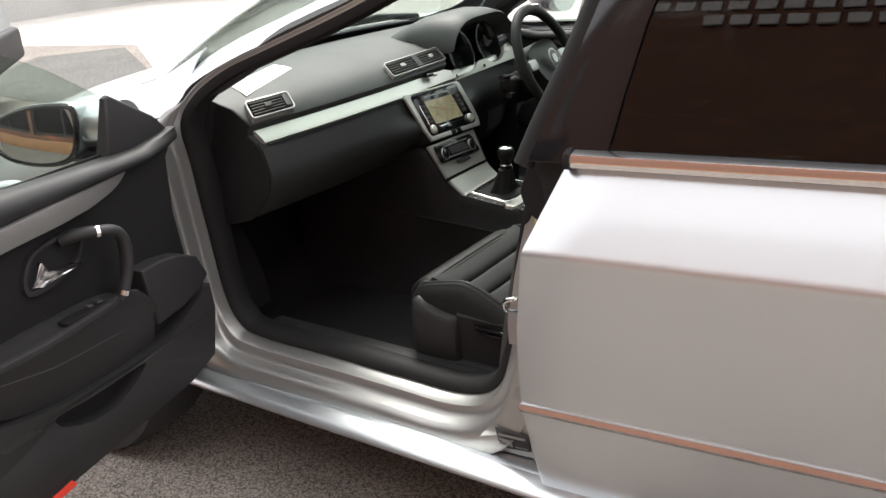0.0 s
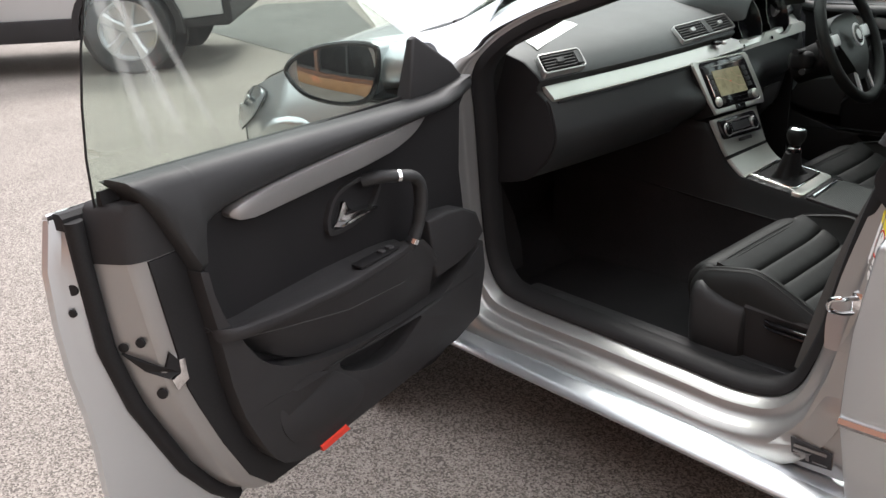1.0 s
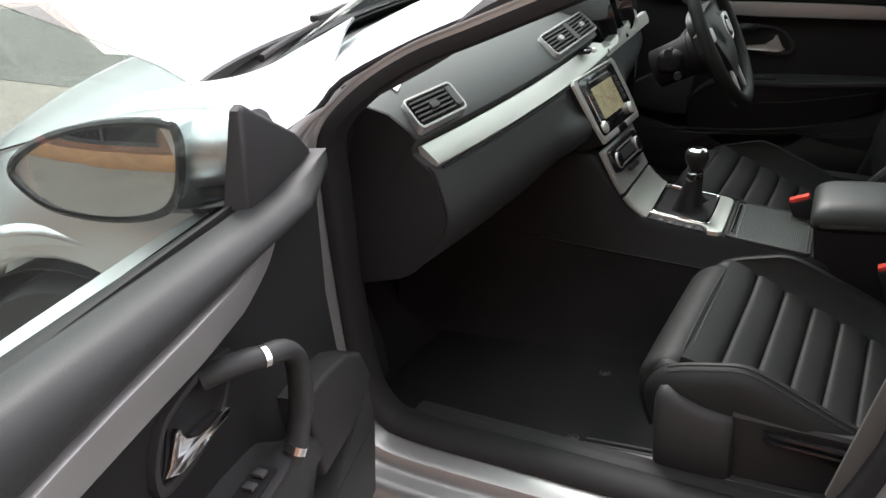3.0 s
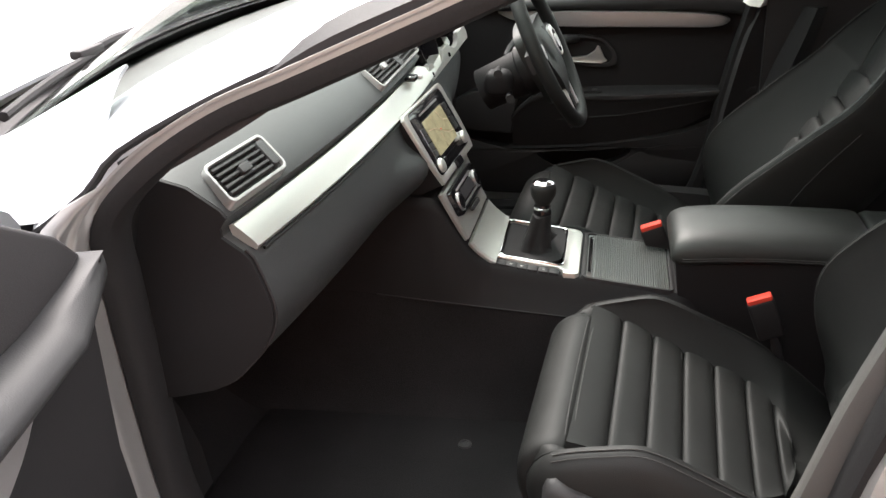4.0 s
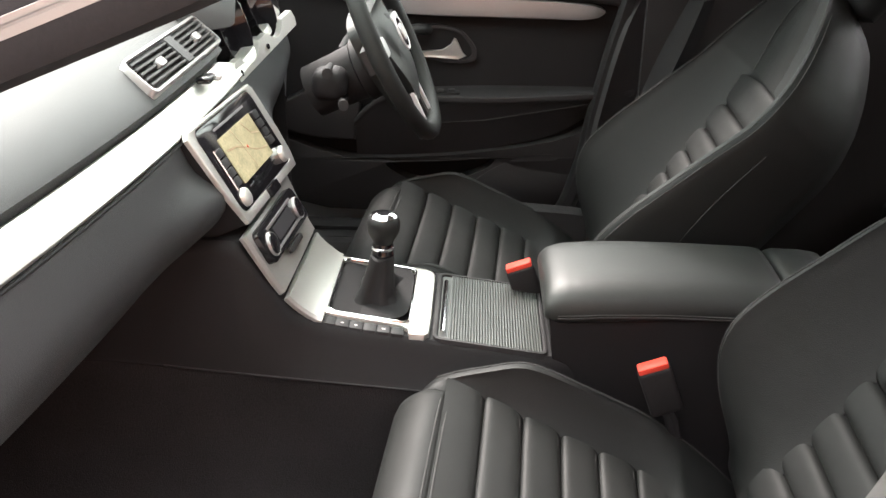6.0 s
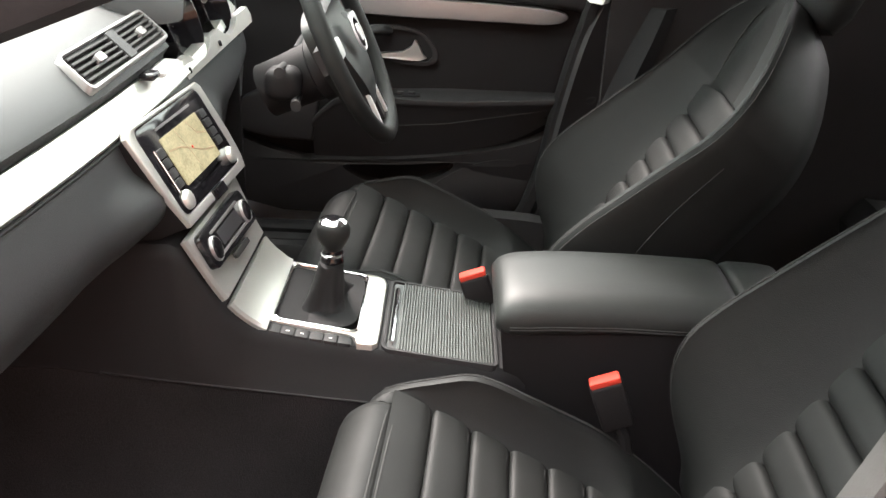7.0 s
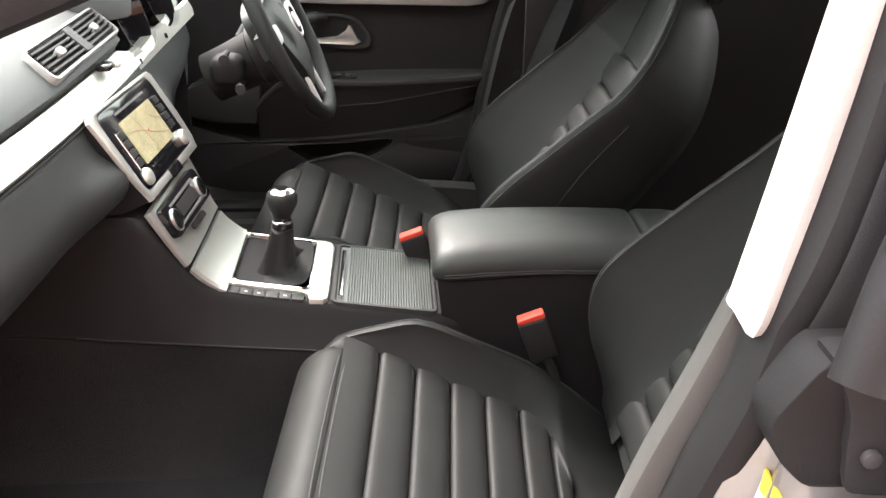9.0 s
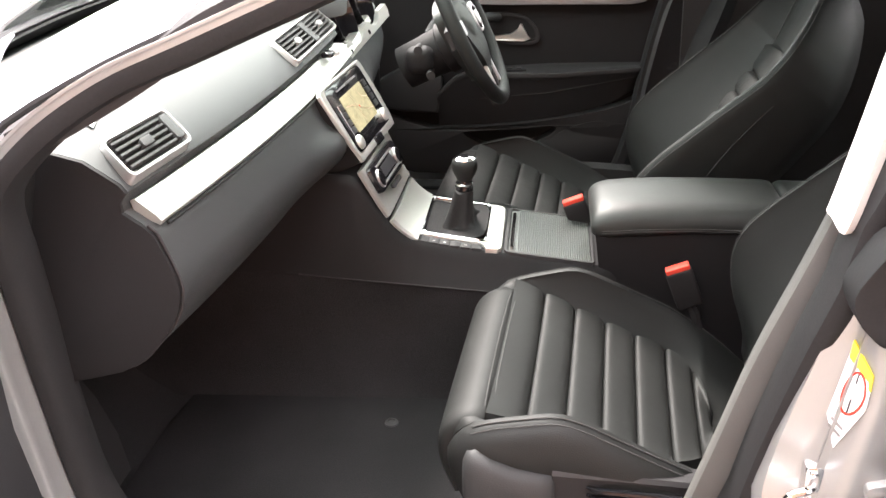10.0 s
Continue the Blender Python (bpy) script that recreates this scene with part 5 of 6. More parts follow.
vent(-0.650, -0.514, -0.53, False, "side_vent", DB, "side air vent with a satin metal frame")
vent(-0.133, 0.165, -0.38, True, "centre_vent", DB, "twin centre air vents with a satin metal frame")
vent(0.50, 0.655, -0.4, False, "side_vent", DB, "side air vent with a satin metal frame")
part("hazard_switch", rbox((0.722, 0.012, 0.864), (0.022, 0.030, 0.010), 0.004, 3), GLOSS, DB, "dark switch on the trim strip")
part("switch_cap", rbox((0.730, 0.030, 0.862), (0.018, 0.014, 0.010), 0.004, 3), SATIN, DB)

# instrument binnacle
hood = []
for y in lin(0.16, 0.58, 22):
    t = (y - 0.37) / 0.21
    h = max(0.0, 1 - t ** 4) ** 0.8
    hood.append([Vector((x, y, z)) for x, z in ((0.44, 0.925), (0.50, 0.935 + 0.035 * h), (0.56, 0.938 + 0.058 * h), (0.62, 0.936 + 0.072 * h), (0.68, 0.926 + 0.080 * h), (0.722, 0.914 + 0.082 * h), (0.729, 0.910 + 0.080 * h), (0.722, 0.905 + 0.074 * h), (0.66, 0.895 + 0.06 * h), (0.58, 0.87))])
part("binnacle_hood", loft(hood), DASH, DB, "hood over the instruments")
DIALS = (0.250, 0.440)
plate = [(0.150, -0.004), (0.590, -0.004), (0.600, 0.01), (0.590, 0.026)]
for yc in DIALS[::-1]:
    plate += [(yc + 0.078 * math.cos(t), min(0.026, 0.056 - 0.050 * math.sin(t))) for t in lin(0.55, math.pi - 0.55, 22)]
plate += [(0.152, 0.026), (0.142, 0.01)]


def clus(a, b, w):
    return Vector((0.727 - 0.30 * b + w, a, 0.826 + b * 0.95))


pl = part("instrument_surround", slab(plate, clus, -0.006, 0.005), ALU, DB, "satin metal instrument surround")
part("instrument_backing", slab([(0.155, 0.0), (0.585, 0.0), (0.57, 0.1), (0.17, 0.1)], clus, -0.060, -0.054), GLOSS, pl)
for yc in DIALS:
    part("dial", disc(clus(yc, 0.052, -0.050), (0.95, 0, 0.3), 0.062, 0.006), GLOSS, pl, "black dial")
    part("dial_well", lathe(clus(yc, 0.052, -0.050), (0.95, 0, 0.3), [(0.060, 0.0), (0.071, 0.044), (0.075, 0.044), (0.064, 0.0)], 28), GLOSS, pl)
    for k in range(9):
        t = radians(-40 + 32.5 * k)
        part("tick", tube([clus(yc + 0.045 * math.cos(t), 0.052 + 0.045 * math.sin(t), -0.0440), clus(yc + 0.052 * math.cos(t), 0.052 + 0.052 * math.sin(t), -0.0440)], 0.0010, 5), GREYTRIM, pl)
    part("needle", tube([clus(yc, 0.052, -0.0435), clus(yc - 0.03, 0.027, -0.0435)], 0.0013, 6), GREYTRIM, pl)
for y in (0.345, 0.160):
    part("surround_screw", disc(clus(y, 0.008, 0.006), (0.95, 0, 0.3), 0.005, 0.003, 12), GLOSS, pl)

# centre stack: fascia plane s across, t down
S0 = Vector((0.735, 0.0, 0.822))
SD = Vector((0.404, 0, -0.915))
SN = Vector((0.915, 0, 0.404))


def stack(a, b, w):
    p, q = a / 0.104, (b - 0.013) / 0.108
    top, low = Vector((-0.139, -0.002)).lerp(Vector((0.1005, 0.011)), (p + 1) / 2), Vector((-0.125, 0.116)).lerp(Vector((0.121, 0.132)), (p + 1) / 2)
    m = top.lerp(low, q)
    return Vector((S0.x, m.x + 0.012, S0.z)) + SD * m.y + SN * w


FOUT = [(-0.130, 0.012), (-0.124, 0.004), (0.122, 0.004), (0.130, 0.012), (0.131, 0.08), (0.126, 0.118), (0.116, 0.137), (-0.113, 0.137), (-0.122, 0.10)]
fas = part("stack_fascia", slab(FOUT, stack, 0.005, 0.012, [rrect(-0.110, 0.009, 0.110, 0.125, 0.014)], bevel=0.003, seg=3), ALU, DB, "brushed metal fascia round the radio")
part("stack_body", slab([(a * 0.985, b) for a, b in FOUT], stack, -0.09, 0.006), SOFT, DB, "black body of the centre stack")
rad = part("radio", slab(rrect(-0.109, 0.010, 0.109, 0.124, 0.013), stack, -0.03, 0.012, bevel=0.003), GLOSS, DB, "black touch-screen navigation radio")
SCREEN = material("map_screen", (0.25, 0.235, 0.16), 0.2, vary=0.45, stain=45)
SCREEN.node_tree.nodes["Principled BSDF"].inputs["Emission Color"].default_value = (0.55, 0.46, 0.22, 1)
SCREEN.node_tree.nodes["Principled BSDF"].inputs["Emission Strength"].default_value = 0.05
ORANGE = material("map_road", (0.30, 0.21, 0.13), 0.3, vary=0.1)
sc = part("screen", slab(rrect(-0.066, 0.034, 0.062, 0.098, 0.002), stack, 0.011, 0.0135), SCREEN, rad, "lit map screen in sandy yellow")
for road in ([(-0.06, 0.052), (-0.03, 0.056), (0.0, 0.068), (0.03, 0.080), (0.058, 0.084)], [(-0.02, 0.036), (-0.012, 0.060), (-0.004, 0.096)], [(0.02, 0.036), (0.034, 0.056), (0.058, 0.062)]):
    part("map_road", slab([(a, b - 0.0009) for a, b in road] + [(a, b + 0.0009) for a, b in road[::-1]], stack, 0.013, 0.0138), ORANGE, sc)
part("map_marker", disc(stack(0.0, 0.066, 0.0135), SN, 0.002, 0.001, 12), RED, sc)
for k in range(4):
    part("button", slab(rrect(-0.094, 0.042 + k * 0.0135, -0.074, 0.053 + k * 0.0135, 0.002), stack, 0.011, 0.0150, bevel=0.001), PADDED, rad)
    part("button", slab(rrect(0.070, 0.036 + k * 0.0135, 0.090, 0.047 + k * 0.0135, 0.002), stack, 0.011, 0.0150, bevel=0.001), PADDED, rad)
part("button_edge", tube([stack(-0.096, 0.040, 0.0145), stack(-0.096, 0.096, 0.0145)], 0.0015, 6), CHROME, rad)
part("disc_slot", slab(rrect(-0.06, 0.021, 0.06, 0.024, 0.001), stack, 0.011, 0.0132), DOOR_ALU, rad)
part("card_slot", slab(rrect(-0.055, 0.105, 0.055, 0.107, 0.0008), stack, 0.011, 0.0132), CHROME, rad)
for a in (-0.088, 0.088):
    part("knob", lathe(stack(a, 0.109, 0.011), SN, [(0.0135, 0), (0.0132, 0.004), (0.0115, 0.0075), (0.0095, 0.0085), (0.006, 0.0090), (0.002, 0.0092)], 22), ALU, rad, "bright domed knob")
part("badge_switch", slab(rrect(-0.022, 0.125, 0.022, 0.139, 0.003), stack, 0.010, 0.0145, bevel=0.001), GLOSS, fas, "dark switch under the radio")

# climate panel and lower fascia, one curved ribbon
RIB = spline([(0.798, 0.689), (0.815, 0.645), (0.832, 0.605), (0.850, 0.577), (0.872, 0.556), (0.882, 0.551)], 4)


def ribbon(i, j, inset=0.0, lift=0.0, drop=0.009):
    rings = []
    for k, (x, z) in enumerate(RIB[i:j]):
        hw = interp(z, [(0.55, 0.107), (0.61, 0.122), (0.69, 0.134)]) - inset
        q = np.array(RIB[min(i + k + 1, len(RIB) - 1)]) - np.array(RIB[max(i + k - 1, 0)])
        q = q / np.linalg.norm(q)
        n = Vector((-q[1], 0, q[0]))
        c = Vector((x, interp(z, [(0.55, 0.004), (0.69, -0.012)]), z)) + n * lift
        rings.append([c + Vector((0, y, -0.05 * y * max(0, min(1, (z - 0.56) / 0.05)))) - n * d for y, d in ((-hw, drop), (-hw, 0.004), (-hw + 0.004, 0.0), (0, -0.001), (hw - 0.004, 0), (hw, 0.004), (hw, drop))])
    return loft(rings)


part("climate_fascia", ribbon(0, 10), ALU, DB, "brushed metal fascia round the heater controls")
part("lower_fascia", ribbon(10, len(RIB)), ALU, DB, "curved brushed metal fascia running into the console")
CD = (Vector((0.833, 0, 0.607)) - Vector((0.803, 0, 0.684))).normalized()
CN = Vector((-CD.z, 0, CD.x))


def clim(a, b, w):
    p, q = (a / 0.093 + 1) / 2, (b - 0.004) / 0.060
    m = Vector((-0.128, 0.691)).lerp(Vector((0.072, 0.680)), p).lerp(Vector((-0.120, 0.642)).lerp(Vector((0.090, 0.627)), p), q)
    return Vector((0.812 + (0.668 - m.y) * 0.42, m.x, m.y)) + CN * (w - 0.004)


cl = part("climate_panel", slab(rrect(-0.093, 0.004, 0.093, 0.064, 0.010), clim, -0.01, 0.009, bevel=0.003), GLOSS, DB, "black heater control panel")
part("climate_display", slab(rrect(-0.042, 0.022, 0.042, 0.046, 0.002), clim, 0.008, 0.0100), LABEL, cl)
for b in (0.015, 0.053):
    part("button_bar", slab(rrect(-0.06, b - 0.002, 0.06, b + 0.002, 0.001), clim, 0.008, 0.0105), DOOR_ALU, cl)
for a in (-0.068, 0.068):
    kn = part("knob", lathe(clim(a, 0.038, 0.008), CN, [(0.0175, 0), (0.0173, 0.004), (0.0166, 0.0050), (0.0158, 0.004), (0.002, 0.003)], 24), DOOR_ALU, cl, "ringed heater knob")
    part("knob_cap", disc(clim(a, 0.038, 0.010), CN, 0.0150, 0.004, 22, bevel=0.0015), GLOSS, kn)
part("small_switch", slab(rrect(-0.03, 0.070, 0.03, 0.080, 0.003), clim, 0.004, 0.0085, bevel=0.001), PLASTIC, cl)

# ---- centre console ----
CON = thing("center_console", (1.1, 0, 0.25), "black centre console with gear lever surround and armrest box", "console")
TOP = [(0.30, 0.60), (0.60, 0.62), (0.74, 0.640), (0.80, 0.600), (0.84, 0.562), (0.875, 0.545), (0.93, 0.534), (1.0, 0.524), (1.05, 0.517), (1.17, 0.499), (1.21, 0.492), (1.24, 0.485)]
BODY_TOP = [(0.30, 0.64), (0.70, 0.685), (0.780, 0.684), (0.796, 0.664), (0.812, 0.628), (0.830, 0.590), (0.848, 0.564), (0.87, 0.549), (0.93, 0.534), (1.24, 0.485)]
rings, skirt = [], []
for x in [0.30, 0.45, 0.60, 0.70, 0.77, 0.785, 0.80, 0.815, 0.83, 0.84, 0.85, 0.86, 0.87, 0.88, 0.92, 0.96, 1.0, 1.05, 1.1, 1.15, 1.2, 1.24]:
    t = interp(x, BODY_TOP)
    seam = interp(x, [(0.6, 0.50), (0.75, 0.483), (1.0, 0.459), (1.24, 0.435)])
    cover = seam - 0.002
    h = interp(x, [(0.6, 0.140), (0.79, 0.141), (0.815, 0.134), (0.84, 0.122), (0.87, 0.112), (1.19, 0.110), (1.24, 0.097)])
    f = interp(x, [(1.17, 1.0), (1.21, 0.88), (1.24, 0.68)])
    rings.append([Vector((x, max(-h - 0.006, y * f) if y < -0.12 and f < 1 else y + 0.004, z)) for y, z in ((-0.138, seam - 0.02), (-0.146, seam), (-0.144, seam + 0.004), (-h - 0.005, t - 0.02), (-h - 0.002, t - 0.008), (-h + 0.006, t), (h - 0.006, t), (h + 0.002, t - 0.008), (h + 0.006, t - 0.02), (0.136, seam + 0.004), (0.138, seam), (0.132, seam - 0.02))])
    skirt.append([Vector((x, y + 0.004, z)) for y, z in ((-0.20, 0.215), (-0.170, 0.235), (-0.150, 0.29), (-0.142, seam - 0.06), (-0.145, cover), (0.138, cover), (0.142, seam - 0.06), (0.150, 0.29), (0.170, 0.235), (0.20, 0.215))])
part("console_body", loft(rings), SOFT, CON, "black console body")
part("carpet_skirt", loft(skirt), CARPET, CON, "black carpet along the foot of the console")
part("console_seam", tube([Vector((x, -0.1425, interp(x, [(0.6, 0.50), (0.75, 0.483), (1.0, 0.459), (1.24, 0.435)]) + 0.002)) for x in lin(0.66, 1.22, 8)], 0.0014, 6), PADDED, CON)


def con(a, b, w):
    """a along the car, b across."""
    return Vector((a, b, interp(a, TOP) + w))


sur = part("gear_surround", slab([(0.880, -0.080), (0.990, -0.083), (1.000, -0.090), (1.003, -0.104), (1.024, -0.103), (1.031, -0.096), (1.032, -0.06), (1.032, 0.085), (1.027, 0.098), (1.015, 0.104), (0.99, 0.104), (0.878, 0.104), (0.872, 0.0)], con, -0.01, 0.006, [rrect(0.886, -0.075, 1.000, 0.095, 0.012)], bevel=0.003), ALU, CON, "brushed metal gear lever surround")
part("chrome_edge", tube([con(a, b, 0.006) for a, b in rrect(0.885, -0.076, 1.001, 0.096, 0.012)], 0.0025, 8, True), CHROME, sur)
for k in range(6):
    part("button", slab(rrect(0.880 + k * 0.0195, -0.104, 0.8975 + k * 0.0195, -0.084, 0.002), con, -0.004, 0.0022, bevel=0.0008), PADDED, CON, "black console button")
    if k in (1, 2, 4):
        part("button_mark", slab(rrect(0.886 + k * 0.0195, -0.096, 0.891 + k * 0.0195, -0.094, 0.0005), con, 0.002, 0.0026), LETTER, CON)
# roller shutter
sh = part("shutter_frame", slab(rrect(1.036, -0.103, 1.200, 0.103, 0.012), con, -0.01, 0.003, [rrect(1.042, -0.098, 1.195, 0.098, 0.008)], bevel=0.002), PLASTIC, CON, "black shutter frame")
for k in range(33):
    a = 1.060 + k * 0.0041
    part("shutter_slat", loft([[con(a + da, y, w) for da, w in ((-0.0019, -0.004), (-0.0019, 0.0005), (-0.001, 0.0022), (0.001, 0.0022), (0.0019, 0.0005), (0.0019, -0.004))] for y in (-0.098, 0.098)]), SLAT, sh)
part("shutter_plate", slab(rrect(1.044, -0.095, 1.062, 0.095, 0.003), con, -0.006, 0.0005), SLAT, sh)
part("shutter_pull", tube([con(1.050, -0.085, 0.004), con(1.050, 0.07, 0.004)], 0.004, 8), CHROME, sh, "chrome shutter pull")
# armrest box
def armrest_ring(x, zt, k, hw, drop):
    """Section of the padded lid: k closes it towards an end, drop is its depth."""
    half = [(0.0, 0.0035), (0.35, 0.003), (0.62, 0.0005), (0.80, -0.005), (0.92, -0.014), (0.985, -0.026), (1.0, -0.036)]
    low = [(0.985, -drop + 0.004), (0.95, -drop)]
    sec = [(-y, d) for y, d in (half + low)[::-1]] + [(y, d) for y, d in (half + low)[1:]]
    return [Vector((x, y * hw * (0.90 + 0.10 * k) - 0.008, zt + d * (0.35 + 0.65 * k) - (1 - k) * 0.022)) for y, d in sec]


ARM_TOP = [(1.19, 0.594), (1.26, 0.600), (1.36, 0.601), (1.46, 0.597), (1.60, 0.590)]
rings = [armrest_ring(x, interp(x, ARM_TOP), k, interp(x, [(1.19, 0.094), (1.24, 0.098), (1.52, 0.096)]), interp(x, [(1.19, 0.050), (1.30, 0.050), (1.42, 0.045), (1.56, 0.040)])) for x, k in ((1.193, 0.05), (1.195, 0.35), (1.199, 0.6), (1.206, 0.8), (1.216, 0.93), (1.23, 1.0), (1.27, 1.0), (1.33, 1.0), (1.40, 1.0), (1.47, 1.0), (1.515, 1.0), (1.526, 0.9), (1.530, 0.6))]
lid = part("armrest_lid", loft(rings), VINYL, CON, "black leather armrest lid with a stitched edge", 60)
part("armrest_rear", loft([armrest_ring(x, interp(x, ARM_TOP), k, 0.095, 0.05) for x, k in ((1.534, 0.5), (1.538, 0.85), (1.547, 1.0), (1.59, 1.0), (1.612, 0.85), (1.62, 0.5))]), VINYL, CON, "back section of the armrest", 60)
for dz in (0.036, 0.040):
    part("lid_piping", tube([Vector((x, -0.0085 - interp(x, [(1.2, 0.0935), (1.24, 0.098), (1.52, 0.096)]), interp(x, ARM_TOP) - dz)) for x in lin(1.212, 1.525, 12)], 0.0009, 6), THREAD, lid)
part("armrest_box", loft([[Vector((x + 0.022 * max(0, 0.54 - z) / 0.2 * (1 if x < 1.25 else 0), y - 0.008, z)) for y, z in ((-0.085, 0.25), (-0.090, 0.40), (-0.091, 0.555), (0.091, 0.555), (0.090, 0.40), (0.085, 0.25))] for x in (1.200, 1.22, 1.35, 1.60)]), SOFT, CON, "black armrest box")

# gear lever
GL = thing("gear_lever", (0.945, 0.01, 0.535), "gear lever with black leather boot and chrome-topped knob", "gear lever")
rings = []
base, top = Vector((0.945, 0.010, 0.533)), Vector((0.957, 0.004, 0.602))
for r, h in ((1.0, 0.002), (0.97, -0.003), (0.88, -0.007), (0.76, -0.008), (0.64, -0.004), (0.54, 0.006), (0.48, 0.020), (0.43, 0.034), (0.40, 0.045), (0.375, 0.053), (0.355, 0.060), (0.34, 0.066), (0.325, 0.070)):
    ring = []
    k = max(0.0, h) / 0.070
    for i in range(48):
        t = 2 * math.pi * i / 48
        c, s_ = math.cos(t), math.sin(t)
        q = 1 / (abs(c) ** 5 + abs(s_) ** 5) ** 0.2
        q = q + (1 - q) * min(1, (1 - r) * 2.0)
        m = math.sin(math.pi * min(1, max(0, (1.0 - r) / 0.75)))
        fold = 1 + m * (0.10 * math.cos(4 * (t - 0.75)) + 0.06 * math.sin(6 * t + 5 * r))
        dz = m * (0.006 * math.cos(4 * (t - 0.75)) + 0.004 * math.sin(5 * t + 6 * r))
        ring.append(base.lerp(top, k) + Vector((0.055 * r * q * c * fold, 0.082 * r * q * s_ * fold, dz + min(0.0, h))))
    rings.append(ring)
part("boot", loft(rings), SOFT, GL, "wrinkled black leather boot")
ax = Vector((0.06, -0.02, 1)).normalized()
part("collar", lathe((0.958, 0.004, 0.602), ax, [(0.0172, -0.003), (0.0175, 0.004), (0.0155, 0.008), (0.0155, 0.014), (0.014, 0.020)], 20), GLOSS, GL, "dark collar below the knob")
part("collar_ring", lathe(Vector((0.958, 0.004, 0.602)) + ax * 0.009, ax, [(0.0158, 0), (0.0166, 0.001), (0.0166, 0.004), (0.0158, 0.005)], 20), CHROME, GL, "thin chrome ring")
part("knob", lathe((0.959, 0.004, 0.618), ax, [(0.0135, 0), (0.015, 0.006), (0.0215, 0.018), (0.0245, 0.028), (0.0245, 0.036), (0.022, 0.043), (0.018, 0.046), (0.003, 0.0465)], 24), LEATHER, GL, "rounded black leather knob")
part("knob_cap", lathe((0.959 + 0.002, 0.004, 0.661), ax, [(0.0205, 0), (0.020, 0.003), (0.015, 0.006), (0.003, 0.0075)], 24), CHROME, GL, "chrome shift-pattern cap")
part("shift_mark", disc(Vector((0.961, 0.004, 0.661)) + ax * 0.0065, ax, 0.009, 0.0016, 16), GLOSS, GL)

# ---- steering wheel ----
SW = thing("steering_wheel", (0.94, 0.37, 0.83), "black leather three-spoke steering wheel with silver inserts", "steering wheel")
WC = Vector((0.945, 0.372, 0.840))
WN = Vector((math.cos(radians(24)), 0, math.sin(radians(24))))
WU = Vector((-math.sin(radians(24)), 0, math.cos(radians(24))))
WR = Vector((0, 1, 0))


def wh(a, b, w):
    return WC + WR * a + WU * b + WN * w


rim = part("rim", tube([wh(0.176 * math.cos(t), 0.176 * math.sin(t) * (0.985 if math.sin(t) > -0.5 else 0.97), 0.0) for t in lin(0, 2 * math.pi * 47 / 48, 48)], 0.0165, 12, True, flat=0.92), LEATHER, SW, "leather-bound rim")
hub = [(1.22 * a, 1.12 * b) for a, b in [(-0.085, 0.035), (-0.06, 0.058), (0.0, 0.066), (0.06, 0.058), (0.085, 0.035), (0.075, -0.02), (0.045, -0.07), (0.02, -0.10), (-0.02, -0.10), (-0.045, -0.07), (-0.075, -0.02)]]
part("airbag_cover", slab(spline(hub, 4, True), wh, -0.045, lambda a, b: 0.022 - 2.0 * (a * a + (b + 0.01) ** 2), bevel=0.014, seg=4), VINYL, SW, "domed black airbag cover")
part("emblem", lathe(wh(0, 0.005, 0.0205), WN, [(0.033, 0), (0.033, 0.002), (0.031, 0.0035), (0.027, 0.002), (0.002, 0.002)], 28), SATIN, SW, "round chrome emblem")
part("emblem_field", disc(wh(0, 0.005, 0.0215), WN, 0.0255, 0.002, 24), GLOSS, SW)
part("emblem_centre", disc(wh(0, 0.005, 0.0230), WN, 0.015, 0.002, 20), SATIN, SW)
for s in (-1, 1):
    sp = part("spoke", slab([(s * 0.060, 0.040), (s * 0.12, 0.030), (s * 0.172, 0.028), (s * 0.172, -0.012), (s * 0.12, -0.012), (s * 0.072, -0.025)], wh, -0.025, -0.002, bevel=0.005), PLASTIC, SW)
    part("button_pad", slab(rrect(min(s * 0.088, s * 0.138), -0.006, max(s * 0.088, s * 0.138), 0.026, 0.010), wh, -0.006, 0.005, bevel=0.003), SATIN, sp, "silver button pad")
    low = part("lower_spoke", slab([(s * 0.014, -0.080), (s * 0.046, -0.080), (s * 0.056, -0.172), (s * 0.022, -0.176)], wh, -0.022, -0.002, bevel=0.004), PLASTIC, SW)
    part("spoke_insert", slab([(s * 0.036, -0.095), (s * 0.047, -0.092), (s * 0.054, -0.168), (s * 0.043, -0.170)], wh, -0.004, 0.003, bevel=0.0015), SATIN, low, "silver spoke insert")
part("spoke_bridge", slab([(-0.046, -0.086), (0.046, -0.086), (0.047, -0.096), (-0.047, -0.096)], wh, -0.012, 0.003, bevel=0.002), SATIN, SW, "silver bridge between the lower spokes")
part("column_shroud", loft([[WC - WN * d + WR * 0.055 * k * math.cos(t) + WU * (-0.026 + 0.052 * k * math.sin(t)) for t in lin(0, 2 * math.pi * 23 / 24, 24)] for d, k in ((0.024, 0.80), (0.028, 0.95), (0.04, 1.05), (0.07, 1.10), (0.074, 0.98), (0.12, 0.92), (0.17, 0.9))]), SOFT, SW, "black steering column shroud")
part("stalk_pod", rbox(wh(-0.075, -0.012, -0.115), (0.06, 0.06, 0.055), 0.02, 4), SOFT, SW, "black switch pod on the column")
for s, b in ((-1, 0.012), (1, 0.012), (-1, -0.045)):
    part("stalk", tube([wh(s * 0.06, b, -0.105), wh(s * 0.12, b + 0.004, -0.10), wh(s * 0.160, b + 0.006, -0.090)], 0.008, 10, radii=[0.006, 0.007, 0.009]), RUBBER, SW, "black column stalk")
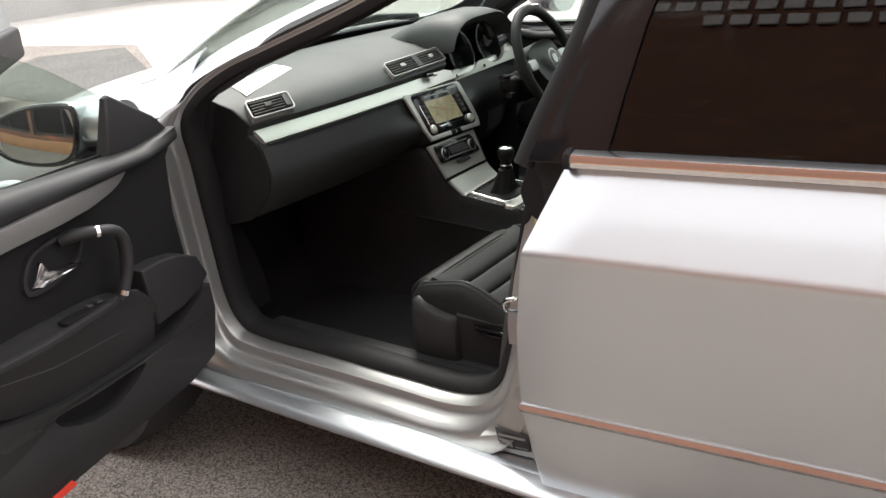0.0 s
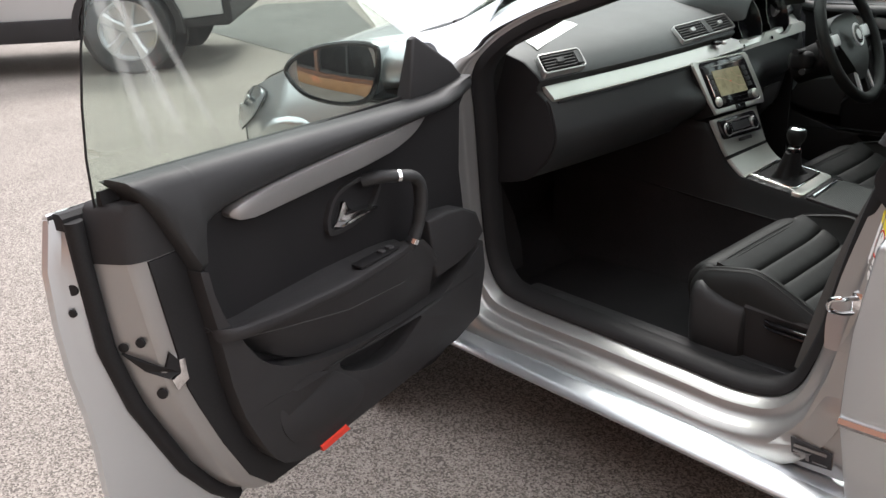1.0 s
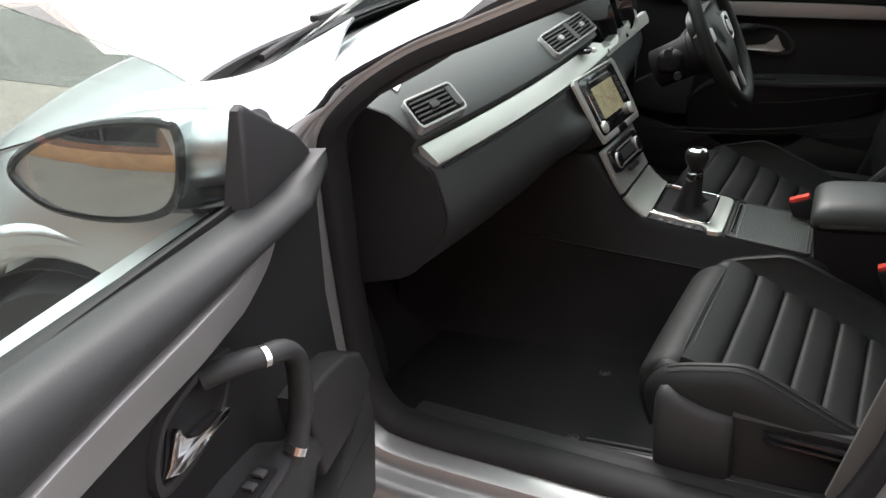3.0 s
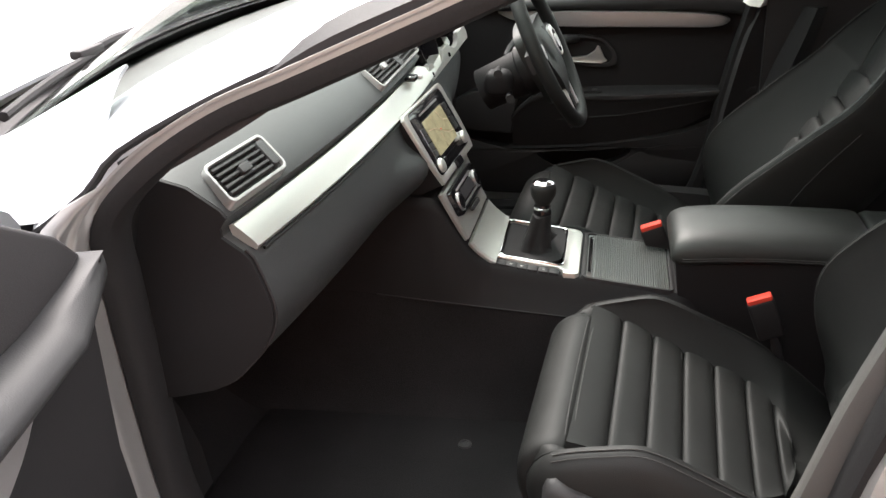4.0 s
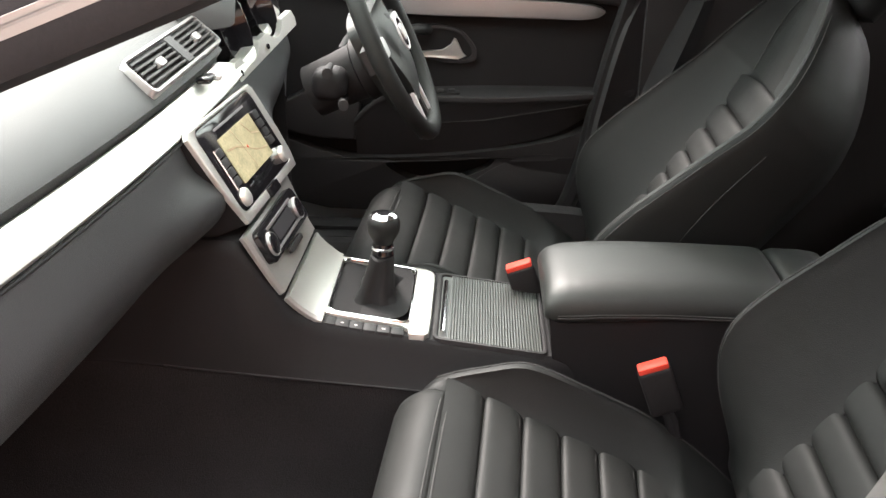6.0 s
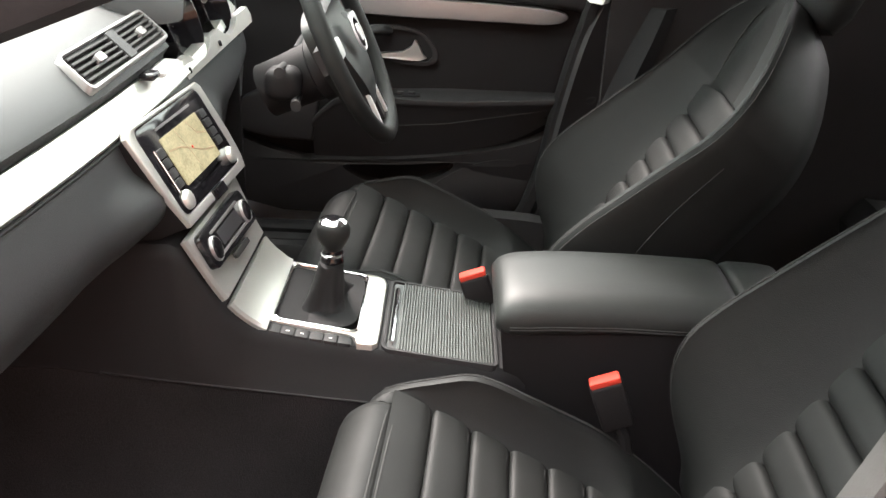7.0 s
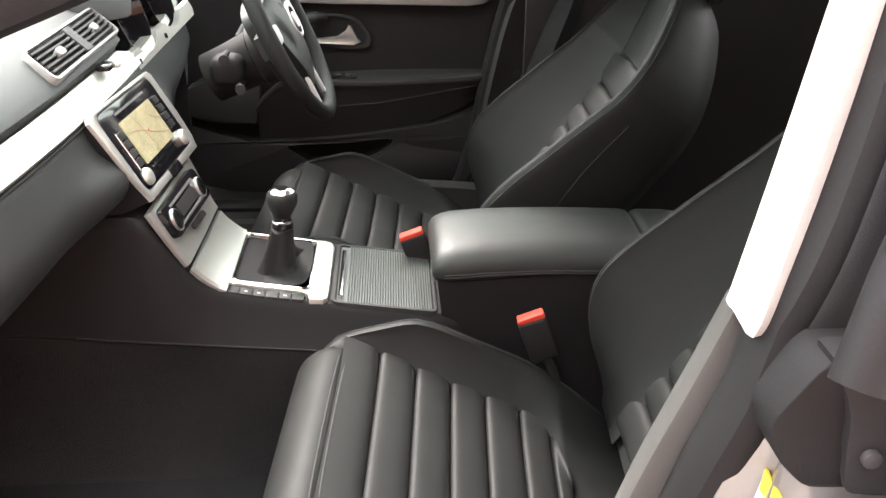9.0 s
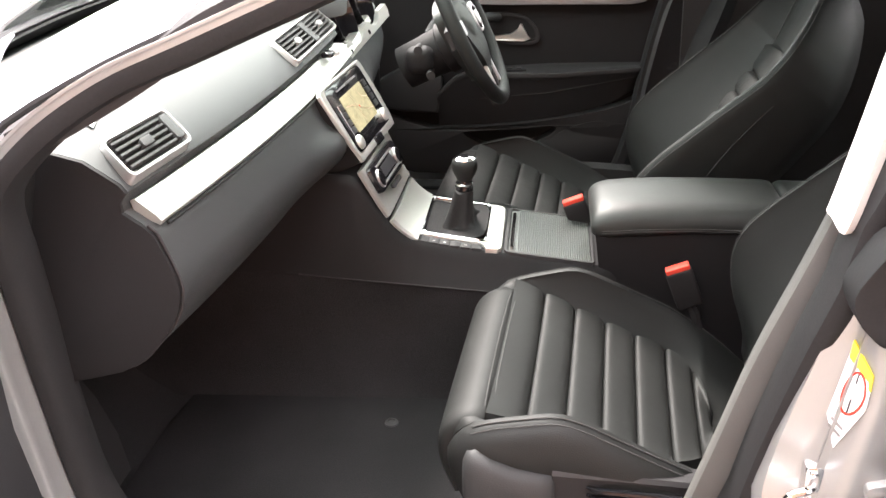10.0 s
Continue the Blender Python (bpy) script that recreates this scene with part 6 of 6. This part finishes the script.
part("knee_panel", slab([(0.20, 0.83), (0.62, 0.83), (0.62, 0.60), (0.52, 0.56), (0.24, 0.56), (0.17, 0.66)], lambda a, b, w: Vector((0.70 - 0.25 * (0.83 - b) + w, a, b)), 0.0, 0.012, bevel=0.004), SOFT, DB, "black panel under the steering column")
part("knee_flap", slab([(0.46, 0.66), (0.58, 0.66), (0.58, 0.585), (0.48, 0.585)], lambda a, b, w: Vector((0.70 - 0.25 * (0.83 - b) + w, a, b)), 0.01, 0.017, bevel=0.002), GREYTRIM, DB)


# ---- seats ----
RIDGE = spline([(0.985, 0.458), (1.01, 0.480), (1.05, 0.496), (1.10, 0.506), (1.145, 0.512), (1.18, 0.502), (1.22, 0.482), (1.27, 0.456), (1.33, 0.424), (1.39, 0.380), (1.45, 0.325), (1.50, 0.27)], 4)
BOLSTER = spline([(-0.03, 0.0), (0.0, 0.025), (0.035, 0.076), (0.066, 0.110), (0.10, 0.133), (0.138, 0.143), (0.197, 0.138), (0.258, 0.125), (0.33, 0.109), (0.40, 0.092), (0.46, 0.077), (0.50, 0.066), (0.54, 0.054), (0.58, 0.040), (0.62, 0.022), (0.65, 0.004), (0.69, 0.0)], 4)
BACK_FOOT, BACK_UP, BACK_FORE = Vector((1.46, 0.38)), Vector((0.62, 0.785)), Vector((-0.785, 0.62))


def seat_plane(x):
    """Height of the sunk, fluted field of the cushion."""
    return 0.489 - 0.42 * (x - 1.045) - 0.8 * max(0, 1.045 - x) ** 1.5


def seat_field(x):
    """Half the width of that field, which ends in a round back edge."""
    w = interp(x, [(0.98, 0.180), (1.045, 0.192), (1.10, 0.184), (1.15, 0.172), (1.2, 0.161), (1.25, 0.154), (1.30, 0.148), (1.38, 0.140)])
    return w * math.sqrt(max(0.0, 1 - (max(0, x - 1.295) / 0.078) ** 2.4))


def back_field(s):
    """Half the width of the fluted field of the backrest, s metres above its foot."""
    w = interp(s, [(-0.02, 0.122), (0.1, 0.142), (0.3, 0.171), (0.46, 0.184)])
    return w * (1 - max(0.0, (s - 0.425) / 0.034) ** 3) ** 0.5 if s < 0.459 else 0.0


def back_half(s):
    return interp(s, [(-0.04, 0.205), (0.02, 0.222), (0.08, 0.238), (0.15, 0.243), (0.42, 0.243), (0.46, 0.238), (0.50, 0.224), (0.54, 0.198), (0.58, 0.158), (0.61, 0.118), (0.64, 0.06), (0.65, 0.03)])


def back_curl(s):
    """How far the top of the backrest curls forward."""
    return 0.062 * max(0.0, (s - 0.40) / 0.22) ** 1.6


def pad_rise(t):
    """The rounded rise of a sewn pad between its two grooves, t from 0 to 1."""
    return max(0.0, 1 - abs(2 * t - 1) ** 5) ** 0.6


def car_seat(dx, s, label, back=0.0):
    """A front seat; s is the side of the car, dx its shift along the runners, back how far the backrest stands forward."""
    yc = s * 0.37
    st = thing("seat", (1.25 + dx, yc, 0.23), label, "car seat", group="front seats")

    def P(x, y, z):
        return Vector((x + dx + 0.066 * s * y, yc + s * y, z))      # y runs outboard

    # cushion base
    rings = []
    for x, zt in ((1.02, 0.47), (1.05, 0.475), (1.2, 0.415), (1.4, 0.325), (1.50, 0.28)):
        rings.append([P(x, y, z) for y, z in ((-0.205, 0.27), (-0.21, zt - 0.05), (-0.17, zt - 0.022), (0.17, zt - 0.022), (0.21, zt - 0.05), (0.205, 0.27))])
    cu = part("cushion", loft(rings), LEATHER, st, "fluted leather seat cushion")
    # front roll
    rings = []
    for y, k in ((-0.196, 0.72), (-0.193, 0.86), (-0.186, 0.95), (-0.17, 0.99), (-0.10, 1), (0.0, 1), (0.10, 1), (0.17, 0.99), (0.186, 0.95), (0.193, 0.86), (0.196, 0.72)):
        c = (1.030, 0.43)
        sec = spline([(0.995, 0.35), (0.978, 0.40), (0.974, 0.44), (0.981, 0.466), (0.998, 0.483), (1.018, 0.4925), (1.034, 0.4935), (1.0455, 0.4900)], 3) + [(1.049, 0.480), (1.05, 0.45), (1.05, 0.36)]
        rings.append([P(c[0] + (x - c[0]) * k, y, c[1] + (z - c[1]) * k) for x, z in sec])
    part("front_roll", loft(rings), LEATHER, cu, "", 55)
    for off in (1.040, 1.051):
        part("seam", tube([P(off + 0.002 * (y / 0.17) ** 2, y, 0.4932 - 0.15 * max(0, off - 1.040) - 0.008 * abs(y / 0.19) ** 8) for y in lin(-0.186, 0.186, 15)], 0.0010, 5), THREAD, cu)
    # transverse flutes between narrow sewn grooves
    cuts = [1.047, 1.098, 1.151, 1.203, 1.254, 1.306, 1.350, 1.3735]
    for x0, x1 in zip(cuts, cuts[1:]):
        rings = []
        for i in range(19):
            t = i / 18
            x = x0 + (x1 - x0) * (0.5 - 0.5 * math.cos(math.pi * t))
            u = (x - x0) / (x1 - x0)
            hw = seat_field(x) + 0.006
            z = seat_plane(x) - 0.0065 + 0.0105 * pad_rise(max(u, 0.35 if x0 < 1.05 else 0)) + 0.0015 * math.sin(math.pi * u)
            rings.append([P(x, y, z + 0.010 * (abs(y) / max(hw, 0.02)) ** 6 * (1 if abs(y) <= hw else 0) - (0.014 if abs(y) > hw else 0)) for y in [-hw - 0.004] + [hw * v for v in (-1, -0.97, -0.9, -0.75, -0.5, -0.25, 0, 0.25, 0.5, 0.75, 0.9, 0.97, 1)] + [hw + 0.004]])
        part("flute", loft(rings, False), LEATHER, cu, "", 70)
    for x0 in cuts[1:-2]:
        for o in (-0.0042, 0.0042):
            part("seam", tube([P(x0 + o, y, seat_plane(x0 + o) - 0.0012 + 0.010 * (abs(y) / seat_field(x0)) ** 6) for y in lin(-seat_field(x0), seat_field(x0), 15)], 0.0007, 5), THREAD, cu)
    # side bolsters: the smooth leather rises from the field to a ridge and closes behind it
    for q in (-1, 1):
        rings = []
        for x in [0.992, 0.996, 1.004, 1.015, 1.03] + lin(1.05, 1.29, 15) + lin(1.30, 1.374, 14) + [1.385, 1.40, 1.42, 1.44, 1.46, 1.48]:
            f, zr, zf = seat_field(x), interp(x, RIDGE), seat_plane(x) - 0.004
            yr = interp(x, [(0.99, 0.198), (1.03, 0.206), (1.15, 0.212), (1.30, 0.214), (1.48, 0.20)])
            ow = yr + 0.036
            k = min(1.0, max(0.04, (x - 0.990) / 0.035)) ** 0.5
            face = [(f + (yr - f) * v, zf + (zr - zf) * v ** (1.25 if x < 1.37 else 1.8) - 0.006 * math.sin(math.pi * v) * min(1, max(0, (x - 1.06) / 0.06))) for v in (0, 0.04, 0.12, 0.25, 0.4, 0.55, 0.7, 0.82, 0.92)]
            sec = [(f + 0.002, zf - 0.03)] + face + [(yr - 0.002, zr - 0.0006), (yr + 0.007, zr + 0.0005), (yr + 0.015, zr - 0.003), (yr + 0.024, zr - 0.010), (ow - 0.005, zr - 0.021), (ow, zr - 0.036), (ow - 0.001, zr - 0.06), (ow - 0.012, min(0.36, zr - 0.08)), (0.15, min(0.33, zr - 0.1))]
            cy, cz = yr - 0.004, zr - 0.030
            rings.append([P(x, q * (cy + (y - cy) * k), cz + (z - cz) * k) for y, z in sec])
        part("side_bolster", loft(rings), LEATHER, cu, "smooth leather side bolster", 60)
        for off, dz in ((0.009, 0.0008), (0.018, -0.0038)):
            part("seam", tube([P(x, q * (interp(x, [(0.99, 0.198), (1.03, 0.206), (1.15, 0.212), (1.30, 0.214), (1.48, 0.20)]) + off), interp(x, RIDGE) + dz) for x in lin(1.03, 1.46, 40)], 0.0008, 5), THREAD, cu)

    # backrest
    def B(k, y, d):
        c = BACK_FOOT + BACK_UP * k + BACK_FORE * (d + back_curl(k)) - Vector((back, 0))
        return P(c.x, y, c.y)

    rings = []
    for k in lin(-0.03, 0.41, 23) + lin(0.42, 0.462, 12) + [0.47, 0.485, 0.50, 0.515, 0.53, 0.545, 0.56, 0.575, 0.59, 0.605, 0.62, 0.63, 0.64, 0.645]:
        h, w, dr = back_half(k), back_field(k), interp(k, BOLSTER)
        p = interp(k, [(0.0, 1.15), (0.4, 1.25), (0.46, 1.35), (0.54, 1.6), (0.6, 1.8)])
        root = min(interp(k, [(-0.02, 0.105), (0.1, 0.122), (0.3, 0.150), (0.46, 0.166), (0.54, 0.135), (0.60, 0.08), (0.65, 0.02)]), h * 0.8)
        h -= 0.004
        side = [(min(w + 0.003, root), -0.001)] + [(root + (h - root) * v, dr * (v ** p if v < 0.8 else 1 - (1 - v) * (1.15 - 0.6 * (v - 0.8) / 0.2))) for v in (0, 0.04, 0.1, 0.18, 0.3, 0.45, 0.6, 0.75, 0.87, 0.95)] + [(h - 0.004, dr - 0.0004), (h + 0.003, dr - 0.0012), (h + 0.009, dr - 0.0045), (h + 0.0135, dr - 0.010), (h + 0.016, dr - 0.018), (h + 0.017, dr - 0.030), (h + 0.016, dr - 0.06), (h + 0.010, -0.045), (h - 0.02, -0.085)]
        deep = -0.012 if k < 0.455 else 0.0
        mid = [(w * v, deep) for v in (0.96, 0.5)] if w > 0.01 else [(0.002, 0.0), (0.001, 0.0)]
        m = 1 - max(0.0, (k - 0.60) / 0.05) ** 2 * 0.6
        half_sec = mid[::-1] + side
        rings.append([B(k, y, d * m) for y, d in [(-y, d) for y, d in half_sec[::-1]] + half_sec + [(0.0, -0.095)]])
    bk = part("backrest", loft(rings), LEATHER, st, "reclined leather backrest with deep bolsters", 75)
    for q in (-1, 1):
        for oy, od in ((0.0035, -0.0012), (0.0115, -0.0075)):
            part("seam", tube([B(k, q * (back_half(k) + oy), interp(k, BOLSTER) + od) for k in lin(0.0, 0.61, 40)], 0.0008, 5), THREAD, bk)
        part("seam", tube([B(k, q * (back_half(k) + 0.0140), d) for k, d in spline([(0.10, 0.022), (0.20, 0.040), (0.30, 0.046), (0.40, 0.040)], 5)], 0.0007, 5), THREAD, bk, "seam along the side of the backrest")
        part("seam", tube([B(k, q * y, interp(k, BOLSTER) * v) for k, y, v in spline([(0.463, 0.158, 0.02), (0.50, 0.158, 0.05), (0.54, 0.143, 0.12), (0.58, 0.115, 0.18), (0.61, 0.085, 0.2)], 4)], 0.0013, 5), THREAD, bk)
    cuts = [-0.012, 0.047, 0.098, 0.154, 0.209, 0.265, 0.323, 0.381, 0.457]
    for k0, k1 in zip(cuts, cuts[1:]):
        rings = []
        for i in range(17):
            t = i / 16
            u = 0.5 - 0.5 * math.cos(math.pi * t)
            k = k0 + (k1 - k0) * u
            hw = max(back_field(k), 0.01) + 0.005
            d = -0.0065 + 0.0105 * pad_rise(u) + 0.0015 * math.sin(math.pi * u)
            rings.append([B(k, y * hw, d + 0.006 * abs(y) ** 6 * (abs(y) <= 1) - (0.014 if abs(y) > 1 else 0)) for y in (-1.03, -1, -0.97, -0.9, -0.75, -0.5, -0.25, 0, 0.25, 0.5, 0.75, 0.9, 0.97, 1, 1.03)])
        part("flute", loft(rings, False), LEATHER, bk, "", 70)
    for k0 in cuts[1:-1]:
        for o in (-0.0042, 0.0042):
            part("seam", tube([B(k0 + o, y, -0.0010 + 0.006 * (abs(y) / back_field(k0)) ** 6) for y in lin(-back_field(k0), back_field(k0), 13)], 0.0007, 5), THREAD, bk)
    # head restraint on two posts
    for y in (-0.06, 0.06):
        part("headrest_post", tube([B(0.60, y, -0.05), B(0.64, y, -0.05)], 0.006, 8), RUBBER, st)
    rings = []
    for k, m in ((0.635, 0.5), (0.645, 0.8), (0.68, 1), (0.76, 1), (0.80, 0.9), (0.82, 0.6)):
        rings.append([B(min(k, 0.66), 0.125 * m * math.cos(t) * (1 + 0.12 * math.sin(t) ** 2), -0.05 + 0.050 * m * math.sin(t)) + Vector((0.4, 0, 0.9)) * max(0, k - 0.66) for t in lin(0, 2 * math.pi * 19 / 20, 20)])
    part("headrest", loft(rings), LEATHER, st, "leather head restraint")
    # side valance: a bulging front cover and a sunk panel with two levers above a lip
    rings = []
    for x, zt, o in ((1.020, 0.455, -0.012), (1.026, 0.468, -0.004), (1.038, 0.472, 0.0), (1.060, 0.461, 0.003), (1.09, 0.448, 0.004), (1.12, 0.441, 0.003), (1.139, 0.438, 0.0), (1.143, 0.437, -0.008)):
        rings.append([P(x, y + o, z) for y, z in ((0.212, 0.30), (0.248, 0.30), (0.258, 0.32), (0.263, 0.36), (0.262, zt - 0.03), (0.257, zt - 0.012), (0.247, zt - 0.002), (0.232, zt), (0.212, zt - 0.01))])
    part("runner", loft([[Vector((x, yc + s * (0.122 + y), z)) for y, z in ((-0.014, 0.224), (-0.014, 0.244), (-0.010, 0.250), (-0.004, 0.250), (-0.003, 0.243), (0.003, 0.243), (0.004, 0.250), (0.010, 0.250), (0.014, 0.244), (0.014, 0.224))] for x in (0.855, 0.86, 1.2, 1.55)]), GREYTRIM, st, "dark steel seat runner on the floor")
    va = part("valance", loft(rings), PADDED, st, "dark plastic seat valance", 50)
    part("lever_panel", loft([[P(x, y, z) for y, z in ((0.212, 0.32), (0.243, 0.325), (0.246, zt - 0.02), (0.250, zt - 0.006), (0.246, zt), (0.212, zt - 0.004))] for x, zt in ((1.140, 0.446), (1.25, 0.438), (1.40, 0.425), (1.50, 0.41))]), PLASTIC, va)
    part("valance_lip", loft([[P(x, y, z + dz) for y, z in ((0.215, 0.300), (0.258, 0.302), (0.268, 0.310), (0.268, 0.322), (0.258, 0.330), (0.244, 0.330))] for x, dz in ((1.135, 0.0), (1.16, -0.004), (1.25, -0.006), (1.36, 0.0), (1.44, 0.02))]), PADDED, va)
    for z, x1 in ((0.424, 1.40), (0.411, 1.42)):
        part("adjust_lever", tube([P(1.186, 0.250, z), P(1.20, 0.257, z), P(1.28, 0.259, z - 0.006), P(x1, 0.257, z - 0.018)], 0.0055, 8, radii=[0.003, 0.0055, 0.006, 0.006], flat=0.7), GLOSS, st, "glossy black seat lever")
    part("front_knob", disc(P(0.985, 0.05, 0.385), (-1, 0, 0), 0.009, 0.014, 14, bevel=0.003), PADDED, st)
    for y in (-0.19, 0.19):
        front = 0.10 if y > 0 else 0.0
        rn = part("runner", rbox(P(1.26 - front / 2, y, 0.262), (0.56 + front, 0.035, 0.04), 0.006), DOOR_ALU if y > 0 else RUBBER, st, "steel seat runner")
        part("runner_end", rbox(P(0.978 - front, y, 0.258), (0.02, 0.036, 0.040), 0.008), PLASTIC, rn)
        part("riser", rbox(P(1.22, y, 0.300), (0.36, 0.03, 0.07), 0.01), PLASTIC, st)
    part("frame_cross", rbox(P(1.23, 0, 0.295), (0.36, 0.40, 0.045), 0.015), PLASTIC, st)
    return st


car_seat(0.0, -1, "black leather passenger sports seat with stitched flutes and reclined backrest")
car_seat(-0.12, 1, "black leather driver's sports seat with stitched flutes behind the steering wheel", 0.005)


def belt_buckle(x, y, z, tilt):
    b = thing("seat_belt_buckle", (x, y, z - 0.10), "black seat belt buckle with a red release button", "seat belt buckle", group="belt buckles")
    m = Euler((0, radians(tilt), 0)).to_matrix()
    part("stalk", tube([(x + 0.05, y, 0.30), (x + 0.02, y, z - 0.07), (x, y, z - 0.03)], 0.010, 8), RUBBER, b)
    part("housing", rbox((x, y, z - 0.022), (0.046, 0.024, 0.075), 0.006, 3, m), RUBBER, b)
    part("release_button", rbox(Vector((x, y, z - 0.022)) + m @ Vector((0, 0, 0.0385)), (0.042, 0.020, 0.011), 0.003, 2, m), RED, b, "red release button")


belt_buckle(1.352, -0.150, 0.496, -20)
belt_buckle(1.178, 0.092, 0.526, -20)


def floor_mat(y):
    m = thing("floor_mat", (0.72, y, 0.235), "black carpet floor mat with round fixing studs", "floor mat", group="floor mats")
    part("carpet", slab(spline([(0.42, y - 0.22), (0.55, y - 0.24), (0.9, y - 0.24), (1.0, y - 0.22), (1.02, y), (1.0, y + 0.20), (0.9, y + 0.22), (0.55, y + 0.22), (0.42, y + 0.20)], 4, True), lambda a, b, w: Vector((a, b, w)), 0.229, 0.240, bevel=0.003), CARPET, m)
    for d in (-0.115, 0.125):
        part("stud", lathe((0.83, y + d, 0.240), (0, 0, 1), [(0.013, 0), (0.012, 0.004), (0.007, 0.006), (0.006, 0.003), (0.001, 0.003)], 16), GREYTRIM, m, "round plastic stud")


floor_mat(-0.37)
floor_mat(0.37)


def rear_bench():
    b = thing("rear_bench", (2.3, 0, 0.23), "black leather rear bench seat", "rear seat")
    part("bench_cushion", loft([[Vector((x, y * k, z)) for x, z in ((2.0, 0.25), (1.98, 0.42), (2.02, 0.47), (2.2, 0.45), (2.45, 0.42), (2.45, 0.25))] for y, k in ((-0.66, 0.98), (-0.62, 1), (0, 1), (0.62, 1), (0.66, 0.98))]), LEATHER, b)
    part("bench_back", loft([[Vector((x, y, z)) for x, z in ((2.36, 0.42), (2.62, 0.93), (2.68, 0.95), (2.74, 0.92), (2.55, 0.25))] for y in (-0.66, -0.64, 0, 0.64, 0.66)]), LEATHER, b)
    for y in (-0.37, 0.37):
        part("rear_headrest", rbox((2.66, y, 1.0), (0.09, 0.24, 0.13), 0.035, 3), LEATHER, b)
    part("parcel_shelf", rbox((2.92, 0, 0.93), (0.46, 1.3, 0.02), 0.004), CARPET, b)


rear_bench()
part("boot_wall", rbox((2.75, 0, 0.58), (0.03, 1.3, 0.7), 0.004), CARPET, CAR)


def on_deck(a, b, w):
    return Vector((a, b, interp(a, [(0.40, 0.9535), (0.50, 0.9490), (0.58, 0.9300), (0.61, 0.9185)]) + 0.001 + w))


tagged(part("paper_card", grid(lambda u, v: on_deck(*Vector((0.446, -0.330)).lerp(Vector((0.520, -0.345)), u).lerp(Vector((0.525, -0.585)).lerp(Vector((0.592, -0.610)), u), v), 0.0), lin(0, 1, 7), lin(0, 1, 7), 0.001), WHITE), "white paper card lying on the dashboard top", "card")
